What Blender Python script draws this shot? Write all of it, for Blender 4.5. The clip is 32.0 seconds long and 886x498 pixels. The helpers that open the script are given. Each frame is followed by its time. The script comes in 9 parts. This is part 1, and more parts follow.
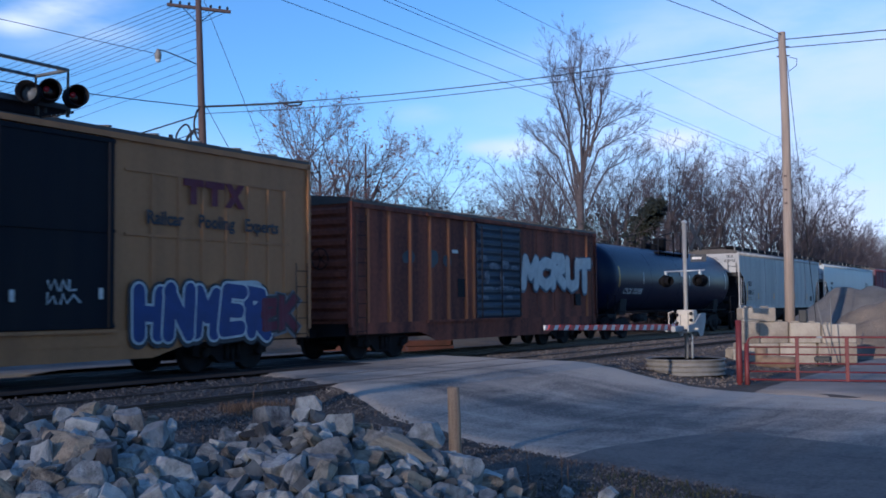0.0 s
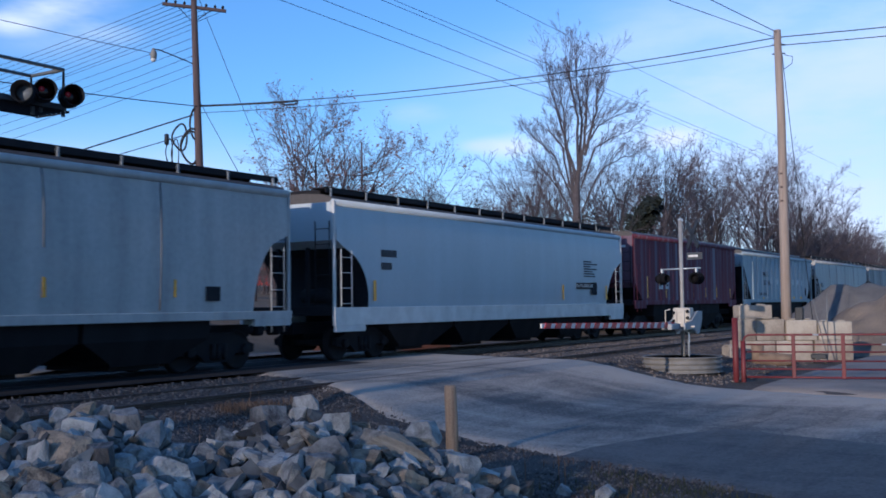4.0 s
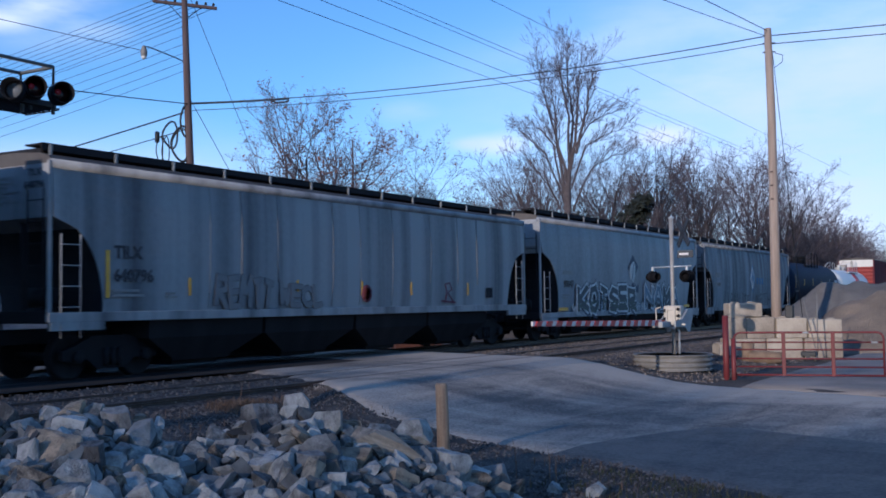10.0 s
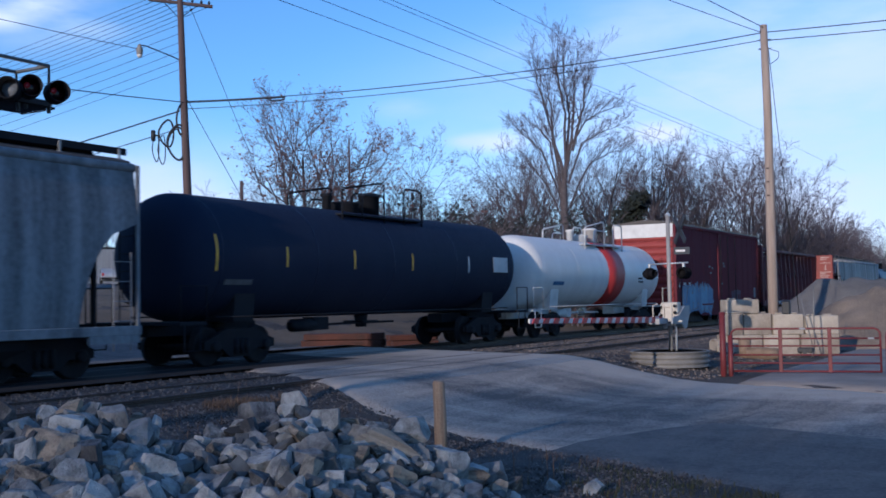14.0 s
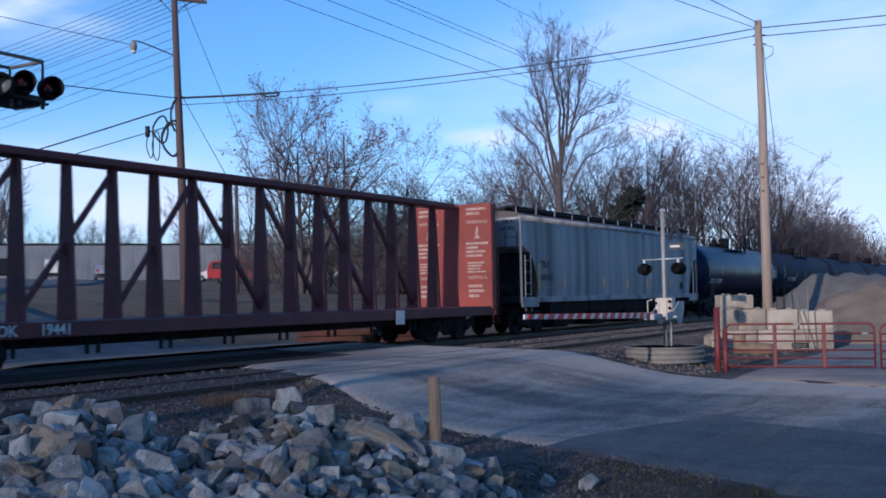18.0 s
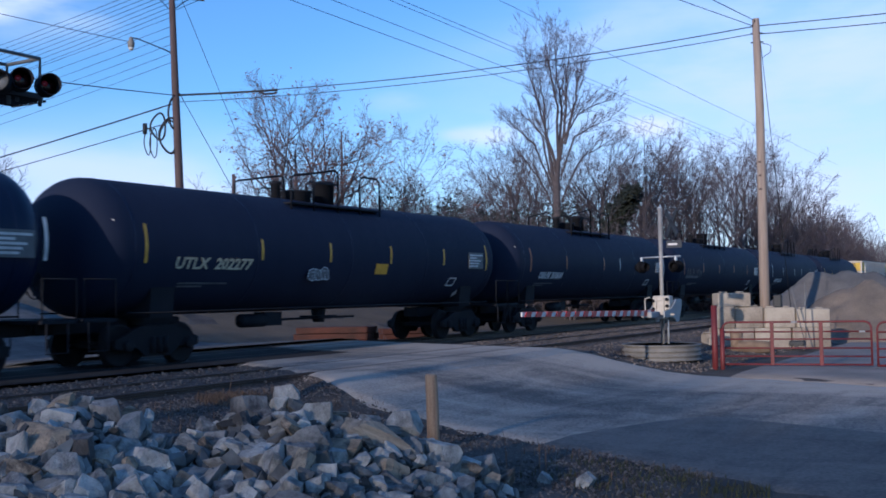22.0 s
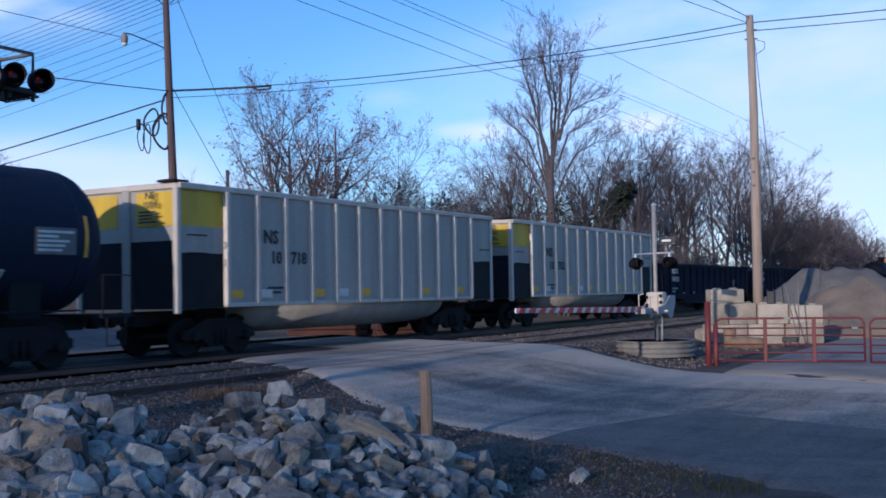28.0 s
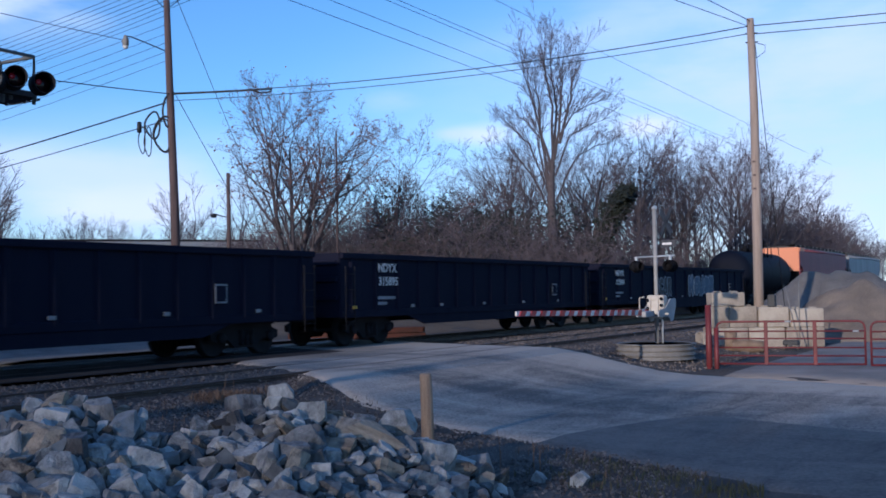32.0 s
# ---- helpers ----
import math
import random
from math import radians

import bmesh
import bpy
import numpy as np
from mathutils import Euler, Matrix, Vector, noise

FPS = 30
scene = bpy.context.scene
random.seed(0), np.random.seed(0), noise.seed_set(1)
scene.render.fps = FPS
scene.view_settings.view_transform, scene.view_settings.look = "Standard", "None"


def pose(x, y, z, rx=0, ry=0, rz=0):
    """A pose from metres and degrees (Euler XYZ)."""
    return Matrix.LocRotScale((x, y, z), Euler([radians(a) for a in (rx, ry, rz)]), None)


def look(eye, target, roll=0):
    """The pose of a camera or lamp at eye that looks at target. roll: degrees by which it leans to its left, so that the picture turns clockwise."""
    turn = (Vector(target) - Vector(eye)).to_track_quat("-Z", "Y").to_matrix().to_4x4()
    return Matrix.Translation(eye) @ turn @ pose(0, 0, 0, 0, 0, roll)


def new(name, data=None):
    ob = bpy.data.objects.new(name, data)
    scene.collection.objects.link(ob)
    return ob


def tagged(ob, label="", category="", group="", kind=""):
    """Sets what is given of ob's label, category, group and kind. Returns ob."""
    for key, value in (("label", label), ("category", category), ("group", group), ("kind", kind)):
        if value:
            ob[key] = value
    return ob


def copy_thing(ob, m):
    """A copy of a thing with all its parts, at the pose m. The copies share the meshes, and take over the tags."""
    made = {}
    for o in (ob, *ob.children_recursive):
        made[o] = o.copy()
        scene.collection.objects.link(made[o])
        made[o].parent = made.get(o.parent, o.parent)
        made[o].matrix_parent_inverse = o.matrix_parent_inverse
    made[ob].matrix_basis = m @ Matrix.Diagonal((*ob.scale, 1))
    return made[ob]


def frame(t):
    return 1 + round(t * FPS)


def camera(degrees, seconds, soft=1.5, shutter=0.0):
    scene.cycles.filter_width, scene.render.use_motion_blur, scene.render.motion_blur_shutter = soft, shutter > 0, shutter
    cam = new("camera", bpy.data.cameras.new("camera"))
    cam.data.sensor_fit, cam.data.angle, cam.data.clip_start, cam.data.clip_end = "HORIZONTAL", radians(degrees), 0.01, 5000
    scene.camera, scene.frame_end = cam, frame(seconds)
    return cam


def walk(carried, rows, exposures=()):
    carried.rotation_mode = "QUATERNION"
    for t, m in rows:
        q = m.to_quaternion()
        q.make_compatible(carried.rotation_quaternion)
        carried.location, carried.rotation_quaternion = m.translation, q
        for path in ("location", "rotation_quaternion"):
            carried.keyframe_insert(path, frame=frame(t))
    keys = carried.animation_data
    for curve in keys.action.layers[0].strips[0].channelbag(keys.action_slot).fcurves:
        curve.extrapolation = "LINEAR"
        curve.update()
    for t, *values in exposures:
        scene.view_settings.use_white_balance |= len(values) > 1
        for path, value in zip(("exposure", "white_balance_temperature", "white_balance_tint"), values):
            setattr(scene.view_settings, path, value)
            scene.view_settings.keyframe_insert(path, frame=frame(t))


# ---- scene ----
EYE = (0.0, 0.0, 1.43)
TRACK_Y = 18.15


def aim(yaw, pitch, roll):
    """Camera turn from compass yaw (0 looks along +y, 90 along +x), pitch and roll in degrees."""
    a, b = radians(yaw), radians(pitch)
    way = Vector((math.sin(a) * math.cos(b), math.cos(a) * math.cos(b), math.sin(b)))
    return look(EYE, Vector(EYE) + way * 10, roll)


cam = camera(45.3, 32.0, soft=1.75, shutter=0.15)
walk(cam, [(t, aim(a, b, c)) for t, a, b, c in (
    (0, 58.42, 3.11, -0.55), (0.5, 58.42, 3.12, -0.57), (1, 58.40, 3.11, -0.65), (1.5, 58.43, 3.08, -0.65), (2, 58.48, 3.06, -0.70),
    (2.5, 58.56, 3.01, -0.72), (3, 58.65, 2.99, -0.72), (3.5, 58.61, 3.02, -0.74), (5.5, 58.65, 3.08, -0.73), (6, 58.71, 3.06, -0.70),
    (6.5, 58.76, 3.06, -0.74), (7, 58.80, 3.02, -0.72), (7.5, 58.84, 3.02, -0.73), (8, 58.88, 3.02, -0.74), (8.5, 58.95, 2.99, -0.76),
    (9, 59.00, 2.96, -0.69), (9.5, 59.05, 2.93, -0.73), (10, 59.09, 2.92, -0.76), (10.5, 59.16, 2.92, -0.81), (11, 59.20, 2.89, -0.84),
    (11.5, 59.25, 2.87, -0.83), (12, 59.24, 2.87, -0.82), (12.5, 59.21, 2.87, -0.83), (13, 59.19, 2.86, -0.89), (13.5, 59.20, 2.85, -0.98),
    (14, 59.26, 2.79, -0.98), (14.2, 59.30, 2.74, -1.23), (14.5, 59.35, 2.70, -1.03), (16.5, 59.43, 2.63, -1.01), (17, 59.48, 2.60, -1.07),
    (17.5, 59.48, 2.58, -1.03), (18, 59.53, 2.56, -1.06), (18.5, 59.60, 2.51, -1.03), (19, 59.54, 2.52, -1.07), (19.5, 59.54, 2.52, -1.07),
    (20, 59.53, 2.52, -1.07), (20.5, 59.55, 2.48, -1.07), (21, 59.56, 2.46, -1.10), (21.5, 59.61, 2.45, -1.03), (22, 59.66, 2.43, -1.00),
    (22.5, 59.70, 2.45, -0.95), (23, 59.73, 2.44, -0.93), (23.5, 59.78, 2.45, -0.93), (24, 59.77, 2.45, -0.93), (24.5, 59.82, 2.41, -1.00),
    (25, 59.80, 2.43, -1.00), (25.5, 59.79, 2.43, -0.97), (27.5, 59.89, 2.26, -0.96), (28, 59.98, 2.22, -0.96), (28.5, 60.03, 2.25, -0.94),
    (29, 60.03, 2.29, -0.90), (29.5, 59.99, 2.31, -0.96), (30, 59.98, 2.28, -0.97), (30.5, 59.95, 2.31, -0.98), (31, 59.94, 2.35, -0.97),
    (31.5, 59.95, 2.36, -0.95), (32, 59.95, 2.38, -0.93),
)], exposures=[(0, 0.30, 4740, 12), (32, 0.30, 4740, 12)])

# ---- light ----
SUN_ELEV, SUN_FROM = 13.0, 269.4     # degrees; compass bearing (0 = +y, 90 = +x) that the sun stands at
sun_data = bpy.data.lights.new("sun", "SUN")
sun_data.energy, sun_data.angle, sun_data.color = 3.2, radians(0.6), (1.0, 0.71, 0.44)
sun = new("sun", sun_data)
_b, _e = radians(SUN_FROM), radians(SUN_ELEV)
sun_way = Vector((math.sin(_b) * math.cos(_e), math.cos(_b) * math.cos(_e), math.sin(_e)))
sun.matrix_world = look(sun_way * 60, (0, 0, 0))

world = bpy.data.worlds.new("sky")
scene.world = world
world.use_nodes = True
wn, wl = world.node_tree.nodes, world.node_tree.links
wn.clear()
w_out, w_bg = wn.new("ShaderNodeOutputWorld"), wn.new("ShaderNodeBackground")
w_sky = wn.new("ShaderNodeTexSky")
w_sky.sky_type, w_sky.sun_disc = "NISHITA", False
w_sky.sun_elevation, w_sky.sun_rotation = radians(SUN_ELEV), radians(SUN_FROM)
w_sky.air_density, w_sky.dust_density, w_sky.ozone_density = 1.0, 0.3, 3.0
w_bg.inputs["Strength"].default_value = 0.125
w_tc = wn.new("ShaderNodeTexCoord")
w_map = wn.new("ShaderNodeMapping")
w_map.inputs["Scale"].default_value = (1.0, 1.0, 3.6)
w_map.inputs["Location"].default_value = (0.35, 0.1, 0.2)
w_noise = wn.new("ShaderNodeTexNoise")
w_noise.inputs["Scale"].default_value, w_noise.inputs["Detail"].default_value = 5.5, 8.0
w_noise.inputs["Roughness"].default_value = 0.55
w_ramp = wn.new("ShaderNodeValToRGB")
w_ramp.color_ramp.elements[0].position, w_ramp.color_ramp.elements[1].position = 0.40, 0.62
wl.new(w_tc.outputs["Generated"], w_map.inputs["Vector"])
wl.new(w_map.outputs["Vector"], w_noise.inputs["Vector"])
wl.new(w_noise.outputs["Fac"], w_ramp.inputs["Fac"])
w_last = w_sky.outputs["Color"]


def cloud(way, reach, amount, colour, ragged=0.55):
    """A bank of cloud round one direction of the sky, broken up by the noise."""
    global w_last
    d, r, m, k = wn.new("ShaderNodeVectorMath"), wn.new("ShaderNodeMapRange"), wn.new("ShaderNodeMath"), wn.new("ShaderNodeMath")
    d.operation = "DISTANCE"
    sc = wn.new("ShaderNodeVectorMath")
    sc.operation = "MULTIPLY"
    sc.inputs[1].default_value = (1, 1, 2.8)
    nrm = wn.new("ShaderNodeVectorMath")
    nrm.operation = "NORMALIZE"
    wl.new(w_tc.outputs["Generated"], nrm.inputs[0])
    wl.new(nrm.outputs[0], sc.inputs[0])
    wl.new(sc.outputs[0], d.inputs[0])
    d.inputs[1].default_value = (way[0], way[1], way[2] * 2.8)
    r.interpolation_type = "SMOOTHSTEP"
    r.inputs["From Min"].default_value, r.inputs["From Max"].default_value = reach, 0.0
    wl.new(d.outputs["Value"], r.inputs["Value"])
    m.operation, k.operation = "MULTIPLY_ADD", "MULTIPLY"
    m.use_clamp = True
    wl.new(w_ramp.outputs["Color"], m.inputs[0])
    m.inputs[1].default_value, m.inputs[2].default_value = ragged, 1.0 - ragged
    wl.new(r.outputs["Result"], k.inputs[0])
    wl.new(m.outputs[0], k.inputs[1])
    a = wn.new("ShaderNodeMath")
    a.operation = "MULTIPLY"
    a.inputs[1].default_value, a.use_clamp = amount, True
    wl.new(k.outputs[0], a.inputs[0])
    mx = wn.new("ShaderNodeMix")
    mx.data_type = "RGBA"
    mx.inputs["B"].default_value = (*colour, 1)
    wl.new(a.outputs[0], mx.inputs["Factor"])
    wl.new(w_last, mx.inputs["A"])
    w_last = mx.outputs["Result"]


CLOUD, WARM = (5.25, 5.3, 5.5), (6.2, 5.8, 5.6)
cloud((0.97, 0.19, 0.13), 0.55, 1.0, CLOUD, 0.35)
cloud((0.955, 0.20, 0.21), 0.34, 0.9, CLOUD, 0.7)
cloud((0.985, 0.15, 0.06), 0.22, 0.9, WARM, 0.4)
cloud((0.66, 0.74, 0.10), 0.26, 0.9, CLOUD, 0.4)
cloud((0.575, 0.781, 0.247), 0.045, 1.5, WARM, 0.7)
cloud((0.597, 0.76, 0.260), 0.05, 1.5, WARM, 0.7)
cloud((0.617, 0.74, 0.276), 0.055, 1.4, WARM, 0.75)
cloud((0.60, 0.76, 0.250), 0.13, 0.5, CLOUD, 0.9)
cloud((0.685, 0.72, 0.090), 0.13, 1.5, WARM, 0.6)
cloud((0.623, 0.773, 0.119), 0.10, 1.1, CLOUD, 0.35)
cloud((0.681, 0.723, 0.113), 0.09, 1.0, CLOUD, 0.4)
cloud((0.633, 0.735, 0.244), 0.045, 0.8, CLOUD, 0.85)
cloud((0.876, 0.460, 0.147), 0.045, 1.6, WARM, 0.45)
cloud((0.863, 0.484, 0.148), 0.030, 1.2, CLOUD, 0.5)
cloud((0.935, 0.321, 0.150), 0.045, 1.8, WARM, 0.4)
cloud((0.827, 0.533, 0.179), 0.04, 0.5, CLOUD, 0.95)
wl.new(w_last, w_bg.inputs["Color"])
wl.new(w_bg.outputs["Background"], w_out.inputs["Surface"])


# ---- materials ----
def mat(name, c1, c2=None, rough=0.7, metal=0.0, scale=3.0, fine=40.0, bump=0.15, streak=(1, 1, 1), rand=0.0, spec=0.4, contrast=0.25, bump_dist=0.01, island=0.0, grit=0.35):
    """A surface with two scales of variation between two base colours, fine relief and uneven gloss."""
    m = bpy.data.materials.new(name)
    m.use_nodes = True
    n, l = m.node_tree.nodes, m.node_tree.links
    b = n["Principled BSDF"]
    b.inputs["Metallic"].default_value = metal
    b.inputs["Specular IOR Level"].default_value = spec
    c2 = c2 or tuple(v * 0.62 for v in c1)
    tc, mp = n.new("ShaderNodeTexCoord"), n.new("ShaderNodeMapping")
    mp.inputs["Scale"].default_value = streak
    l.new(tc.outputs["Object"], mp.inputs["Vector"])
    big, small = n.new("ShaderNodeTexNoise"), n.new("ShaderNodeTexNoise")
    big.inputs["Scale"].default_value, big.inputs["Detail"].default_value = scale, 6
    small.inputs["Scale"].default_value, small.inputs["Detail"].default_value = fine, 4
    l.new(mp.outputs["Vector"], big.inputs["Vector"])
    l.new(tc.outputs["Object"], small.inputs["Vector"])
    ramp = n.new("ShaderNodeValToRGB")
    ramp.color_ramp.elements[0].position, ramp.color_ramp.elements[1].position = 0.5 - contrast, 0.5 + contrast
    ramp.color_ramp.elements[0].color, ramp.color_ramp.elements[1].color = (*c1, 1), (*c2, 1)
    mixf = n.new("ShaderNodeMath")
    mixf.operation = "MULTIPLY_ADD"
    mixf.inputs[1].default_value, mixf.inputs[2].default_value = grit, -grit / 2
    l.new(small.outputs["Fac"], mixf.inputs[0])
    add = n.new("ShaderNodeMath")
    l.new(big.outputs["Fac"], add.inputs[0])
    l.new(mixf.outputs[0], add.inputs[1])
    last = add.outputs[0]
    if rand:
        oi, ma = n.new("ShaderNodeObjectInfo"), n.new("ShaderNodeMath")
        ma.operation = "MULTIPLY_ADD"
        ma.inputs[1].default_value, ma.inputs[2].default_value = rand, -rand / 2
        l.new(oi.outputs["Random"], ma.inputs[0])
        ad = n.new("ShaderNodeMath")
        l.new(last, ad.inputs[0])
        l.new(ma.outputs[0], ad.inputs[1])
        last = ad.outputs[0]
    if island:
        ge, mi, ai = n.new("ShaderNodeNewGeometry"), n.new("ShaderNodeMath"), n.new("ShaderNodeMath")
        mi.operation = "MULTIPLY_ADD"
        mi.inputs[1].default_value, mi.inputs[2].default_value = island, -island / 2
        l.new(ge.outputs["Random Per Island"], mi.inputs[0])
        l.new(last, ai.inputs[0])
        l.new(mi.outputs[0], ai.inputs[1])
        last = ai.outputs[0]
    l.new(last, ramp.inputs["Fac"])
    l.new(ramp.outputs["Color"], b.inputs["Base Color"])
    rr = n.new("ShaderNodeMapRange")
    rr.inputs["To Min"].default_value, rr.inputs["To Max"].default_value = max(rough - 0.12, 0.05), min(rough + 0.12, 1)
    l.new(small.outputs["Fac"], rr.inputs["Value"])
    l.new(rr.outputs["Result"], b.inputs["Roughness"])
    if bump:
        bp = n.new("ShaderNodeBump")
        bp.inputs["Strength"].default_value, bp.inputs["Distance"].default_value = bump, bump_dist
        l.new(small.outputs["Fac"], bp.inputs["Height"])
        l.new(bp.outputs["Normal"], b.inputs["Normal"])
    return m


def flat(name, c, rough=0.6, metal=0.0, glow=0.0):
    m = bpy.data.materials.new(name)
    m.use_nodes = True
    b = m.node_tree.nodes["Principled BSDF"]
    b.inputs["Base Color"].default_value = (*c, 1)
    b.inputs["Roughness"].default_value, b.inputs["Metallic"].default_value = rough, metal
    if glow:
        b.inputs["Emission Color"].default_value, b.inputs["Emission Strength"].default_value = (*c, 1), glow
    return m


def paint(name, c, dirt=(0.09, 0.07, 0.06), amount=0.5, rough=0.55, scale=0.7, spec=0.2, patchy=0.24):
    """Weathered railcar paint: dirt in runs down the side, with patches of fading."""
    lo = tuple(v * (1 - amount) + d * amount for v, d in zip(c, dirt))
    return mat(name, c, lo, rough=rough, scale=scale, fine=9.0, bump=0.06, streak=(2.2, 1.0, 0.22), contrast=patchy, spec=spec)


M_STEEL = mat("dark_steel", (0.012, 0.013, 0.017), (0.021, 0.019, 0.021), rough=0.85, scale=2.0, spec=0.2)
# near-black steel for the discharge bays
M_BAY = mat("dark_bay_steel", (0.021, 0.02, 0.022), (0.011, 0.011, 0.013), rough=0.9, scale=1.2, spec=0.12, streak=(1.5, 1, 0.4))
M_WHEEL = mat("wheel_steel", (0.011, 0.011, 0.014), (0.022, 0.019, 0.02), rough=0.8, scale=4.0, spec=0.2)
M_RAIL = mat("rail_steel", (0.10, 0.07, 0.055), (0.05, 0.035, 0.03), rough=0.55, metal=0.5, scale=3)
M_GALV = mat("galvanised_steel", (0.50, 0.52, 0.54), (0.36, 0.38, 0.40), rough=0.5, metal=0.5, scale=4)
M_WHITE = mat("white_paint", (0.66, 0.66, 0.64), (0.46, 0.455, 0.44), rough=0.55, scale=2.0)
M_RED = mat("red_paint", (0.42, 0.035, 0.03), (0.28, 0.03, 0.03), rough=0.5, scale=2.0)
M_GATE = mat("gate_red_paint", (0.15, 0.022, 0.025), (0.09, 0.02, 0.022), rough=0.55, scale=3.0)
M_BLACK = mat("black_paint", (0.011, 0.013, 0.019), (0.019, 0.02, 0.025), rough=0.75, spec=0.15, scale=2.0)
M_LETTER = mat("white_lettering", (0.72, 0.72, 0.70), (0.45, 0.44, 0.43), rough=0.7, scale=4.0)
M_LETTER_DARK = mat("dark_lettering", (0.02, 0.022, 0.03), (0.06, 0.06, 0.07), rough=0.7, scale=4.0)
M_YELLOW = mat("yellow_reflector", (0.75, 0.42, 0.03), (0.5, 0.28, 0.03), rough=0.5, scale=5)


def asphalt(name, pale, dark, wear, dusty=0.0):
    """Asphalt with cloudy wear, faint wheel wisps across the crossing, stains and grit."""
    m = mat(name, pale, dark, rough=0.9, scale=0.55, fine=22, bump=0.7, contrast=wear, spec=0.2, bump_dist=0.02, grit=0.7)
    n, l = m.node_tree.nodes, m.node_tree.links
    mp = next(k for k in n if k.bl_idname == "ShaderNodeMapping")
    mp.inputs["Rotation"].default_value = (0, 0, radians(24))
    mp.inputs["Scale"].default_value = (1.0, 0.42, 1.0)
    big = next(k for k in n if k.bl_idname == "ShaderNodeTexNoise" and k.inputs["Scale"].default_value < 1)
    big.inputs["Detail"].default_value, big.inputs["Roughness"].default_value = 10, 0.62
    big.inputs["Distortion"].default_value = 0.9
    wisp, turn, fade = n.new("ShaderNodeTexNoise"), n.new("ShaderNodeMapping"), n.new("ShaderNodeMath")
    turn.inputs["Rotation"].default_value, turn.inputs["Scale"].default_value = (0, 0, radians(62)), (0.28, 1.6, 1.0)
    wisp.inputs["Scale"].default_value, wisp.inputs["Detail"].default_value, wisp.inputs["Distortion"].default_value = 0.9, 6, 1.2
    tc = next(k for k in n if k.bl_idname == "ShaderNodeTexCoord")
    l.new(tc.outputs["Object"], turn.inputs["Vector"])
    l.new(turn.outputs["Vector"], wisp.inputs["Vector"])
    fade.operation = "MULTIPLY_ADD"
    fade.inputs[1].default_value, fade.inputs[2].default_value = 0.5, -0.19
    l.new(wisp.outputs["Fac"], fade.inputs[0])
    ramp = next(k for k in n if k.bl_idname == "ShaderNodeValToRGB")
    add = n.new("ShaderNodeMath")
    l.new(ramp.inputs["Fac"].links[0].from_socket, add.inputs[0])
    l.new(fade.outputs[0], add.inputs[1])
    l.new(add.outputs[0], ramp.inputs["Fac"])
    if dusty:
        # paler where the margin attribute is high, mostly along the edges; dusty scales it
        at, pull = n.new("ShaderNodeAttribute"), n.new("ShaderNodeMath")
        at.attribute_name = "margin"
        pull.operation = "MULTIPLY_ADD"
        pull.inputs[1].default_value = -dusty
        l.new(at.outputs["Fac"], pull.inputs[0])
        l.new(add.outputs[0], pull.inputs[2])
        l.new(pull.outputs[0], ramp.inputs["Fac"])
    return m


M_ASPHALT = asphalt("worn_asphalt", (0.45, 0.395, 0.33), (0.12, 0.112, 0.106), 0.22, 0.40)
M_ASPHALT_MID = asphalt("plain_asphalt", (0.20, 0.195, 0.185), (0.085, 0.085, 0.087), 0.22)
M_PANEL = asphalt("dark_crossing_asphalt", (0.024, 0.023, 0.025), (0.045, 0.043, 0.044), 0.24)
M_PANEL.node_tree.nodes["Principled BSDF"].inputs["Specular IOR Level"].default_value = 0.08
M_ASPHALT_DARK = asphalt("dark_road_asphalt", (0.085, 0.083, 0.082), (0.19, 0.178, 0.163), 0.18)
M_LOT = mat("pale_gravel_yard", (0.30, 0.265, 0.235), (0.17, 0.155, 0.14), rough=0.95, scale=0.7, fine=30, bump=0.7, contrast=0.2, bump_dist=0.02)
M_BALLAST = mat("ballast_bed", (0.13, 0.108, 0.095), (0.035, 0.03, 0.028), rough=0.95, scale=9, fine=26, bump=1.0, contrast=0.16, bump_dist=0.04)
M_BALLAST_DARK = mat("dark_ballast", (0.035, 0.03, 0.028), (0.015, 0.013, 0.013), rough=0.95, scale=7, fine=26, bump=1.0, contrast=0.2, bump_dist=0.04, spec=0.06)
M_SOIL = mat("gravelly_ground", (0.11, 0.09, 0.075), (0.035, 0.03, 0.026), rough=0.95, scale=1.2, fine=24, bump=0.9, contrast=0.2, bump_dist=0.03)
M_TIE = mat("creosoted_timber", (0.05, 0.04, 0.034), (0.09, 0.075, 0.065), rough=0.9, scale=3, streak=(6, 1, 1), rand=0.3)
M_BARK = mat("grey_brown_bark", (0.10, 0.084, 0.088), (0.052, 0.044, 0.048), rough=0.95, scale=5, bump=0.5)
M_TWIG = mat("bare_twigs", (0.135, 0.115, 0.122), (0.08, 0.069, 0.076), rough=0.95, scale=1.0, bump=0)
M_THICKET = mat("bare_thicket_twigs", (0.13, 0.106, 0.115), (0.08, 0.066, 0.074), rough=0.95, scale=1.0, bump=0)
M_LEAF = mat("dead_leaves", (0.22, 0.10, 0.06), (0.11, 0.05, 0.035), rough=0.85, scale=2.0, bump=0)
M_IVY = mat("ivy_leaves", (0.03, 0.036, 0.026), (0.017, 0.021, 0.018), rough=0.7, scale=2.0, bump=0)
M_POLE = mat("weathered_pole", (0.115, 0.08, 0.078), (0.06, 0.044, 0.043), rough=0.9, scale=3, streak=(5, 5, 0.3), bump=0.5)
M_POLE_PALE = mat("pale_pole", (0.36, 0.29, 0.24), (0.24, 0.19, 0.155), rough=0.9, scale=3, streak=(5, 5, 0.3), bump=0.5)
M_WIRE = flat("wire", (0.008, 0.009, 0.012), 0.6)
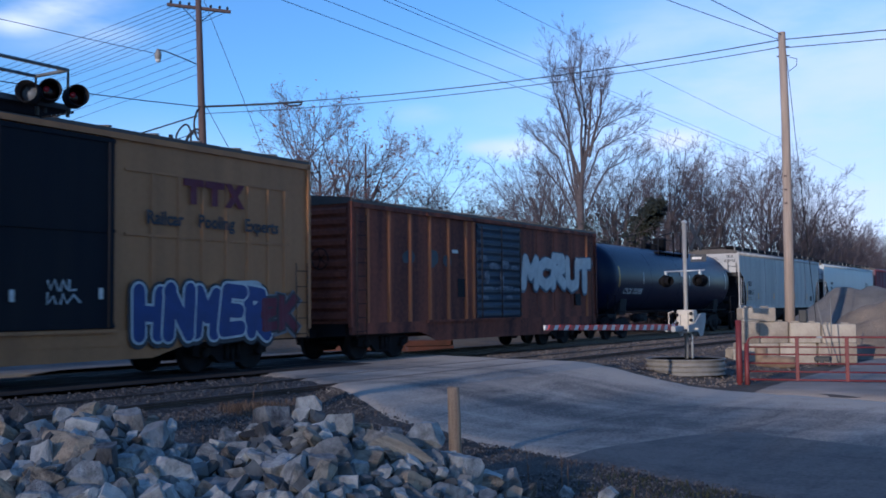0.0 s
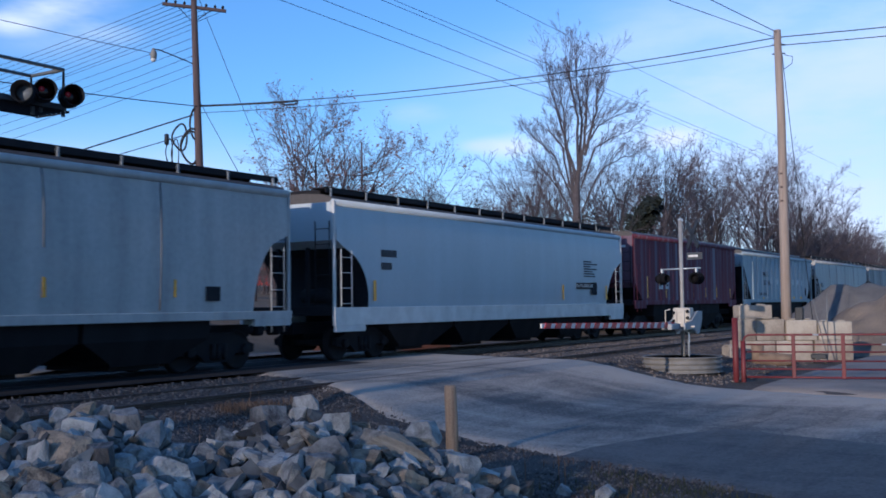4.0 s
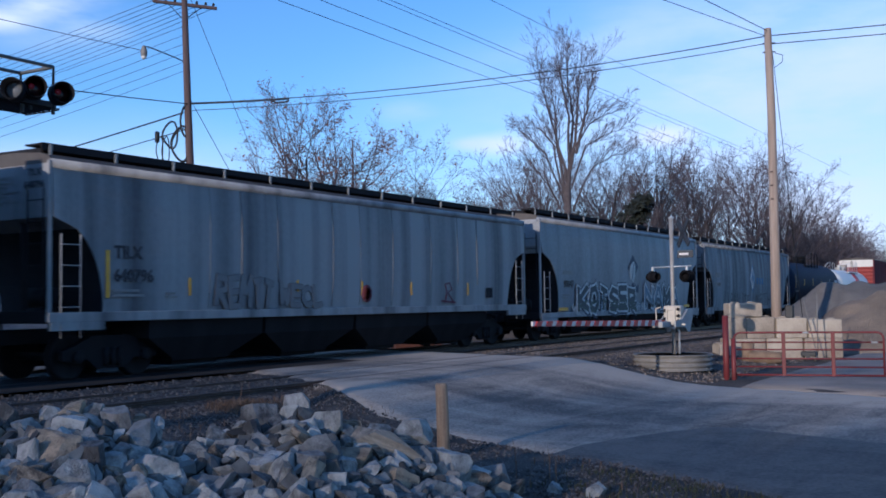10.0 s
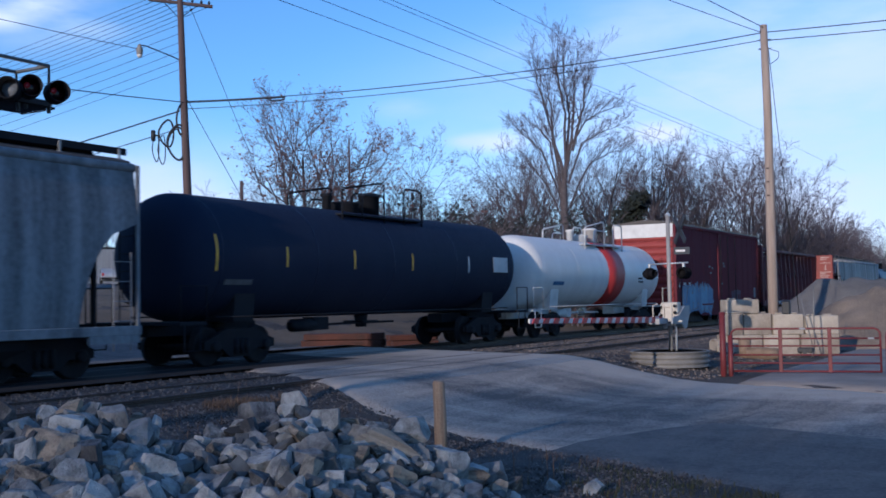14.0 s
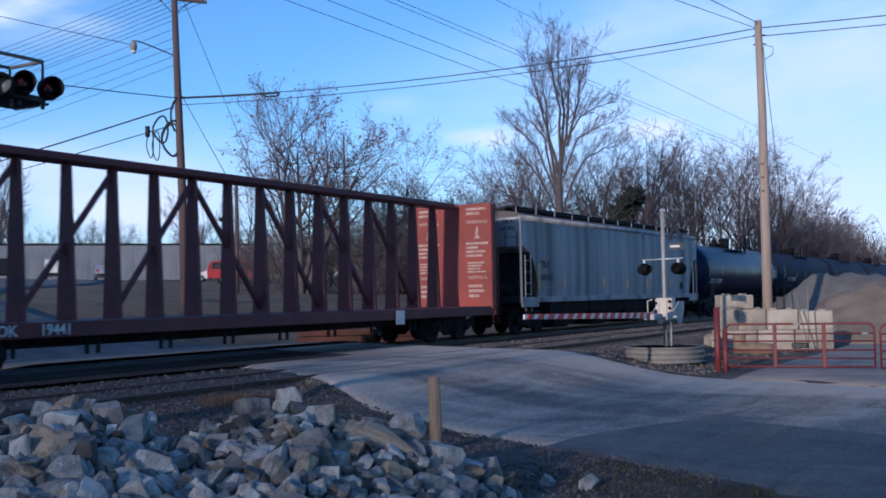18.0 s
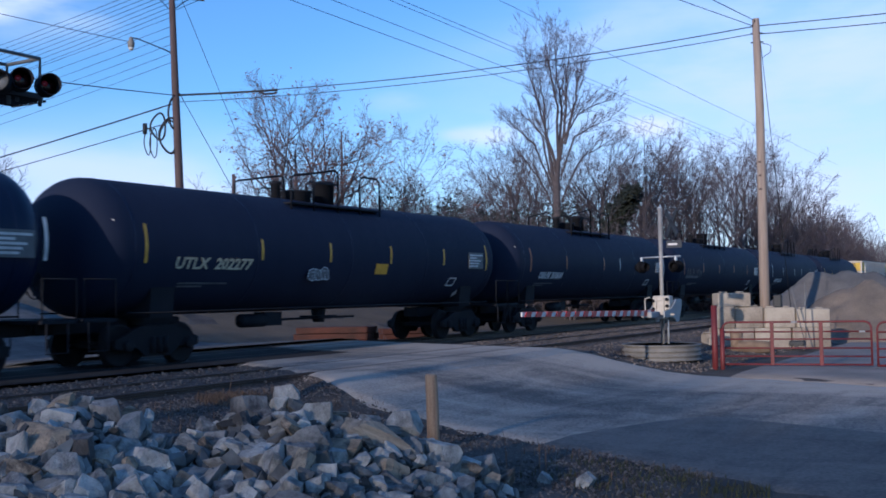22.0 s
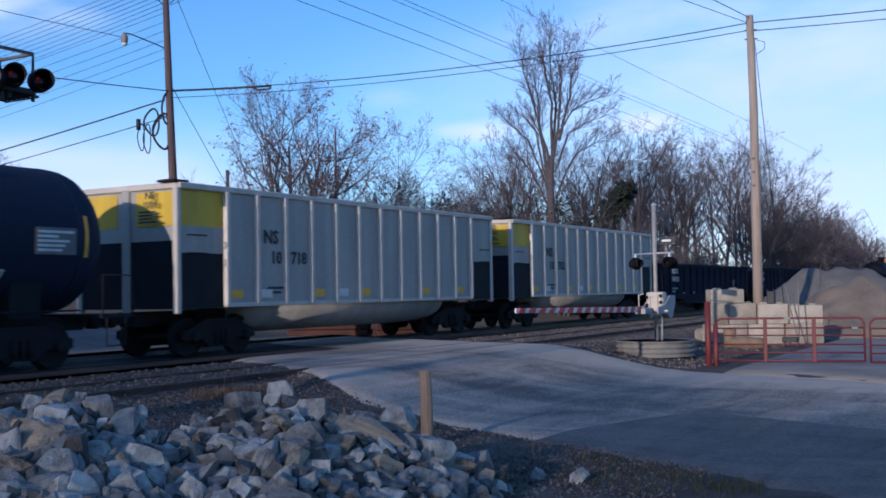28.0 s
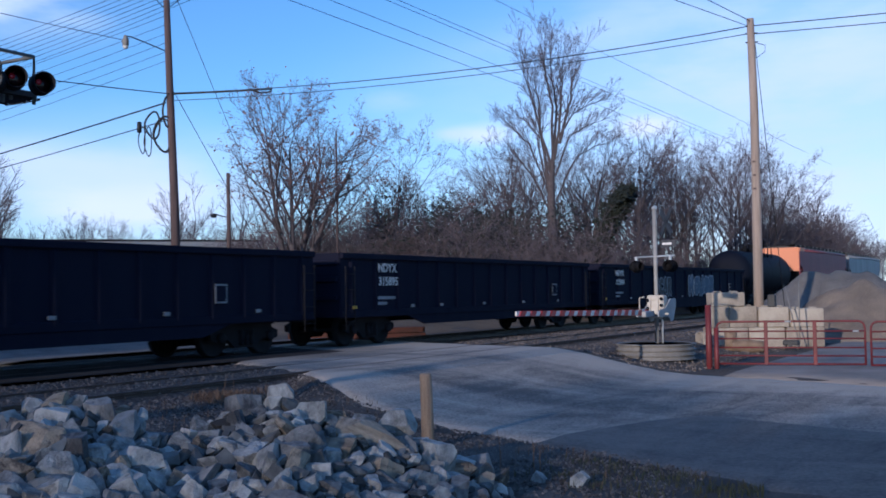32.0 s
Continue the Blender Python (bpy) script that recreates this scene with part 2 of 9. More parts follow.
M_CONC = mat("cast_concrete", (0.42, 0.37, 0.30), (0.17, 0.14, 0.11), rough=0.92, scale=1.6, fine=24, bump=0.5, rand=0.5, contrast=0.3)
M_RING = mat("weathered_corrugated_steel", (0.25, 0.24, 0.225), (0.13, 0.124, 0.115), rough=0.7, metal=0.2, scale=2.5)
M_SAND = mat("tan_aggregate", (0.27, 0.215, 0.16), (0.14, 0.115, 0.092), rough=0.97, scale=0.8, fine=16, bump=1.0, bump_dist=0.06, contrast=0.2)
M_GRAVEL = mat("grey_aggregate", (0.19, 0.178, 0.165), (0.11, 0.103, 0.098), rough=0.97, scale=0.8, fine=16, bump=1.0, bump_dist=0.06, contrast=0.2)
M_ROCK = mat("quarried_limestone", (0.50, 0.485, 0.455), (0.12, 0.117, 0.112), rough=0.92, scale=1.3, fine=8, bump=0.4, rand=0.45, contrast=0.26, bump_dist=0.06, grit=0.3)
M_ROCK_DARK = mat("stained_limestone", (0.26, 0.255, 0.25), (0.06, 0.058, 0.06), rough=0.92, scale=1.4, fine=8, bump=0.4, rand=0.4, contrast=0.24, bump_dist=0.06, grit=0.3)
# filler stone, darker than the rocks: shade of the gaps put into its colour
M_ROCK_FILL = mat("gap_shaded_limestone", (0.25, 0.245, 0.235), (0.03, 0.029, 0.029), rough=0.92, scale=2.2, fine=14, bump=0.5, contrast=0.3, bump_dist=0.02, island=0.55)
M_SLAB = mat("pale_tan_layered_rock", (0.42, 0.36, 0.28), (0.17, 0.14, 0.108), rough=0.92, scale=1.4, fine=9, bump=0.5, streak=(1, 1, 3), contrast=0.22, bump_dist=0.05, grit=0.3)
M_ROCK_TAN = mat("iron_stained_limestone", (0.36, 0.29, 0.21), (0.08, 0.065, 0.052), rough=0.92, scale=1.4, fine=8, bump=0.4, streak=(1, 1, 2.6), rand=0.35, contrast=0.2, bump_dist=0.06, grit=0.3)
M_STAKE = mat("sawn_timber", (0.44, 0.32, 0.215), (0.22, 0.15, 0.10), rough=0.85, scale=4, streak=(6, 6, 0.4), bump=0.3)
M_GRASS = mat("dry_grass", (0.19, 0.125, 0.08), (0.10, 0.065, 0.045), rough=0.9, scale=2.0, bump=0)
M_GREEN = mat("verge_grass", (0.055, 0.065, 0.028), (0.08, 0.068, 0.035), rough=0.9, scale=2.0, bump=0)
M_BANK = mat("grassy_bank", (0.17, 0.125, 0.08), (0.09, 0.07, 0.045), rough=0.95, scale=0.8, fine=14, bump=0.8, bump_dist=0.05)


# ---- mesh building ----
class Shape:
    """Gathers boxes, tubes, prisms and turned forms into one mesh."""

    def __init__(self):
        self.v, self.f, self.smooth = [], [], []

    def poly(self, verts, faces, smooth=False):
        o = len(self.v)
        self.v += [tuple(p) for p in verts]
        self.f += [tuple(o + i for i in f) for f in faces]
        self.smooth += [smooth] * len(faces)
        return self

    def box(self, x0, y0, z0, x1, y1, z1, c=0.0):
        """A box; c chamfers its upright and long edges."""
        if c <= 0:
            v = [(x, y, z) for x in (x0, x1) for y in (y0, y1) for z in (z0, z1)]
            return self.poly(v, [(0, 1, 3, 2), (4, 6, 7, 5), (0, 4, 5, 1), (2, 3, 7, 6), (0, 2, 6, 4), (1, 5, 7, 3)])
        v, rings = [], []
        for z, d in ((z0, c), (z0 + c, 0), (z1 - c, 0), (z1, c)):
            a, b, p, q = x0 + d, x1 - d, y0 + d, y1 - d
            e = c
            rings.append(len(v))
            v += [(a + e, p, z), (b - e, p, z), (b, p + e, z), (b, q - e, z), (b - e, q, z), (a + e, q, z), (a, q - e, z), (a, p + e, z)]
        f = [tuple(range(7, -1, -1)), tuple(range(24, 32))]
        for r in range(3):
            for i in range(8):
                j = (i + 1) % 8
                f.append((r * 8 + i, r * 8 + j, r * 8 + 8 + j, r * 8 + 8 + i))
        return self.poly(v, f)

    def tube(self, pts, r, n=6, cap=True, smooth=True):
        pts = [Vector(p) for p in pts]
        rs = r if isinstance(r, (list, tuple)) else [r] * len(pts)
        v, f = [], []
        side = None
        for i, p in enumerate(pts):
            d = (pts[min(i + 1, len(pts) - 1)] - pts[max(i - 1, 0)])
            d = d.normalized() if d.length > 1e-9 else Vector((0, 0, 1))
            if side is None:
                side = d.orthogonal().normalized()
            else:
                side = (side - d * side.dot(d))
                side = side.normalized() if side.length > 1e-6 else d.orthogonal().normalized()
            up = d.cross(side)
            for k in range(n):
                a = 2 * math.pi * k / n
                v.append(p + (side * math.cos(a) + up * math.sin(a)) * rs[i])
        for i in range(len(pts) - 1):
            for k in range(n):
                j = (k + 1) % n
                f.append((i * n + k, i * n + j, i * n + n + j, i * n + n + k))
        if cap:
            f += [tuple(range(n - 1, -1, -1)), tuple(range((len(pts) - 1) * n, len(pts) * n))]
        return self.poly(v, f, smooth)

    def prism(self, prof, a0, a1, axis="x", smooth=False):
        """A closed outline (two numbers a point) pushed along an axis: x takes (y, z), y takes (x, z), z takes (x, y)."""
        put = {"x": lambda a, p: (a, p[0], p[1]), "y": lambda a, p: (p[0], a, p[1]), "z": lambda a, p: (p[0], p[1], a)}[axis]
        n = len(prof)
        v = [put(a0, p) for p in prof] + [put(a1, p) for p in prof]
        f = [(i, (i + 1) % n, n + (i + 1) % n, n + i) for i in range(n)]
        return self.poly(v, f + [tuple(range(n - 1, -1, -1)), tuple(range(n, 2 * n))], smooth)

    def rings(self, rings, smooth=True, caps=True):
        """Skin over a row of closed rings with the same number of points."""
        n = len(rings[0])
        v = [p for r in rings for p in r]
        f = []
        for i in range(len(rings) - 1):
            for k in range(n):
                j = (k + 1) % n
                f.append((i * n + k, i * n + j, i * n + n + j, i * n + n + k))
        if caps:
            f += [tuple(range(n - 1, -1, -1)), tuple(range((len(rings) - 1) * n, len(rings) * n))]
        return self.poly(v, f, smooth)

    def lathe(self, prof, centre, axis="x", n=24, smooth=True):
        """Turned form: prof is (along the axis, radius)."""
        cx, cy, cz = centre
        rr = []
        for a, r in prof:
            ring = []
            for k in range(n):
                t = 2 * math.pi * k / n
                c, s = r * math.cos(t), r * math.sin(t)
                ring.append({"x": (cx + a, cy + c, cz + s), "y": (cx + c, cy + a, cz + s), "z": (cx + c, cy + s, cz + a)}[axis])
            rr.append(ring)
        return self.rings(rr, smooth)

    def mesh(self, name, material):
        m = bpy.data.meshes.new(name)
        m.from_pydata(self.v, [], self.f)
        m.polygons.foreach_set("use_smooth", self.smooth)
        m.materials.append(material)
        b = bmesh.new()
        b.from_mesh(m)
        if len(self.f) < 4000:
            bmesh.ops.recalc_face_normals(b, faces=b.faces)
        b.to_mesh(m)
        b.free()
        m.update()
        return m


def part(name, shape, material, parent=None, label="", at=(0, 0, 0), turn=(0, 0, 0)):
    """One mesh object under a thing or a part; shape is a Shape or a finished mesh to share."""
    data = shape if isinstance(shape, bpy.types.Mesh) else shape.mesh(name, material)
    ob = new(name, data)
    if parent is not None:
        ob.parent = parent
    ob.matrix_basis = pose(*at, *turn)
    return tagged(ob, label)


def thing(name, label, category, group="", at=(0, 0, 0), turn=(0, 0, 0), kind=""):
    ob = new(name)
    ob.empty_display_size = 0.2
    ob.matrix_basis = pose(*at, *turn)
    return tagged(ob, label, category, group, kind)


def solo(name, shape, material, label, category, group="", kind="", at=(0, 0, 0), turn=(0, 0, 0)):
    return tagged(part(name, shape, material, None, "", at, turn), label, category, group, kind)


_text_cache = {}


def letters(text, size, bold=0.0, squash=1.0, shear=0.0):
    """A mesh of lettering in the built-in font, in the xz plane facing -y, centred."""
    key = (text, size, bold, squash, shear)
    if key not in _text_cache:
        c = bpy.data.curves.new("lettering", "FONT")
        c.body, c.size, c.align_x, c.align_y = text, size, "CENTER", "CENTER"
        c.offset, c.extrude, c.shear, c.resolution_u = bold, 0.003, shear, 2
        o = bpy.data.objects.new("lettering", c)
        m = bpy.data.meshes.new_from_object(o)
        m.transform(Matrix.Rotation(radians(90), 4, "X") @ Matrix.Diagonal((squash, 1, 1, 1)))
        bpy.data.objects.remove(o)
        _text_cache[key] = m
    return _text_cache[key]


def lettering(text, size, material, parent, x, y, z, bold=0.0, squash=1.0, turn=0, name="lettering", shear=0.0):
    m = letters(text, size, bold, squash, shear).copy()
    m.materials.clear()
    m.materials.append(material)
    ob = part(name, m, material, parent, "", (x, y, z), (0, 0, turn))
    return ob


def bars(parent, x, y, z, w, h, n, material, turn=0, name="data_panel"):
    """Unreadable small print as plain bars."""
    s = Shape()
    for i in range(n):
        zz = h / 2 - h * (i + 0.5) / n
        ww = w * (0.75 + 0.25 * math.sin(i * 2.7 + w * 9))
        s.box(-w / 2, -0.003, zz - h / n * 0.28, -w / 2 + ww, 0.003, zz + h / n * 0.28)
    return tagged(part(name, s, material, parent, "", (x, y, z), (0, 0, turn)), kind="stuff")


def smooth01(a):
    a = min(max(a, 0.0), 1.0)
    return a * a * (3 - 2 * a)


ROAD_LEFT = [(-30, -12), (-10, 2.5), (0, 9.2), (3, 11.2), (5, 12.35), (6, 12.6), (7.2, 13.2), (8.3, 13.45), (9.9, 13.9), (13.4, 16.6), (16, 18.0), (20, 20.5)]
ROAD_RIGHT = [(-30, 12), (-10, 16), (0, 21.2), (4, 23.2), (7, 24.3), (9.3, 24.8), (11.2, 25.6), (13, 25.9), (20, 28.5)]


def along(line, y):
    for (y0, x0), (y1, x1) in zip(line[:-1], line[1:]):
        if y <= y1:
            return x0 + (x1 - x0) * (y - y0) / (y1 - y0)
    return line[-1][1]


def road_z(x, y):
    """Road crown: flush with the rails at the crossing, falling to the forecourt on this side."""
    if y < 19.6:
        return -0.53 + 0.525 * smooth01((y - 7.0) / 4.8)
    return max(base_z(x, y) + 0.05, -0.005 - 0.03 * (y - 19.6))


def base_z(x, y):
    if y < 20.5:
        return -0.55 + 0.35 * smooth01((y - 8.0) / 4.0)
    z = -0.20 + 1.7 * smooth01((y - 22.0) / 10.0) + 0.042 * max(y - 31.0, 0.0) * smooth01((y - 31) / 12)
    return min(z, 9.0)


def ground_z(x, y):
    """Height of the land: a low forecourt with shoulders up to the road, the railway formation and a rising bank behind it."""
    z = base_z(x, y)
    if -30 < y < 12.0 and 0 < x < 40:
        out = max(along(ROAD_LEFT, y) - x, x - along(ROAD_RIGHT, y))
        r = road_z(x, y) - 0.012
        if out <= 0.15:
            return r - 0.07 * smooth01(-out * 3 + 0.1)
        z = max(z, r - 0.22 * (out - 0.15))
    return z


# ---- railcars: shared gear ----
_shared = {}


def shared(key, make, material):
    if key not in _shared:
        _shared[key] = make().mesh(key, material)
    return _shared[key]


def _bolster():
    return Shape().box(-0.22, -1.05, 0.42, 0.22, 1.05, 0.86, 0.04).box(-0.16, -0.45, 0.86, 0.16, 0.45, 1.0, 0.03)


def _side_frame():
    s = Shape()
    prof = [(-1.22, 0.40), (-1.22, 0.58), (-0.98, 0.66), (-0.5, 0.86), (0.5, 0.86), (0.98, 0.66), (1.22, 0.58), (1.22, 0.40), (0.98, 0.36),
            (0.62, 0.40), (0.36, 0.20), (-0.36, 0.20), (-0.62, 0.40), (-0.98, 0.36)]
    s.prism(prof, -0.07, 0.07, "y")
    for x in (-0.889, 0.889):
        s.lathe([(-0.16, 0.10), (-0.14, 0.13), (0.0, 0.13)], (x, 0, 0.457), "y", 10)
    for x in (-0.18, 0, 0.18):
        s.lathe([(0.26, 0.07), (0.62, 0.07)], (x, -0.09, 0), "z", 8)
    return s


def _wheel():
    s = Shape()
    return s.lathe([(-0.07, 0.10), (-0.05, 0.36), (-0.075, 0.40), (-0.075, 0.455), (0.05, 0.457), (0.055, 0.485), (0.075, 0.48), (0.075, 0.39), (0.03, 0.35), (0.05, 0.10)],
                   (0, 0, 0), "y", 28)


def _axle():
    return Shape().lathe([(-1.0, 0.07), (-0.6, 0.085), (0.6, 0.085), (1.0, 0.07)], (0, 0, 0), "y", 10)


def _coupler():
    s = Shape().box(-0.45, -0.09, 0.78, 0.3, 0.09, 0.96, 0.03)
    return s.box(0.3, -0.17, 0.72, 0.62, 0.13, 1.0, 0.05).box(0.42, 0.10, 0.74, 0.60, 0.24, 0.98, 0.04)


def _brake_wheel():
    s = Shape()
    ring = [(0.0, 0.28 * math.cos(a * math.pi / 9), 0.28 * math.sin(a * math.pi / 9)) for a in range(19)]
    s.tube(ring, 0.016, 5, cap=False)
    for a in range(5):
        t = a * 2 * math.pi / 5
        s.tube([(0.03, 0, 0), (0, 0.27 * math.cos(t), 0.27 * math.sin(t))], 0.012, 4)
    return s


def truck(parent, x):
    b = part("truck_bolster", shared("bolster", _bolster, M_STEEL), M_STEEL, parent, "", (x, 0, 0))
    for y, t in ((-1.0, 0), (1.0, 180)):
        part("side_frame", shared("side_frame", _side_frame, M_STEEL), M_STEEL, b, "", (0, y, 0), (0, 0, t))
    for wx in (-0.889, 0.889):
        part("axle", shared("axle", _axle, M_STEEL), M_STEEL, b, "", (wx, 0, 0.457))
        for y, t in ((-0.76, 0), (0.76, 180)):
            part("wheel", shared("wheel", _wheel, M_WHEEL), M_WHEEL, b, "", (wx, y, 0.457), (0, 0, t))


def gear(parent, half, truck_in=2.1):
    """Trucks, couplers and hand brake that every car carries."""
    for sgn in (-1, 1):
        truck(parent, sgn * (half - truck_in))
        part("coupler", shared("coupler", _coupler, M_STEEL), M_STEEL, parent, "", (sgn * (half + 0.05), 0, 0), (0, 0, 0 if sgn > 0 else 180))


def ladder(parent, x, y, z0, z1, material, width=0.42, along="x", step=0.36, name="ladder"):
    s = Shape()
    a, b = -width / 2, width / 2
    ends = ((a, 0), (b, 0)) if along == "x" else ((0, a), (0, b))
    for p, q in ends:
        s.tube([(p, q, z0), (p, q, z1)], 0.016, 6)
    n = max(2, int((z1 - z0) / step))
    for i in range(n):
        z = z0 + (i + 0.5) * (z1 - z0) / n
        s.tube([(ends[0][0], ends[0][1], z), (ends[1][0], ends[1][1], z)], 0.011, 5)
    return part(name, s, material, parent, "", (x, y, 0))


def reflectors(parent, xs, y, z, h=0.55, w=0.09, material=None):
    for x in xs:
        part("reflector_strip", shared("refl%.2f%.2f" % (h, w), lambda: Shape().box(-w / 2, -0.004, -h / 2, w / 2, 0.004, h / 2), material or M_YELLOW), M_YELLOW, parent, "", (x, y, z))


CARS = []      # (car, place of its middle along the train)


def car(name, label, mid, category="railcar"):
    c = thing(name, label, category, "freight train", (mid, TRACK_Y, 0))
    CARS.append((c, mid))
    return c


# ---- box cars ----
def boxcar(label, x0, x1, eave, floor, m_side, m_door, m_end, m_roof, ribs, door, rib_mat=None, rib_deep=0.055, door_corr=True, tall=False, rib_z=None):
    mid, half = (x0 + x1) / 2, (x1 - x0) / 2
    c = car("box_car", label, mid)
    w = 1.56
    s = Shape().box(-half, -w, floor + 0.28, half, w, eave - 0.05)
    part("body", s, m_side, c)
    # roof: low pitch with cross seams
    s = Shape().prism([(-w - 0.05, eave - 0.10), (-w - 0.05, eave), (0, eave + 0.16), (w + 0.05, eave), (w + 0.05, eave - 0.10)], -half - 0.04, half + 0.04)
    roof = part("roof", s, m_roof, c)
    seam = Shape().prism([(-w - 0.06, eave), (-w - 0.06, eave + 0.04), (0, eave + 0.205), (w + 0.06, eave + 0.04), (w + 0.06, eave), (0, eave + 0.16)], -0.035, 0.035)
    sm = seam.mesh("roof_seam", m_roof)
    n = int(half * 2 / 1.2)
    for i in range(n + 1):
        part("roof_seam", sm, m_roof, roof, "", (-half + i * 2 * half / n, 0, 0))
    # posts on both sides
    rm = rib_mat or m_side
    rib = Shape().prism([(-0.075, 0), (-0.045, -rib_deep), (0.045, -rib_deep), (0.075, 0)], *(rib_z or (floor + 0.30, eave - 0.12)), "z").mesh("side_post", rm)
    for x in ribs:
        part("side_post", rib, rm, c, "", (x, -w, 0))
        part("side_post", rib, rm, c, "", (x, w, 0), (0, 0, 180))
    # sills
    for sy in (-1, 1):
        s = Shape().box(-half, -0.05, floor, half, 0.05, floor + 0.30)
        s.prism([(-half * 0.58, floor), (-half * 0.46, floor - 0.28), (half * 0.46, floor - 0.28), (half * 0.58, floor)], -0.03, 0.03, "y")
        part("side_sill", s, m_side, c, "", (0, sy * (w - 0.02), 0))
        part("top_chord", Shape().box(-half, -0.05, eave - 0.2, half, 0.05, eave - 0.08), m_side, c, "", (0, sy * (w + 0.01), 0))
    # corrugated ends
    for sx in (-1, 1):
        s = Shape()
        prof = []
        k = 11
        for i in range(k):
            z = floor + 0.35 + i * (eave - floor - 0.5) / k
            dz = (eave - floor - 0.5) / k
            prof += [(0, z), (-0.07, z + dz * 0.25), (-0.07, z + dz * 0.62), (0, z + dz * 0.85)]
        prof += [(0, eave - 0.1), (0.03, eave - 0.1), (0.03, floor + 0.3)]
        s.prism(prof, -w + 0.12, w - 0.12, "y")
        part("end_panel", s, m_end, c, "", (sx * half, 0, 0), (0, 0, 0 if sx < 0 else 180))
        for y in (-w, w):
            part("corner_post", Shape().box(-0.06, -0.06, floor + 0.2, 0.06, 0.06, eave - 0.06, 0.012), m_side, c, "", (sx * half, y, 0))
        ladder(c, sx * (half - 0.35), -w - 0.1, floor - 0.1, eave - 0.4 if not tall else floor + 1.8, M_STEEL, name="ladder")
    part("brake_wheel", shared("brake_wheel", _brake_wheel, M_STEEL), M_STEEL, c, "", (-half - 0.22, -0.7, floor + 2.0))
    # door with its own corrugations and lock rods
    d0, d1 = door
    for sy in (-1, 1):
        s = Shape()
        z0, z1 = floor + 0.34, eave - 0.22
        if door_corr:
            prof = []
            k = 12
            for i in range(k):
                z = z0 + i * (z1 - z0) / k
                dz = (z1 - z0) / k
                prof += [(0, z), (-0.045, z + dz * 0.3), (-0.045, z + dz * 0.6), (0, z + dz * 0.85)]
            prof += [(0, z1), (0.04, z1), (0.04, z0)]
            s.prism(prof, d0, d1, "x")
        else:
            s.box(d0, -0.03, z0, d1, 0.04, z1)
        door_ob = part("door", s, m_door, c, "", (0, sy * (w + 0.03), 0), (0, 0, 0 if sy < 0 else 180))
        if not door_corr:
            for z in (z0 + 0.02, (z0 + z1) / 2, z1 - 0.1):
                part("door_rail", Shape().box(d0, -0.06, z, d1, -0.03, z + 0.08), m_door, door_ob)
        for x in (d0 + 0.18, (d0 + d1) / 2, d1 - 0.18):
            part("lock_rod", Shape().tube([(x, -0.1, z0 + 0.02), (x, -0.1, z1 - 0.1)], 0.02, 6), M_STEEL, door_ob)
        for z in (floor + 0.26, eave - 0.2):
            part("door_track", Shape().box(d0 - (d1 - d0), -0.05, z, d1 + 0.1, 0.02, z + 0.07), m_side, c, "", (0, sy * (w + 0.05), 0), (0, 0, 0 if sy < 0 else 180))
    part("underframe", Shape().box(-half + 0.1, -1.3, floor - 0.05, half - 0.1, 1.3, floor + 0.28).box(-half, -0.3, 0.62, half, 0.3, floor + 0.1), M_STEEL, c)
    gear(c, half, 2.2)
    return c, half, w


# ---- covered hoppers ----
P_ROOF = paint("grimy_roof_paint", (0.10, 0.09, 0.085), (0.04, 0.037, 0.035), 0.5)

def hopper_levels(half, top, floor, bulge, cut_in, cut_z, round_cut):
    """Half length and half width of a covered hopper's body level by level."""
    out = []
    n = 14
    for i in range(n + 1):
        z = floor + (top - floor) * i / n
        u = (z - floor) / (top - floor)
        w = 1.60 - bulge * (abs(u - 0.5) * 2) ** 2.4
        if z < cut_z:
            k = (cut_z - z) / (cut_z - floor)
            a = half - 0.12 - cut_in * (math.sqrt(max(0.0, 1 - (1 - k) ** 2)) if round_cut else k)
        else:
            a = half - 0.12
        out.append((z, a, w))
    return out


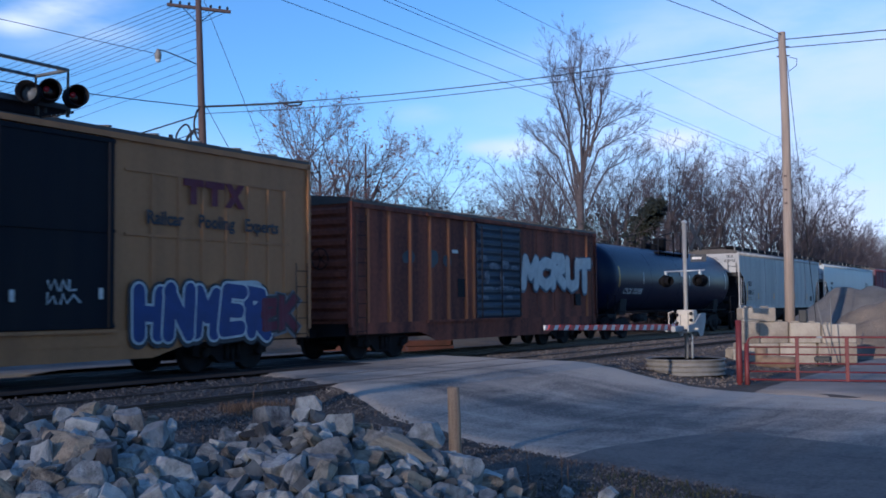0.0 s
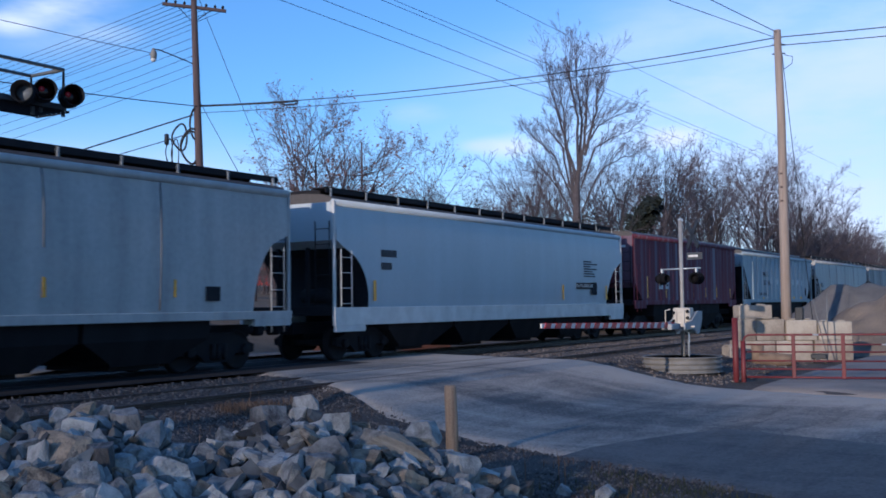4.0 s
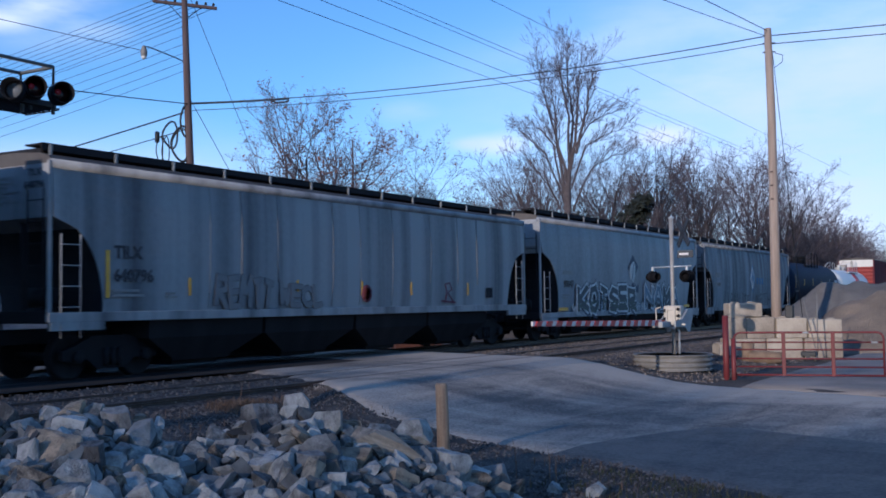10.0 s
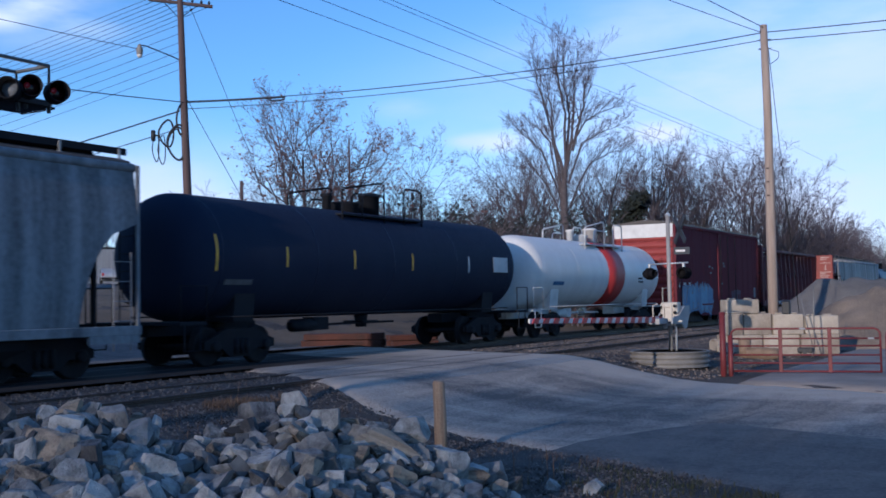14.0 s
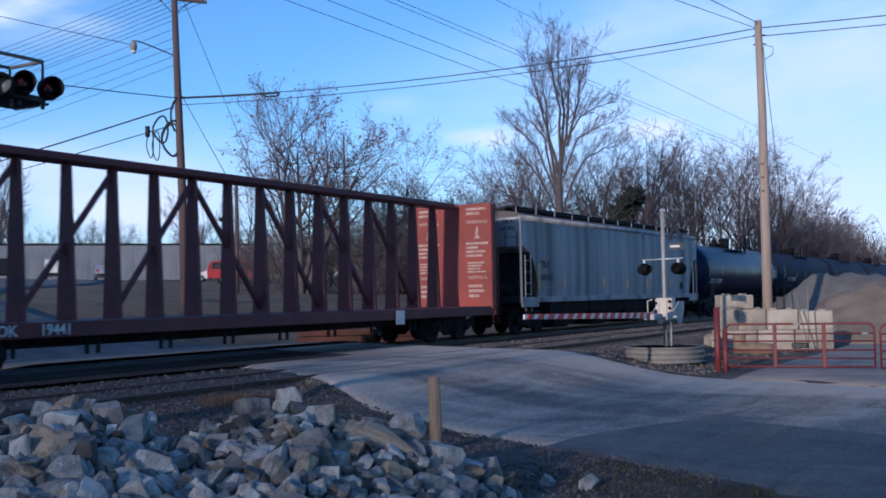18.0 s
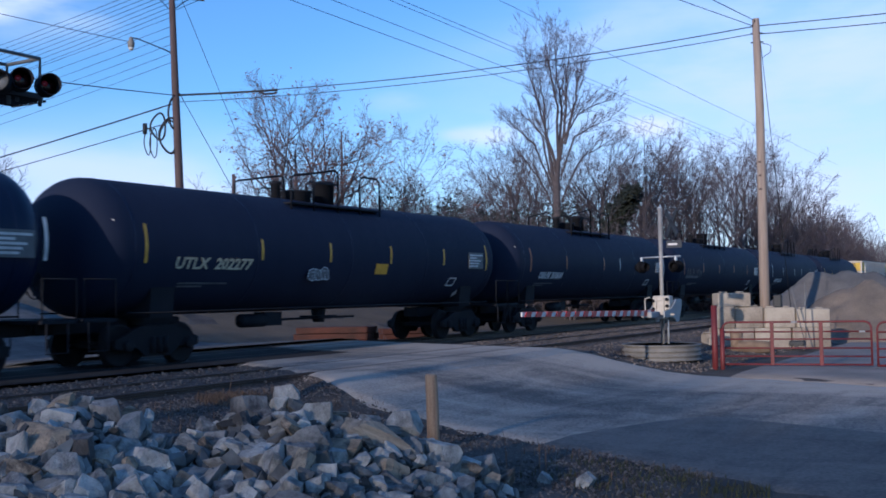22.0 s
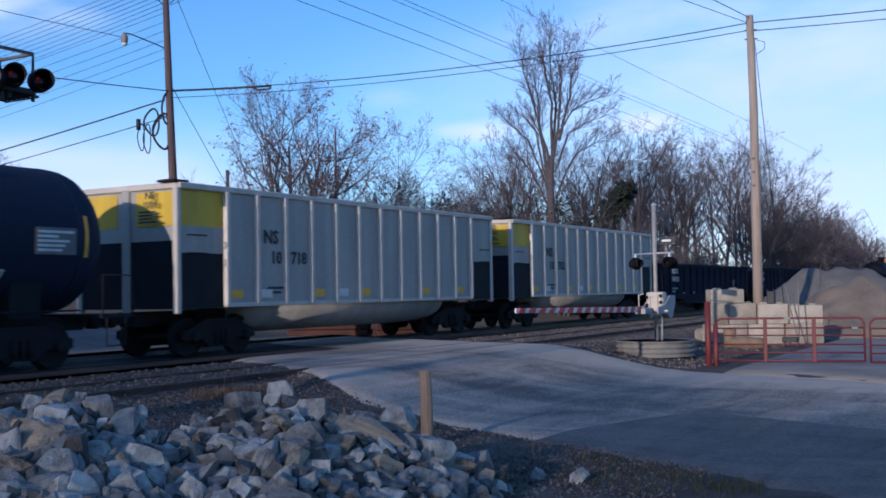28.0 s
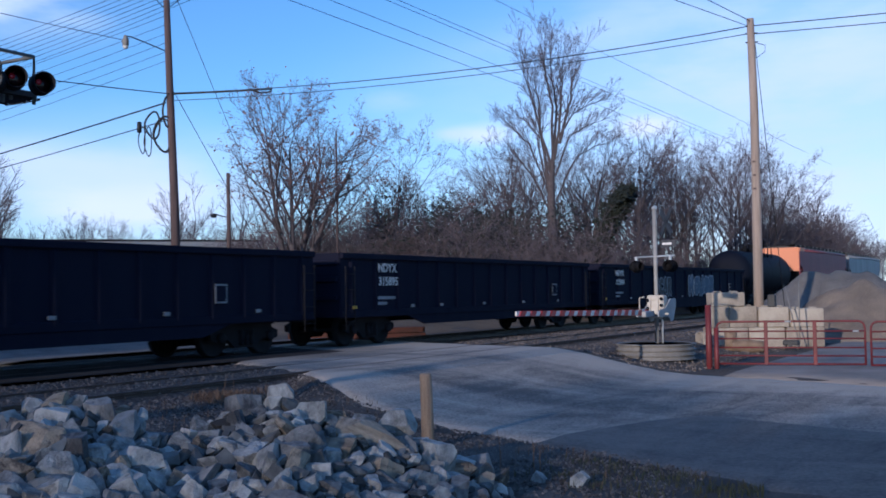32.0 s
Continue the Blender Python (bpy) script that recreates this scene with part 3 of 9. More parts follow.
def hopper(label, x0, x1, top, floor, m_body, m_sill, ribs=0, bulge=0.0, cut_in=1.45, cut_z=3.15, round_cut=True, m_end=None, sill_h=0.14, bays=4, m_bay=None, frame_mat=None, board=True, m_low=None):
    mid, half = (x0 + x1) / 2, (x1 - x0) / 2
    c = car("covered_hopper_car", label, mid)
    lv = hopper_levels(half, top, floor, bulge, cut_in, cut_z, round_cut)
    rings = [[(-a, -w, z), (a, -w, z), (a, w, z), (-a, w, z)] for z, a, w in lv]
    s = Shape()
    s.rings(rings, smooth=False)
    part("body", s, m_body, c)
    # extra end sheet and rim whose bright colour stands for sun on the end
    if m_end:
        e = part("end_sheet", Shape().box(-0.02, -lv[-1][2], cut_z - 0.5, 0.02, lv[-1][2], top + 0.16, 0.01), m_end, c, "end sheet with sunlight put into its orange colour", (-half - 0.03, 0, 0))
        part("end_rim", Shape().box(0.0, -1.58, top - 0.12, 1.6, -1.52, top + 0.14, 0.01), m_end, c, "", (-half, -0.06, 0))
    # rounded roof shoulder
    w0 = lv[-1][2]
    prof = [(-w0, top), (-w0 + 0.10, top + 0.13), (-w0 + 0.36, top + 0.21), (-0.5, top + 0.26), (0.5, top + 0.26), (w0 - 0.36, top + 0.21), (w0 - 0.10, top + 0.13), (w0, top)]
    roof = part("roof", Shape().prism(prof, -half + 0.12, half - 0.12), P_ROOF, c, "grimy dark roof")
    for sy in (-1, 1):
        part("eave_rail", Shape().tube([(-half + 0.1, 0, 0), (half - 0.1, 0, 0)], 0.095, 10), m_body, c, "", (0, sy * (w0 - 0.01), top - 0.02))
    if board:
        # roof walks on brackets along both edges, and the hatch trough between them
        for sy in (-1, 1):
            wk = part("running_board", Shape().box(-half + 0.1, -0.24, 0.0, half - 0.1, 0.24, 0.035).box(-half + 0.1, -0.25, -0.10, half - 0.1, -0.22, 0.045), M_STEEL, c, "", (0, sy * 1.02, top + 0.36))
            n = 12
            br = shared("walk_bracket", lambda: Shape().box(-0.025, -0.27, -0.24, 0.025, -0.245, 0.02), m_body)
            for i in range(n + 1):
                part("bracket", br, m_body, wk, "", (-half + 0.3 + i * (2 * half - 0.6) / n, 0, 0))
        s = Shape().box(-half + 0.5, -0.76, top + 0.20, half - 0.5, 0.76, top + 0.40, 0.03)
        part("hatch_trough", s, M_STEEL, roof)
    # ribs
    if ribs:
        rb = Shape().prism([(-0.05, 0.01), (-0.03, -0.06), (0.03, -0.06), (0.05, 0.01)], floor + 0.03, top - 0.05, "z").mesh("side_rib", m_body)
        for i in range(ribs):
            x = -half + cut_in + 0.35 + i * (2 * half - 2 * cut_in - 0.7) / (ribs - 1)
            part("side_rib", rb, m_body, c, "", (x, -1.60, 0))
            part("side_rib", rb, m_body, c, "", (x, 1.60, 0), (0, 0, 180))
    # sills with the deeper plates at the trucks
    fm = frame_mat or m_sill
    for sy in (-1, 1):
        s = Shape().box(-half, -0.045, floor - sill_h, half, 0.045, floor + 0.05, 0.01)
        for sx in (-1, 1):
            a, b = sorted((sx * (half - 0.05), sx * (half - 1.35)))
            s.box(a, -0.04, floor - sill_h - 0.16, b, 0.04, floor - sill_h + 0.02)
        part("side_sill", s, m_sill, c, "", (0, sy * 1.57, 0))
    # end frames: corner stanchions, sloping braces, cross pieces, ladders
    for sx in (-1, 1):
        for sy in (-1, 1):
            part("corner_stanchion", Shape().box(-0.04, -0.035, floor - 0.15, 0.04, 0.035, top + 0.03, 0.01), fm, c, "", (sx * (half - 0.06), sy * 1.55, 0))
        part("end_beam", Shape().box(-0.05, -1.5, floor - 0.16, 0.05, 1.5, floor + 0.08, 0.01), M_STEEL, c, "", (sx * (half - 0.05), 0, 0))
        part("end_post", Shape().box(-0.05, -0.05, floor, 0.05, 0.05, cut_z, 0.01), M_STEEL, c, "", (sx * (half - 0.3), -0.5, 0))
        part("end_post", Shape().box(-0.05, -0.05, floor, 0.05, 0.05, cut_z, 0.01), M_STEEL, c, "", (sx * (half - 0.3), 0.5, 0))
        ladder(c, sx * (half - 0.52), -1.60, floor - 0.45, floor + 1.55, fm, 0.46)
        ladder(c, sx * (half - 0.02), -1.2, floor - 0.1, top - 0.5, M_STEEL, 0.46, "y", name="end_ladder")
        # slope sheets over the body ends: black puts the recess shade into the colour
        low = [q for q in lv if q[0] <= cut_z + 0.01]
        if len(low) > 1:
            v, f = [], []
            for z, a, w in low:
                v += [(sx * (a + 0.012), -w + 0.01, z), (sx * (a + 0.012), w - 0.01, z)]
            for i in range(len(low) - 1):
                f.append((2 * i, 2 * i + 1, 2 * i + 3, 2 * i + 2))
            part("slope_sheet", Shape().poly(v, f), m_low or M_BLACK, c, "slope sheet coloured black for the shade in the end recess")
        part("brake_platform", Shape().box(-0.35, -1.45, floor - 0.10, 0.35, 1.45, floor - 0.04), M_STEEL, c, "", (sx * (half - 0.4), 0, 0))
    part("brake_wheel", shared("brake_wheel", _brake_wheel, M_STEEL), M_STEEL, c, "", (-half + 0.05, 0.45, floor + 1.2))
    part("brake_reservoir", Shape().lathe([(-0.45, 0.05), (-0.4, 0.2), (0.4, 0.2), (0.45, 0.05)], (0, 0, 0), "y", 12), M_STEEL, c, "", (-half + 0.9, -0.3, floor + 0.35))
    # discharge bays
    span = 2 * half - 5.2
    for i in range(bays):
        bx = -span / 2 + span * (i + 0.5) / bays
        a = span / bays / 2 - 0.06
        # upright side plates down to the slope sheets, which close in on the outlet just over the rail
        knee = 0.40 + (floor - 0.40) * 0.42
        levels = ((a, 1.47, floor - 0.05), (a, 1.44, knee), (a * 0.52, 1.22, 0.34), (a * 0.48, 1.18, 0.26))
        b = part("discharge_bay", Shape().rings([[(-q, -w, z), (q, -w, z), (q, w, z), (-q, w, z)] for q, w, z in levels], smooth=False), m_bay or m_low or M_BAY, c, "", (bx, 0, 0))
        part("outlet_gate", Shape().box(-a * 0.4, -1.0, 0.16, a * 0.4, 1.0, 0.28, 0.02), M_STEEL, b)
    part("centre_sill", Shape().box(-half, -0.22, 0.72, half, 0.22, 1.02), M_STEEL, c)
    gear(c, half, 2.0)
    return c, half


# ---- tank cars ----
def tank_car(label, x0, x1, m_tank, r=1.50, zc=2.56, band=None, platform_x=0.0, strips=(), rails=True, m_gear=None):
    mid, half = (x0 + x1) / 2, (x1 - x0) / 2
    c = car("tank_car", label, mid)
    g = m_gear or M_BLACK
    hb = half - 0.1
    prof = []
    for i in range(9):
        a = i / 8 * math.pi / 2
        prof.append((-hb + 0.82 * (1 - math.sin(a)), max(r * math.cos(a) ** 0.62 if i else r, 0.01)))
    prof = [(x, rr) for x, rr in reversed(prof)]
    prof = sorted(prof, key=lambda p: p[0])
    prof[0] = (prof[0][0], 0.02)
    full = prof + [(-x, rr) for x, rr in reversed(prof)]
    shell = part("tank_shell", Shape().lathe(full, (0, 0, zc), "x", 40), m_tank, c)
    # weld seams round the shell
    for k in range(5):
        x = -hb + 1.0 + k * (2 * hb - 2.0) / 4
        part("weld_seam", shared("seam%.2f" % r, lambda: Shape().lathe([(-0.02, r - 0.02), (-0.012, r + 0.006), (0.012, r + 0.006), (0.02, r - 0.02)], (0, 0, 0), "x", 40), m_tank), m_tank, shell, "", (x, 0, zc))
    if band:
        part("painted_band", Shape().lathe([(band[0], r - 0.02), (band[0], r + 0.008), (band[1], r + 0.008), (band[1], r - 0.02)], (0, 0, zc), "x", 40), band[2], shell, "dull red band round the tank")
    # manway, valve housing and platform with hand rails
    p = platform_x
    zt = zc + r
    part("manway", Shape().lathe([(-0.1, 0.42), (0.28, 0.42), (0.30, 0.46), (0.36, 0.46), (0.38, 0.1)], (p - 0.95, 0, zt - 0.1), "z", 18), g, c)
    part("valve_housing", Shape().lathe([(-0.1, 0.31), (0.50, 0.31), (0.50, 0.34), (0.56, 0.34), (0.60, 0.24), (0.62, 0.04)], (p + 0.15, -0.1, zt), "z", 18), g, c)
    part("relief_valve", Shape().lathe([(-0.1, 0.13), (0.34, 0.13), (0.36, 0.17), (0.44, 0.17), (0.46, 0.03)], (p - 1.95, -0.1, zt), "z", 12), g, c)
    part("platform", Shape().box(p - 2.4, -0.98, zt - 0.22, p + 1.8, -0.5, zt - 0.18).box(p - 2.4, 0.5, zt - 0.22, p + 1.8, 0.98, zt - 0.18), g, c)
    for sy in (-1, 1):
        y = sy * 0.95
        rail = Shape()
        rail.tube([(p - 2.35, y, zt - 0.4), (p - 2.35, y, zt + 0.46), (p - 2.2, y, zt + 0.52), (p - 0.45, y, zt + 0.80), (p - 0.3, y, zt + 0.76), (p - 0.3, y, zt - 0.4)], 0.03, 6)
        rail.tube([(p - 1.4, y, zt - 0.4), (p - 1.4, y, zt + 0.30), (p - 1.25, y, zt + 0.40), (p - 0.3, y, zt + 0.42)], 0.024, 6)
        rail.tube([(p + 0.75, y, zt - 0.4), (p + 0.75, y, zt + 0.62), (p + 0.9, y, zt + 0.74), (p + 1.6, y, zt + 0.74), (p + 1.75, y, zt + 0.64), (p + 1.75, y, zt - 0.4)], 0.03, 6)
        part("hand_rail", rail, g, c)
    # stub sills, saddles, end platforms
    for sx in (-1, 1):
        a, b = sorted((sx * (half + 0.05), sx * (half - 3.6)))
        part("stub_sill", Shape().box(a, -0.28, 0.72, b, 0.28, 1.02, 0.02), g, c)
        part("saddle", Shape().prism([(-1.15, 1.02), (-1.25, zc - 0.55), (-0.9, zc - 1.05), (0, zc - r - 0.02), (0.9, zc - 1.05), (1.25, zc - 0.55), (1.15, 1.02)], sx * (half - 2.15) - 0.35, sx * (half - 2.15) + 0.35), g, c)
        part("end_platform", Shape().box(-0.42, -1.5, 0.98, 0.42, 1.5, 1.06, 0.01), g, c, "", (sx * (half - 0.15), 0, 0))
        for sy in (-1, 1):
            x = sx * (half - 0.15)
            part("grab_rail", Shape().tube([(x - 0.4, sy * 1.5, 1.06), (x - 0.4, sy * 1.5, 1.85), (x + 0.4, sy * 1.5, 1.85), (x + 0.4, sy * 1.5, 1.06)], 0.02, 6), g, c)
            part("step", Shape().tube([(x - 0.3, sy * 1.5, 1.0), (x - 0.3, sy * 1.5, 0.42), (x + 0.2, sy * 1.5, 0.42), (x + 0.2, sy * 1.5, 1.0)], 0.02, 6), g, c)
    if rails:
        for sy in (-1, 1):
            s = Shape().tube([(-half + 1.0, sy * 1.35, 1.15), (half - 1.0, sy * 1.35, 1.15)], 0.02, 6)
            part("side_rail", s, g, c)
    part("bottom_outlet", Shape().lathe([(-0.35, 0.16), (0.05, 0.22)], (0.4, 0, zc - r), "z", 12).box(0.0, -0.35, zc - r - 0.22, 0.8, 0.35, zc - r - 0.16), g, c)
    part("brake_rigging", Shape().box(-2.2, -0.1, 0.80, 2.0, 0.0, 0.86).lathe([(-0.5, 0.02), (-0.45, 0.17), (0.45, 0.17), (0.5, 0.02)], (-3.0, -0.5, 0.85), "x", 12).box(-2.6, -0.55, 0.7, -1.9, -0.2, 1.05), g, c)
    part("brake_wheel", shared("brake_wheel", _brake_wheel, M_STEEL), M_STEEL, c, "", (-half + 0.1, 0.4, 1.75))
    # reflective strips wrap the near and far flanks
    for x, col in strips:
        a = []
        for i in range(6):
            t = radians((-14 + i * 6.4) if abs(x) > 6 else (-9 + i * 3.8))
            a.append((-(r + 0.006) * math.cos(t), zc + (r + 0.006) * math.sin(t)))
        v = [(-0.04, y, z) for y, z in a] + [(0.04, y, z) for y, z in a]
        part("reflector_strip", Shape().poly(v, [(i, i + 1, 7 + i, 6 + i) for i in range(5)]), col, c, "", (x, 0, 0))
    gear(c, half, 2.15)
    return c, half, -(r + 0.008)


# ---- aluminium coal gondola ----
M_ALU = mat("brushed_aluminium", (0.40, 0.375, 0.345), (0.27, 0.255, 0.24), rough=0.6, metal=0.1, scale=0.9, fine=12, bump=0.05, streak=(2, 1, 0.3))
M_ALU_RIB = mat("aluminium_posts", (0.56, 0.51, 0.45), (0.40, 0.365, 0.33), rough=0.55, metal=0.1, scale=2)
M_CAR_YELLOW = mat("railcar_yellow", (0.62, 0.43, 0.02), (0.42, 0.28, 0.03), rough=0.55, scale=1.0, streak=(2, 2, 0.4))
M_COAL = mat("coal_dust_interior", (0.03, 0.03, 0.03), (0.06, 0.055, 0.05), rough=0.9, scale=2)


def coal_gondola(label, x0, x1, number):
    mid, half = (x0 + x1) / 2, (x1 - x0) / 2
    c = car("coal_gondola_car", label, mid)
    top, bot, w = 3.86, 1.16, 1.54
    s = Shape()
    for sy in (-1, 1):
        s.box(-half + 1.55, sy * w - 0.03, bot, half - 1.55, sy * w + 0.03, top)
    part("side_sheet", s, M_ALU, c)
    part("inner_floor", Shape().box(-half + 0.3, -1.45, 1.3, half - 0.3, 1.45, 1.4), M_COAL, c)
    for sy in (-1, 1):
        part("top_chord", Shape().box(-half, -0.08, top - 0.10, half, 0.08, top + 0.04, 0.02), M_ALU_RIB, c, "", (0, sy * (w + 0.02), 0))
        part("side_sill", Shape().box(-half + 1.5, -0.06, bot - 0.04, half - 1.5, 0.06, bot + 0.06, 0.01), M_ALU_RIB, c, "", (0, sy * (w + 0.02), 0))
    rib = Shape().prism([(-0.085, 0.0), (-0.055, -0.10), (0.055, -0.10), (0.085, 0.0)], bot, top - 0.08, "z").mesh("side_post", M_ALU_RIB)
    n = 12
    for i in range(n):
        x = -half + 1.55 + i * (2 * half - 3.1) / (n - 1)
        part("side_post", rib, M_ALU_RIB, c, "", (x, -w - 0.02, 0))
        part("side_post", rib, M_ALU_RIB, c, "", (x, w + 0.02, 0), (0, 0, 180))
    # sloped end bays: yellow panels above, black below, corner posts
    for sx in (-1, 1):
        for sy in (-1, 1):
            a, b = sorted((sx * half, sx * (half - 1.55)))
            part("end_bay_upper", Shape().box(a, -0.02, 2.95, b, 0.02, top - 0.08), M_CAR_YELLOW if sx < 0 else M_ALU, c, "", (0, sy * (w - 0.02), 0))
            part("end_bay_middle", Shape().box(a, -0.02, 2.35, b, 0.02, 2.95), M_ALU, c, "", (0, sy * (w - 0.022), 0))
            part("end_bay_lower", Shape().box(a, -0.02, bot - 0.05, b, 0.02, 2.35), M_BLACK, c, "", (0, sy * (w - 0.022), 0))
            part("corner_post", Shape().box(-0.07, -0.07, bot - 0.15, 0.07, 0.07, top, 0.015), M_ALU_RIB, c, "", (sx * (half - 0.03), sy * (w - 0.03), 0))
            for z in (2.35, 2.75):
                part("grab_iron", Shape().tube([(sx * (half - 0.3), sy * (w + 0.02), z), (sx * (half - 0.3), sy * (w + 0.09), z), (sx * (half - 0.85), sy * (w + 0.09), z), (sx * (half - 0.85), sy * (w + 0.02), z)], 0.015, 5), M_STEEL, c)
        e = sx * (half - 0.06)
        part("end_sheet", Shape().box(e - 0.03, -w + 0.05, 1.9, e + 0.03, w - 0.05, top - 0.05), M_ALU, c)
        if sx < 0:
            for y0, y1 in ((-1.42, -0.30), (0.30, 1.42)):
                part("end_panel", Shape().box(e - 0.05, y0, 2.95, e - 0.032, y1, top - 0.15), M_CAR_YELLOW, c)
        part("end_lower", Shape().box(e - 0.045, -w + 0.06, bot - 0.05, e + 0.045, w - 0.06, 2.62), M_BLACK, c)
        part("end_post", Shape().box(e - 0.10, -0.12, 1.0, e + 0.02, 0.12, top - 0.05, 0.02), M_ALU, c)
        part("end_top_beam", Shape().box(e - 0.09, -w, top - 0.10, e + 0.09, w, top + 0.04, 0.02), M_ALU_RIB, c)
    part("end_cap", Shape().box(-0.25, -0.25, 0, 0.25, 0.25, 0.06, 0.02), M_STEEL, c, "", (-half + 0.1, -w + 0.2, top + 0.04))
    # round-bottomed tubs under the floor
    prof = [(-1.35, bot)] + [(-1.35 * math.cos(radians(k * 15)), bot - 0.72 * math.sin(radians(k * 15))) for k in range(1, 12)] + [(1.35, bot)]
    part("tub", Shape().prism(prof, -half + 3.0, half - 3.0, smooth=True), M_ALU, c, "dull round-bottomed tub")
    part("centre_sill", Shape().box(-half, -0.25, 0.72, half, 0.25, 1.05), M_STEEL, c)
    gear(c, half, 1.9)
    ys = -w - 0.055
    lettering("NS", 0.46, M_LETTER_DARK, c, -half + 3.15, ys + 0.01, 2.78, 0.012)
    lettering(number[:2], 0.42, M_LETTER_DARK, c, -half + 3.35, ys + 0.01, 2.28, 0.012)
    lettering(number[2:], 0.42, M_LETTER_DARK, c, -half + 4.25, ys + 0.01, 2.28, 0.012)
    lettering("NS", 0.24, M_LETTER_DARK, c, -half - 0.075 - 0.045, -0.85, 3.62, 0.004, 1, -90)
    lettering(number, 0.18, M_LETTER_DARK, c, -half - 0.075 - 0.045, -0.85, 3.42, 0.004, 1, -90)
    bars(c, -half - 0.12, -0.85, 3.15, 0.7, 0.3, 4, M_LETTER_DARK, -90)
    for i, (k, m) in enumerate(((0, M_YELLOW), (1, M_WHITE), (3, M_YELLOW), (4, M_WHITE), (5, M_YELLOW), (8, M_YELLOW), (10, M_YELLOW))):
        x = -half + 1.9 + k * (2 * half - 3.1) / 11
        part("data_plate", Shape().box(-0.2, -0.004, -0.1, 0.2, 0.004, 0.1), m, c, "", (x, ys, 1.42))
    bars(c, -half + 3.4, ys, 1.5, 0.8, 0.22, 2, M_LETTER_DARK)
    return c


# ---- low gondola ----
M_LETTER_DULL = mat("grimy_white_stencil", (0.30, 0.31, 0.33), (0.16, 0.16, 0.17), rough=0.8, scale=4)
M_GON = mat("black_gondola_paint", (0.0072, 0.0085, 0.021), (0.012, 0.0125, 0.025), rough=0.85, spec=0.1, scale=0.7, fine=10, streak=(2, 1, 0.3), bump=0.08)


def gondola(label, x0, x1, mark, number, top=2.56):
    mid, half = (x0 + x1) / 2, (x1 - x0) / 2
    c = car("gondola_car", label, mid)
    w, bot = 1.52, 0.92
    s = Shape()
    for sy in (-1, 1):
        s.box(-half, sy * w - 0.02, bot, half, sy * w + 0.02, top)
    part("side_sheet", s, M_GON, c)
    part("floor_plate", Shape().box(-half, -w, bot + 0.1, half, w, bot + 0.2), M_STEEL, c)
    for sy in (-1, 1):
        part("top_chord", Shape().box(-half, -0.09, top - 0.16, half, 0.09, top, 0.02), M_GON, c, "", (0, sy * (w + 0.02), 0))
        s = Shape().box(-half, -0.06, bot - 0.12, half, 0.06, bot + 0.08, 0.015)
        s.prism([(-half * 0.62, bot - 0.1), (-half * 0.5, 0.52), (half * 0.5, 0.52), (half * 0.62, bot - 0.1)], -0.03, 0.03, "y")
        part("side_sill", s, M_GON, c, "", (0, sy * (w + 0.01), 0))
    rib = Shape().prism([(-0.11, 0.0), (-0.05, -0.065), (0.05, -0.065), (0.11, 0.0)], bot, top - 0.14, "z").mesh("side_post", M_GON)
    n = 15
    for i in range(n):
        x = -half + 0.5 + i * (2 * half - 1.0) / (n - 1)
        part("side_post", rib, M_GON, c, "", (x, -w - 0.02, 0))
        part("side_post", rib, M_GON, c, "", (x, w + 0.02, 0), (0, 0, 180))
    for sx in (-1, 1):
        s = Shape().box(-0.03, -w, bot - 0.1, 0.03, w, top)
        for z in (1.35, 1.85, 2.3):
            s.box(-0.1, -w + 0.05, z - 0.07, 0.1, w - 0.05, z + 0.07, 0.02)
        part("end_sheet", s, M_GON, c, "", (sx * half, 0, 0))
        ladder(c, sx * (half - 0.3), -w - 0.13, 0.5, 2.2, M_STEEL)
    part("brake_wheel", shared("brake_wheel", _brake_wheel, M_STEEL), M_STEEL, c, "", (-half - 0.2, 0.5, 1.9))
    part("centre_sill", Shape().box(-half, -0.25, 0.7, half, 0.25, 1.0), M_STEEL, c)
    gear(c, half, 2.1)
    y = -w - 0.03
    lettering(mark, 0.34, M_LETTER, c, -half + 2.15, y - 0.095, 2.16, 0.006)
    lettering(number, 0.34, M_LETTER, c, -half + 2.2, y - 0.095, 1.78, 0.006)
    bars(c, -half + 2.1, y - 0.095, 1.25, 0.9, 0.3, 2, M_LETTER_DULL)
    for x in (0.5, 3.5, 5.2, 8.0, 11.0, 14.0):
        if x < 2 * half - 0.5:
            part("data_plate", Shape().box(-0.09, -0.004, -0.04, 0.09, 0.004, 0.04), M_LETTER_DULL if x > 3 else M_YELLOW, c, "", (-half + x, y - 0.10, 1.08))
    part("data_panel", Shape().box(-0.2, -0.004, -0.22, 0.2, 0.004, 0.22), M_LETTER_DULL, c, "", (half - 3.6, y - 0.10, 1.5))
    part("placard", Shape().box(-0.16, -0.004, -0.18, 0.16, 0.004, 0.18), M_GON, c, "", (half - 3.6, y - 0.106, 1.5))
    return c, half


# ---- centre-beam flat car ----
M_CB = mat("oxide_red_centre_beam", (0.115, 0.03, 0.034), (0.065, 0.023, 0.027), rough=0.65, scale=1.2, fine=10, bump=0.08)
M_CB_BRIGHT = mat("bright_red_bulkhead", (0.25, 0.045, 0.034), (0.16, 0.036, 0.03), rough=0.6, scale=1.0, fine=10, bump=0.06)


M_WARN = mat("worn_white_print", (0.42, 0.35, 0.32), (0.26, 0.14, 0.12), rough=0.7, scale=6, contrast=0.2)


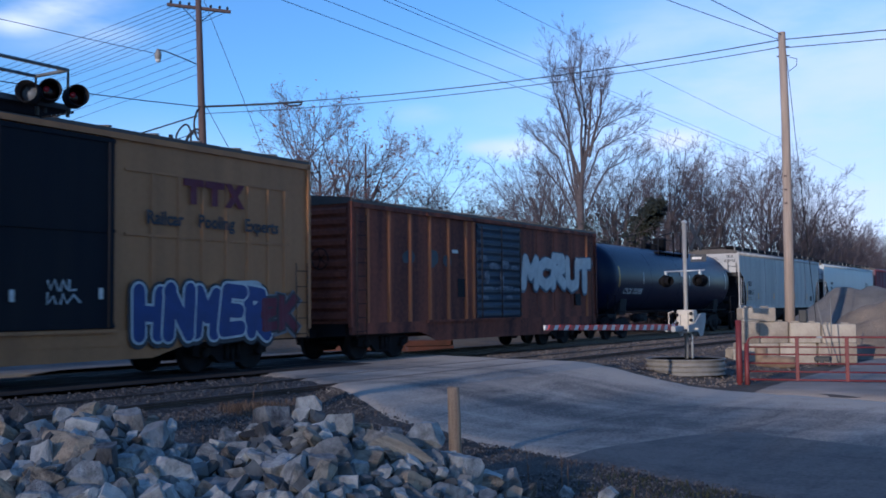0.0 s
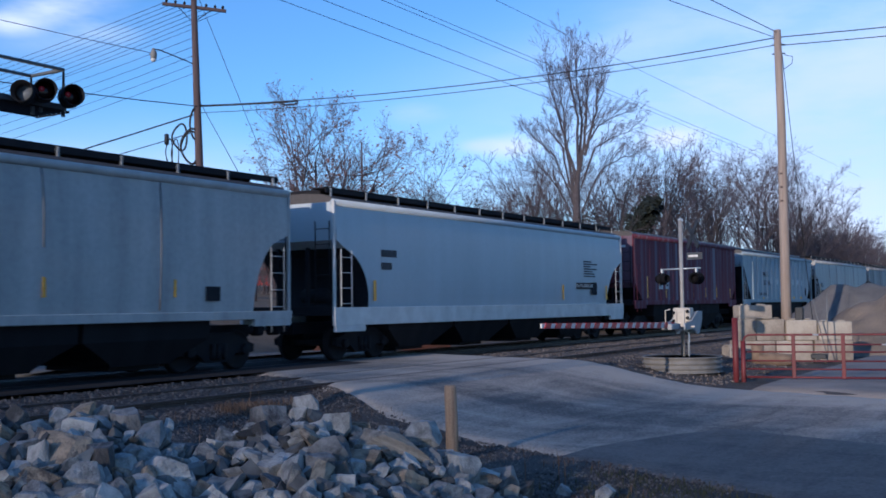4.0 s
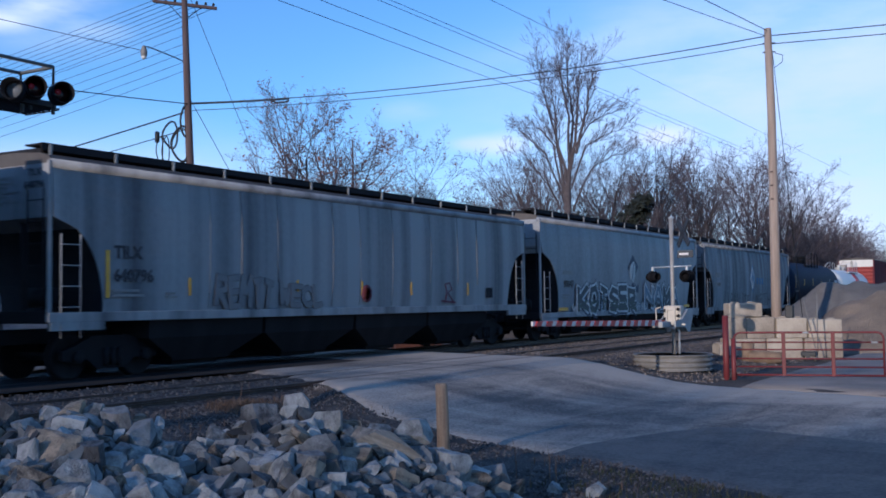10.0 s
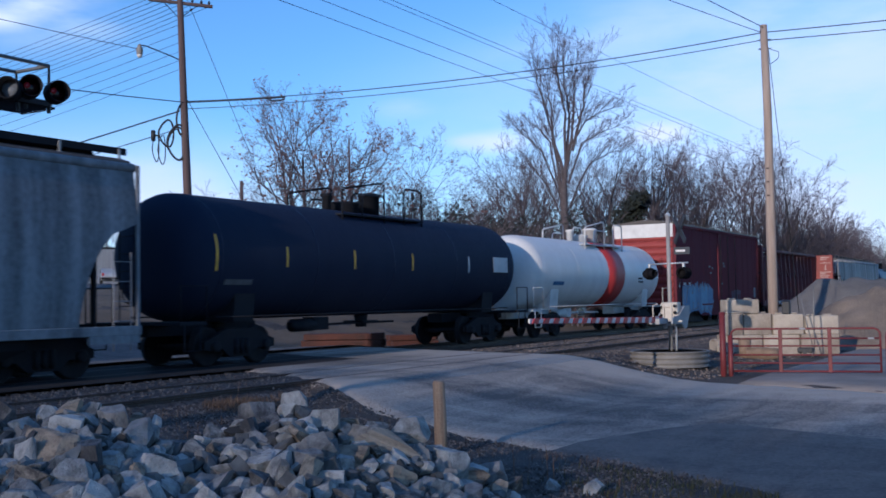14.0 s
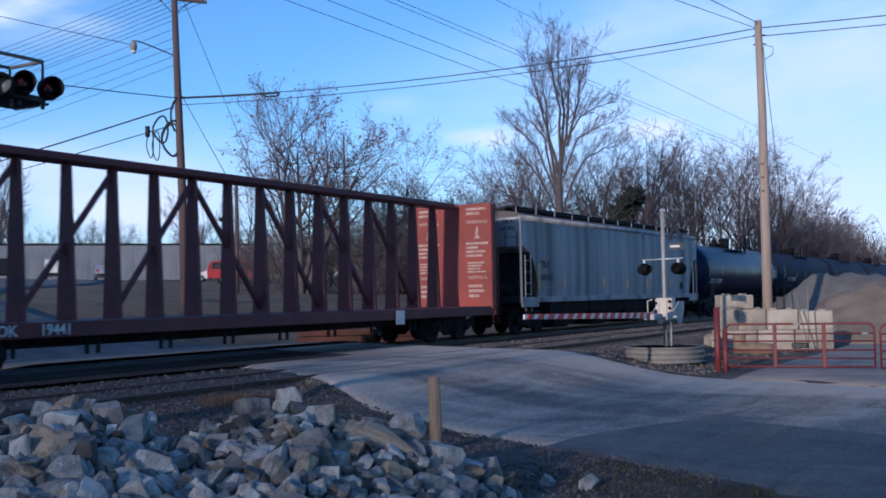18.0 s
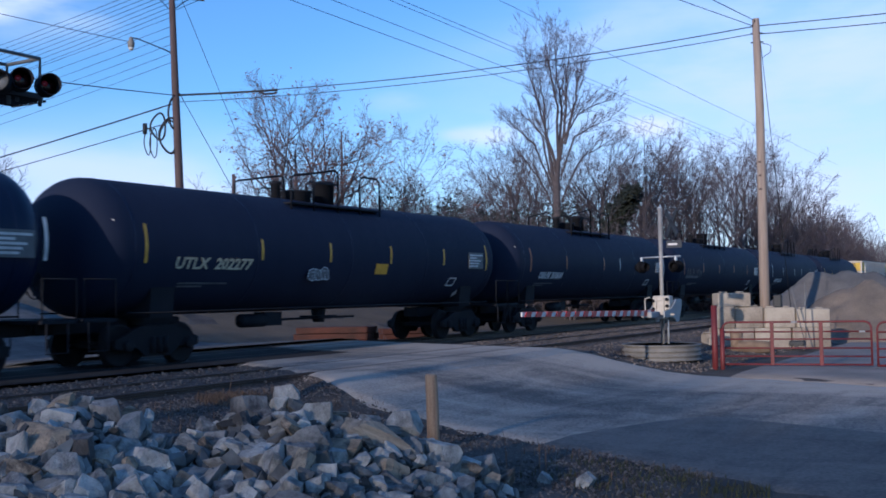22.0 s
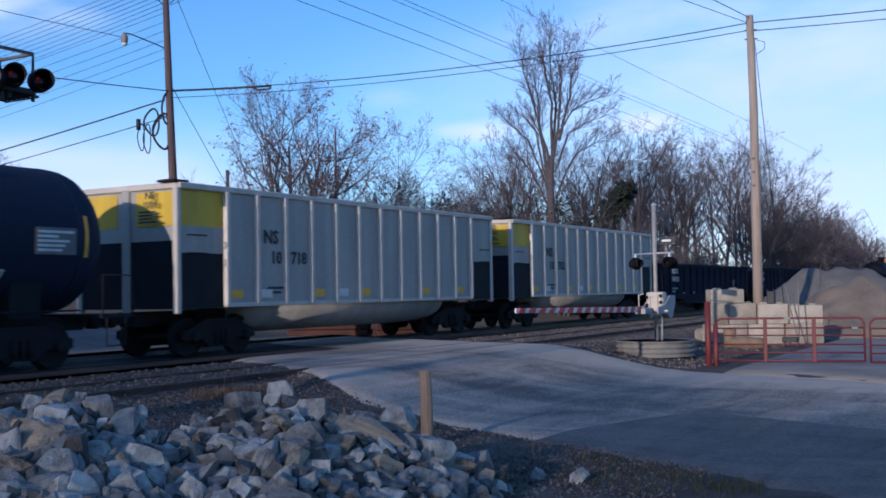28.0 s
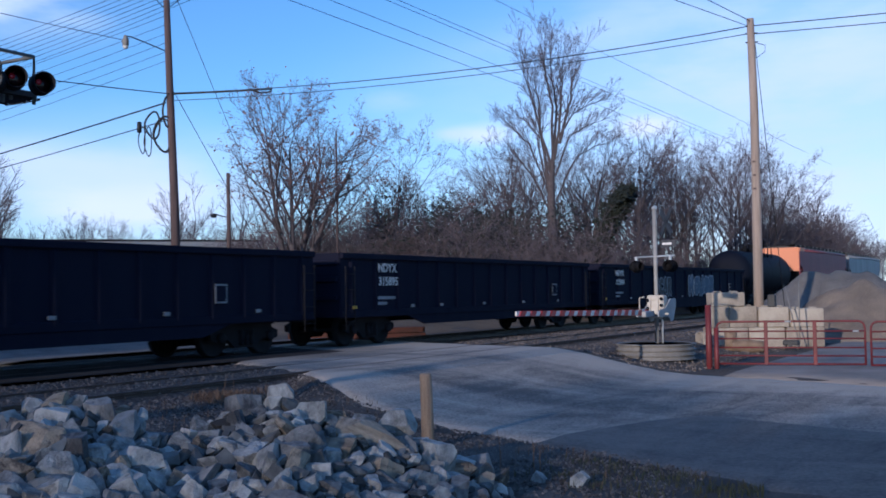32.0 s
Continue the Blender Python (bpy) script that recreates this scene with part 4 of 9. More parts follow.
def centre_beam(label, x0, x1):
    mid, half = (x0 + x1) / 2, (x1 - x0) / 2
    c = car("centre_beam_flat_car", label, mid)
    zd, zt = 1.08, 4.55
    w = 1.42
    part("deck", Shape().box(-half, -w, zd - 0.1, half, w, zd, 0.02), M_CB, c)
    for sy in (-1, 1):
        part("side_sill", Shape().box(-half, -0.06, 0.78, half, 0.06, zd, 0.02), M_CB, c, "", (0, sy * (w - 0.02), 0))
    part("top_chord", Shape().box(-half + 0.6, -0.30, zt - 0.16, half - 0.6, 0.30, zt + 0.02, 0.03), M_CB, c)
    for sx in (-1, 1):
        m = M_CB_BRIGHT
        b = part("bulkhead", Shape().box(-0.12, -1.5, zd - 0.1, 0.12, 1.5, zt, 0.02), m, c, "red steel bulkhead", (sx * (half - 0.2), 0, 0))
        for y in (-1.42, -0.5, 0.5, 1.42):
            part("bulkhead_post", Shape().box(-0.24, -0.07, zd - 0.3, -0.10, 0.07, zt, 0.015), M_CB, b, "", (0, y, 0), (0, 0, 0 if sx < 0 else 180))
        for z in (zd + 0.1, (zd + zt) / 2, zt - 0.1):
            part("bulkhead_rail", Shape().box(-0.20, -1.48, z - 0.06, -0.10, 1.48, z + 0.06, 0.01), M_CB, b, "", (0, 0, 0), (0, 0, 0 if sx < 0 else 180))
        ladder(c, sx * (half - 0.2), -1.56, 0.5, zt - 0.1, M_CB, 0.4)
    n = 17
    pm = Shape().prism([(-0.24, zd), (0.24, zd), (0.10, zt - 0.1), (-0.10, zt - 0.1)], -0.065, 0.065).mesh("beam_post", M_CB)
    xs = [-10.4 + 1.247 * i for i in range(n)]
    for x in xs:
        part("beam_post", pm, M_CB, c, "", (x, 0, 0))
    for i in (1, 3, 5, 7, 9, 11, 13):
        za, zb = (zd + 0.1, zt - 0.25) if i < 7 else (zt - 0.25, zd + 0.1)
        part("diagonal_brace", Shape().tube([(xs[i], 0, za), (xs[i + 2], 0, zb)], 0.075, 4, smooth=False), M_CB, c)
    # printed warnings on the inner faces of the far bulkhead
    for sy, yy in ((-1, -0.95), (1, 0.95)):
        xf = half - 0.33
        lettering("WARNING", 0.17, M_WARN, c, xf, yy, zt - 0.62, 0.003, 1, -90)
        lettering("WARNING", 0.15, M_WARN, c, xf, yy, 2.05, 0.003, 1, -90)
        bars(c, xf, yy, zt - 0.25, 0.8, 0.3, 2, M_WARN, -90)
        bars(c, xf, yy, zt - 1.55, 0.85, 0.55, 4, M_WARN, -90)
        bars(c, xf, yy, zt - 2.15, 0.75, 0.4, 4, M_WARN, -90)
        bars(c, xf, yy, 1.6, 0.7, 0.5, 3, M_WARN, -90)
        part("warning_picture", Shape().prism([(-0.10, -0.2), (0.13, -0.2), (0.03, -0.05), (0.08, 0.12), (0.02, 0.24), (-0.03, 0.1)], -0.004, 0.004, "y"), M_WARN, c, "", (xf, yy, zt - 0.98), (0, 0, -90))
    strap = Shape().box(-0.03, 0, 0.42, 0.03, 0.06, 0.8).mesh("winch_strap", M_STEEL)
    for i in range(9):
        x = -half + 3.2 + i * (2 * half - 6.4) / 8
        for dx in (0, 0.28):
            part("winch_strap", strap, M_STEEL, c, "", (x + dx, -w + 0.1, 0))
    part("centre_sill", Shape().box(-half, -0.3, 0.55, half, 0.3, zd - 0.1), M_STEEL, c)
    gear(c, half, 2.3)
    return c, half


def tag(parent, strokes, y, material, r=0.035, name="graffiti", label="spray-painted graffiti"):
    """Sprayed strokes as thin raised ribbons on a side; strokes are polylines of (x, z)."""
    for st in strokes:
        pts = [Vector((x, 0, z)) for x, z in st]
        n = len(pts)
        v, f = [], []
        for i, p in enumerate(pts):
            d = pts[min(i + 1, n - 1)] - pts[max(i - 1, 0)]
            d.normalize()
            q = Vector((-d.z, 0, d.x)) * r
            e = d * r * (0.6 if i == n - 1 else -0.6 if i == 0 else 0.0)
            for side in (q, -q):
                for dy in (0.003, -0.004):
                    v.append(p + e + side + Vector((0, dy, 0)))
        for i in range(n - 1):
            o = 4 * i
            f += [(o, o + 2, o + 6, o + 4), (o + 1, o + 5, o + 7, o + 3), (o, o + 4, o + 5, o + 1), (o + 2, o + 3, o + 7, o + 6)]
        f += [(0, 1, 3, 2), (4 * n - 4, 4 * n - 2, 4 * n - 1, 4 * n - 3)]
        part(name, Shape().poly(v, f), material, parent, label, (0, y, 0))


GLYPH = {"K": [[(0, 0), (0, 1)], [(1, 1.05), (0.08, 0.45), (1, -0.05)]], "O": [[(0.3, 1), (0.8, 1), (1, 0.65), (0.95, 0.2), (0.6, 0), (0.15, 0.1), (0, 0.5), (0.3, 1)]], "I": [[(0.5, 0), (0.5, 1)], [(0.2, 1), (0.8, 1)]],
         "S": [[(1, 0.9), (0.4, 1.02), (0.02, 0.72), (0.95, 0.36), (0.65, 0), (0, 0.12)]], "E": [[(1, 1), (0.05, 0.98), (0, 0), (1, 0.03)], [(0.05, 0.5), (0.85, 0.55)]],
         "R": [[(0, 0), (0, 1), (0.85, 0.95), (0.9, 0.62), (0.1, 0.48), (1, -0.04)]], "N": [[(0, 0), (0, 1)], [(0, 1), (1, 0)], [(1, 0), (1, 1)]], "A": [[(0, 0), (0.4, 1), (0.62, 1), (1, 0)], [(0.2, 0.36), (0.82, 0.36)]],
         "M": [[(0, 0), (0.05, 1), (0.5, 0.4), (0.95, 1), (1, 0)]], "C": [[(1, 0.85), (0.55, 1), (0.05, 0.75), (0.05, 0.25), (0.55, 0), (1, 0.15)]], "U": [[(0, 1), (0.06, 0.15), (0.5, 0), (0.94, 0.15), (1, 1)]],
         "T": [[(0.5, -0.05), (0.55, 0.98)], [(0, 0.95), (1.05, 1)]], "H": [[(0, 0), (0, 1)], [(1, 0), (1, 1)], [(0, 0.5), (1, 0.5)]], "D": [[(0, 0), (0, 1), (0.7, 0.9), (1, 0.5), (0.7, 0.08), (0, 0)]],
         "L": [[(0, 1), (0.05, 0), (0.9, 0.05)]], "G": [[(1, 0.9), (0.5, 1), (0.05, 0.6), (0.2, 0.05), (0.9, 0), (0.95, 0.45), (0.5, 0.42)]], "Z": [[(0, 0.95), (0.95, 1), (0.05, 0.04), (1, 0)]],
         "W": [[(0, 1), (0.25, 0), (0.5, 0.65), (0.75, 0), (1, 1)]]}


def fat_strokes(lines, x, z, w, h, r):
    s = Shape()
    n, step = 8, 0.0
    for ln in lines:
        for (xa, za), (xb, zb) in zip(ln[:-1], ln[1:]):
            step += 0.00035
            a, b = Vector((x + xa * w, 0, z + za * h)), Vector((x + xb * w, 0, z + zb * h))
            d = (b - a).normalized()
            nr = Vector((-d.z, 0, d.x))
            pts = []
            for k in range(n + 1):
                t = math.pi * k / n - math.pi / 2
                pts.append(b + d * (r * math.cos(t)) + nr * (r * math.sin(t)))
            for k in range(n + 1):
                t = math.pi * k / n + math.pi / 2
                pts.append(a + d * (r * math.cos(t)) + nr * (r * math.sin(t)))
            s.prism([(p.x, p.z) for p in pts], -0.001 - step, 0.001 + step, "y")
    return s


def angular_strokes(lines, x, z, w, h, r):
    """Letter strokes with square, slightly flared ends."""
    s, step = Shape(), 0.0
    for ln in lines:
        for (xa, za), (xb, zb) in zip(ln[:-1], ln[1:]):
            a, b = Vector((x + xa * w, 0, z + za * h)), Vector((x + xb * w, 0, z + zb * h))
            d = (b - a).normalized()
            q = Vector((-d.z, 0, d.x)) * r
            step += 0.00035
            pts = [a - d * r * 1.1 + q * 1.25, b + d * r * 1.1 + q * 0.95, b + d * r * 0.7 - q * 1.15, a - d * r * 0.7 - q]
            s.prism([(p.x, p.z) for p in pts], -0.001 - step, 0.001 + step, "y")
    return s


def piece(parent, text, x0, x1, z0, z1, y, fills, edge, outer, seed, label, swollen=True, fat=0.17, thin=0.75, shade=None):
    """A sprayed piece, letter form by letter form: an outer glow line, the outline and the fill, each a little askew."""
    rnd = random.Random(seed)
    draw = fat_strokes if swollen else angular_strokes
    cell = (x1 - x0) / len(text)
    for i, ch in enumerate(text):
        h = (z1 - z0) * rnd.uniform(0.86, 1.0)
        r = min(cell * fat * 1.15, h * fat)
        ww, hh = max(cell * rnd.uniform(0.98, 1.12) - 2.1 * r, 0.05), h - 2.2 * r
        cx, cz = x0 + cell * (i + 0.5), (z0 + z1) / 2 + rnd.uniform(-0.05, 0.05) * h
        lean = rnd.uniform(-7, 7)
        jig = [[(px_ + rnd.uniform(-0.05, 0.05), pz_ + rnd.uniform(-0.05, 0.05)) for px_, pz_ in ln] for ln in GLYPH[ch]]
        yy = y - 0.009 * (i % 2)
        back = part("graffiti_outline", draw(jig, -ww / 2, -hh / 2, ww, hh, r * 1.32), edge, parent, "", (cx, yy, cz), (0, lean, 0))
        part("graffiti_fill", draw(jig, -ww / 2, -hh / 2, ww, hh, r * thin * 1.22), fills[i % len(fills)], back, label, (0, -0.008, 0))
        if outer is not None:
            part("graffiti_shadow", draw(jig, -ww / 2, -hh / 2, ww, hh, r * 1.75), outer, parent, "", (cx, y + 0.009, cz - 0.02), (0, lean, 0))
        if shade is not None:
            part("graffiti_shade", draw(jig, -ww / 2, -hh / 2 - hh * 0.06, ww, hh * 0.42, r * thin * 0.55), shade, back, "", (0, -0.015, 0))


def blob(w, h, square, rnd, grow=0.0):
    """Outline of one swollen letter form: a wobbly rounded block."""
    pts = []
    ph = [rnd.uniform(0, 6.28) for _ in range(3)]
    for k in range(28):
        a = 2 * math.pi * k / 28
        c, s_ = math.cos(a), math.sin(a)
        r = (abs(c) ** square + abs(s_) ** square) ** (-1 / square)
        k2 = 1.0 if square < 4.5 else 0.6
        wob = 1 + k2 * (0.07 * math.sin(2 * a + ph[0]) + 0.06 * math.sin(3 * a + ph[1]) + 0.05 * math.sin(5 * a + ph[2]))
        pts.append(((w / 2 * wob + grow) * r * c, (h / 2 * wob + grow) * r * s_))
    return pts


def strokes(lines, r, y0=-0.003, y1=0.003):
    s = Shape()
    for ln in lines:
        for (xa, za), (xb, zb) in zip(ln[:-1], ln[1:]):
            d = Vector((xb - xa, 0, zb - za))
            if d.length < 1e-6:
                continue
            d.normalize()
            q = Vector((-d.z, 0, d.x))
            pts = [Vector((xa, 0, za)) - d * r * 0.5 + q * r, Vector((xb, 0, zb)) + d * r * 0.5 + q * r, Vector((xb, 0, zb)) + d * r * 0.5 - q * r, Vector((xa, 0, za)) - d * r * 0.5 - q * r]
            s.prism([(p.x, p.z) for p in pts], y0, y1, "y")
    return s


def throwup(parent, x0, x1, z0, z1, n, y, fills, edge, outer, seed, label, square=3.2, line=0.035, rise=0.12):
    """A sprayed piece: overlapping swollen letter forms, each with its outline and inner line."""
    rnd = random.Random(seed)
    cell = (x1 - x0) / n
    for i in range(n):
        w, h = cell * rnd.uniform(1.08, 1.3), (z1 - z0) * rnd.uniform(0.84, 1.0)
        cx, cz = x0 + cell * (i + 0.5), (z0 + z1) / 2 + rnd.uniform(-0.5, 0.5) * rise * (z1 - z0)
        seed_i = rnd.random()
        yy = y - 0.0035 * i
        top = parent
        if outer is not None:
            part("graffiti_shadow", Shape().prism(blob(w, h, square, random.Random(seed_i), line * 2.0), -0.001, 0.001, "y"), outer, parent, "", (cx, y + 0.004, cz))
        back = part("graffiti_outline", Shape().prism(blob(w, h, square, random.Random(seed_i), line), -0.001, 0.001, "y"), edge, top, "", (cx, yy - 0.003, cz))
        fill = fills[i % len(fills)]
        part("graffiti_fill", Shape().prism(blob(w, h, square, random.Random(seed_i), 0.0), -0.001, 0.001, "y"), fill, back, label, (0, -0.0025, 0))
        k = rnd.randrange(4)
        a, b = w * 0.12, h * 0.26
        forms = ([[(-a, b), (-a, -b * 0.4)]], [[(0, -h * 0.48), (0, -b * 0.2)], [(-a, b), (a, b)]], [[(-a, b * 0.7), (a, b * 0.2), (-a, -b * 0.5)]], [[(a, b), (-a, b * 0.6), (-a, -b * 0.6), (a, -b)]])
        part("graffiti_line", strokes(forms[k], line * 0.45, -0.001, 0.001), edge, back, "", (0, -0.005, 0))


def scrawl(parent, text, x0, x1, z0, z1, y, material, r, seed):
    """Readable sprayed words in single strokes, each letter a little askew."""
    rnd = random.Random(seed)
    cell = (x1 - x0) / len(text)
    for i, ch in enumerate(text):
        h, w = (z1 - z0) * rnd.uniform(0.85, 1.05), cell * rnd.uniform(0.55, 0.74)
        jig = [[(px_ + rnd.uniform(-0.06, 0.06), pz_ + rnd.uniform(-0.05, 0.05)) for px_, pz_ in ln] for ln in GLYPH[ch]]
        part("graffiti", angular_strokes(jig, -w / 2, -h / 2, w, h, r), material, parent, "", (x0 + cell * (i + 0.5), y, (z0 + z1) / 2 + rnd.uniform(-0.05, 0.05)), (0, rnd.uniform(-5, 5), 0))


def on_tank(ob, x, z, r=1.50, zc=2.56, lift=0.012):
    """Lays a flat mark against the flank of a tank at height z."""
    a = math.asin(max(-0.95, min(0.95, (z - zc) / r)))
    ob.matrix_basis = pose(x, -(r + lift) * math.cos(a), zc + (r + lift) * math.sin(a), -math.degrees(a), 0, 0)
    return ob


# ---- the land ----
def grid_sheet(name, xs, ys, zf, material, label, category):
    v = [(x, y, zf(x, y)) for y in ys for x in xs]
    n = len(xs)
    f = [(j * n + i, j * n + i + 1, (j + 1) * n + i + 1, (j + 1) * n + i) for j in range(len(ys) - 1) for i in range(n - 1)]
    s = Shape()
    s.poly(v, f, True)
    return solo(name, s, material, label, category, kind="structure")


def spread(stops):
    out = []
    for a, b, d in stops:
        k = max(1, round((b - a) / d))
        out += [a + (b - a) * i / k for i in range(k)]
    return out + [stops[-1][1]]


def land(x, y):
    z = ground_z(x, y)
    near = 1.0 if -2 < x < 60 and -5 < y < 60 else 0.3
    z += near * 0.035 * (noise.noise((x * 0.9, y * 0.9, 3.1)) + 0.5 * noise.noise((x * 2.3, y * 2.3, 7.7)))
    return z


gx = spread([(-2500, -200, 400), (-200, -20, 20), (-20, 45, 0.5), (45, 120, 2.5), (120, 400, 20), (400, 3000, 400)])
gy = spread([(-2500, -200, 400), (-200, -10, 20), (-10, 24, 0.5), (24, 60, 1.5), (60, 160, 8), (160, 400, 30), (400, 3000, 400)])
ground = grid_sheet("ground", gx, gy, land, M_SOIL, "grey-brown gravelly ground with leaf litter", "ground")
bank_x, bank_y = spread([(-60, 20, 6), (20, 90, 1.5), (90, 400, 15)]), spread([(21.6, 40, 0.8), (40, 150, 6)])
bank = grid_sheet("bank", bank_x, bank_y, lambda x, y: land(x, y) + (0.03 + 0.10 * noise.noise((x * 0.5, y * 0.5, 1.0)) if y > 22.4 else -0.2), M_BANK, "bank of dead grass and leaf litter behind the line", "bank")


def strip(name, left, right, material, label, category, across=14, dz=0.0, zf=road_z):
    """A paved strip between two edge lines with the same number of points."""
    v, f = [], []
    n = across + 1
    for (ax, ay), (bx, by) in zip(left, right):
        for i in range(n):
            t = i / across
            x, y = ax + (bx - ax) * t, ay + (by - ay) * t
            v.append((x, y, zf(x, y) + dz - (0.07 if i in (0, across) else 0)))
    for j in range(len(left) - 1):
        for i in range(across):
            f.append((j * n + i, j * n + i + 1, (j + 1) * n + i + 1, (j + 1) * n + i))
    # a skirt gives the slab its thickness
    o = len(v)
    rim = [j * n for j in range(len(left))] + [j * n + across for j in range(len(left) - 1, -1, -1)]
    v += [(v[i][0], v[i][1], v[i][2] - 0.25) for i in rim]
    for k in range(len(rim)):
        a, b = k, (k + 1) % len(rim)
        f.append((rim[a], rim[b], o + b, o + a))
    s = Shape()
    s.poly(v, f, True)
    return solo(name, s, material, label, category, kind="structure")


def interp(pts, n):
    """Evenly many points along a line of (y, x) stops."""
    out = []
    ys = [p[0] for p in pts]
    for i in range(n + 1):
        y = ys[0] + (ys[-1] - ys[0]) * i / n
        for (y0, x0), (y1, x1) in zip(pts[:-1], pts[1:]):
            if y0 <= y <= y1:
                x = x0 + (x1 - x0) * (y - y0) / (y1 - y0)
                break
        out.append((x, y))
    return out


rng = random.Random(5)
road_left, road_right = ROAD_LEFT, ROAD_RIGHT
ll, rl = interp(road_left, 160), interp(road_right, 160)
ll = [(x + 0.16 * noise.noise((y * 1.7, 0, 0)) + 0.08 * noise.noise((y * 6.0, 3, 0)) + rng.uniform(-0.04, 0.04), y) for x, y in ll]
rl = [(x + 0.12 * noise.noise((y * 1.9, 9, 0)) + rng.uniform(-0.04, 0.04), y) for x, y in rl]
road = strip("road", ll, rl, M_ASPHALT, "worn pale grey asphalt road over the crossing", "road", 24)
far_l = interp([(20, 15), (23, 11), (28, 10), (45, 18), (75, 36)], 40)
far_r = interp([(20, 28.5), (22.5, 26.5), (26, 23.0), (32, 23.5), (45, 34), (60, 54), (75, 68)], 40)
strip("road", far_l, far_r, M_ASPHALT_MID, "pale asphalt drive climbing away behind the line", "road", 14, 0.10)
# darker area laid over the near part of the road
pl = interp([(-10, 1.9), (0, 8.7), (3, 10.75), (5, 11.9), (5.9, 12.4)], 30)
pl = [(x + 0.07 * noise.noise((y * 5, 5, 0)) + rng.uniform(-0.03, 0.03), y) for x, y in pl]
pr = interp([(-10, 9), (0, 14.9), (2.1, 15.7), (3.5, 16.2), (4.8, 16.75), (5.4, 15.5), (5.9, 13.6)], 30)
patch = strip("road_patch", pl, pr, M_ASPHALT_DARK, "darker asphalt patch on the road", "road", 12, 0.006)

margin = []
for k, ((ax, ay), (bx, by)) in enumerate(zip(ll, rl)):
    for i in range(25):
        q = i / 24 * (bx - ax)
        side = max(smooth01(1 - (bx - ax - q) / 5.0), 0.55 * smooth01(1 - q / 3.0))
        margin.append(max(side * (1 - 0.6 * smooth01((1 - ay) / 6)), 0.5 * smooth01(1 - abs(ay - 13.6) / 1.8) - 0.1))
margin += [0.0] * (len(road.data.vertices) - len(margin))
road.data.attributes.new("margin", "FLOAT", "POINT").data.foreach_set("value", margin)

yard = strip("forecourt", interp([(-30, 11.6), (-10, 15.6), (0, 20.7), (4, 22.7), (6.6, 23.7)], 40), interp([(-30, 90), (6.6, 90)], 40), M_LOT, "pale tan gravel yard beside the road", "yard", 40, 0.0, lambda x, y: -0.50 + 0.02 * noise.noise((x * 0.7, y * 0.7, 2)))


# ---- tracks ----
def rail_profile():
    return [(-0.07, -0.17), (0.07, -0.17), (0.07, -0.155), (0.012, -0.135), (0.012, -0.045), (0.036, -0.035), (0.036, -0.004), (0.028, 0.0),
            (-0.028, 0.0), (-0.036, -0.004), (-0.036, -0.035), (-0.012, -0.045), (-0.012, -0.135), (-0.07, -0.155)]


def track(y, x0, x1, label, ties=True):
    t = thing("railway_track", label, "railway track", "railway tracks", (0, y, 0))
    for s in (-1, 1):
        part("rail", Shape().prism(rail_profile(), x0, x1), M_RAIL, t, "", (0, s * 0.753, 0))
    tie = Shape().box(-0.11, -1.3, -0.30, 0.11, 1.3, -0.155, 0.01).mesh("crosstie", M_TIE)
    plate = Shape().box(-0.09, -0.18, -0.156, 0.09, 0.18, -0.145).mesh("tie_plate", M_RAIL)
    n = 0
    x = 2.0
    while x < 70 and n < 140:
        if ties and not (14.0 < x < 27.5):
            k = part("crosstie", tie, M_TIE, t, "", (x, rng.uniform(-0.05, 0.05), rng.uniform(-0.01, 0.005)), (0, 0, rng.uniform(-1, 1)))
            for s in (-1, 1):
                part("tie_plate", plate, M_RAIL, k, "", (0, s * 0.753, 0))
            n += 1
        x += 0.54
    return t


def ballast_bed(y0, y1, label, material=M_BALLAST, dz=0.0):
    xs = spread([(-300, -10, 15), (-10, 50, 0.35), (50, 500, 15)])
    ys = spread([(y0 - 1.5, y0, 0.15), (y0, y1, 0.22), (y1, y1 + 0.6, 0.2)])

    def z(x, y):
        d = max(y0 - y, y - y1, 0)
        top = -0.045 - 0.12 * smooth01((12.5 - y) / 0.3) if y < 15.6 else -0.045 - 0.15 * smooth01((y - 15.6) / 0.4)
        if y < y0:
            w = smooth01(d / 1.4)
            top = top * (1 - w) + (land(x, y) - 0.05) * w
            d = 0
        return top + dz - d * 0.32 + 0.02 * noise.noise((x * 4, y * 4, 0)) + 0.02 * noise.noise((x * 11, y * 11, 5))
    return grid_sheet("ballast", xs, ys, z, material, label, "ballast")


ballast_bed(11.4, 15.9, "dirty crushed-stone ballast of the second track")
# the main-line bed has a much darker colour than the second track's
ballast_bed(16.0, 20.2, "dark ballast under the main line", M_BALLAST_DARK, -0.012)
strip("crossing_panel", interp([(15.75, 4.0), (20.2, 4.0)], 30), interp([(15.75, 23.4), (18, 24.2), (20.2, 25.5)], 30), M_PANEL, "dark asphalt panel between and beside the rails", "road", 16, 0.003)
track(TRACK_Y, -400, 700, "main-line track with dark steel rails")
track(13.15, -9, 700, "empty second track with rusty rails sunk in ballast", False)


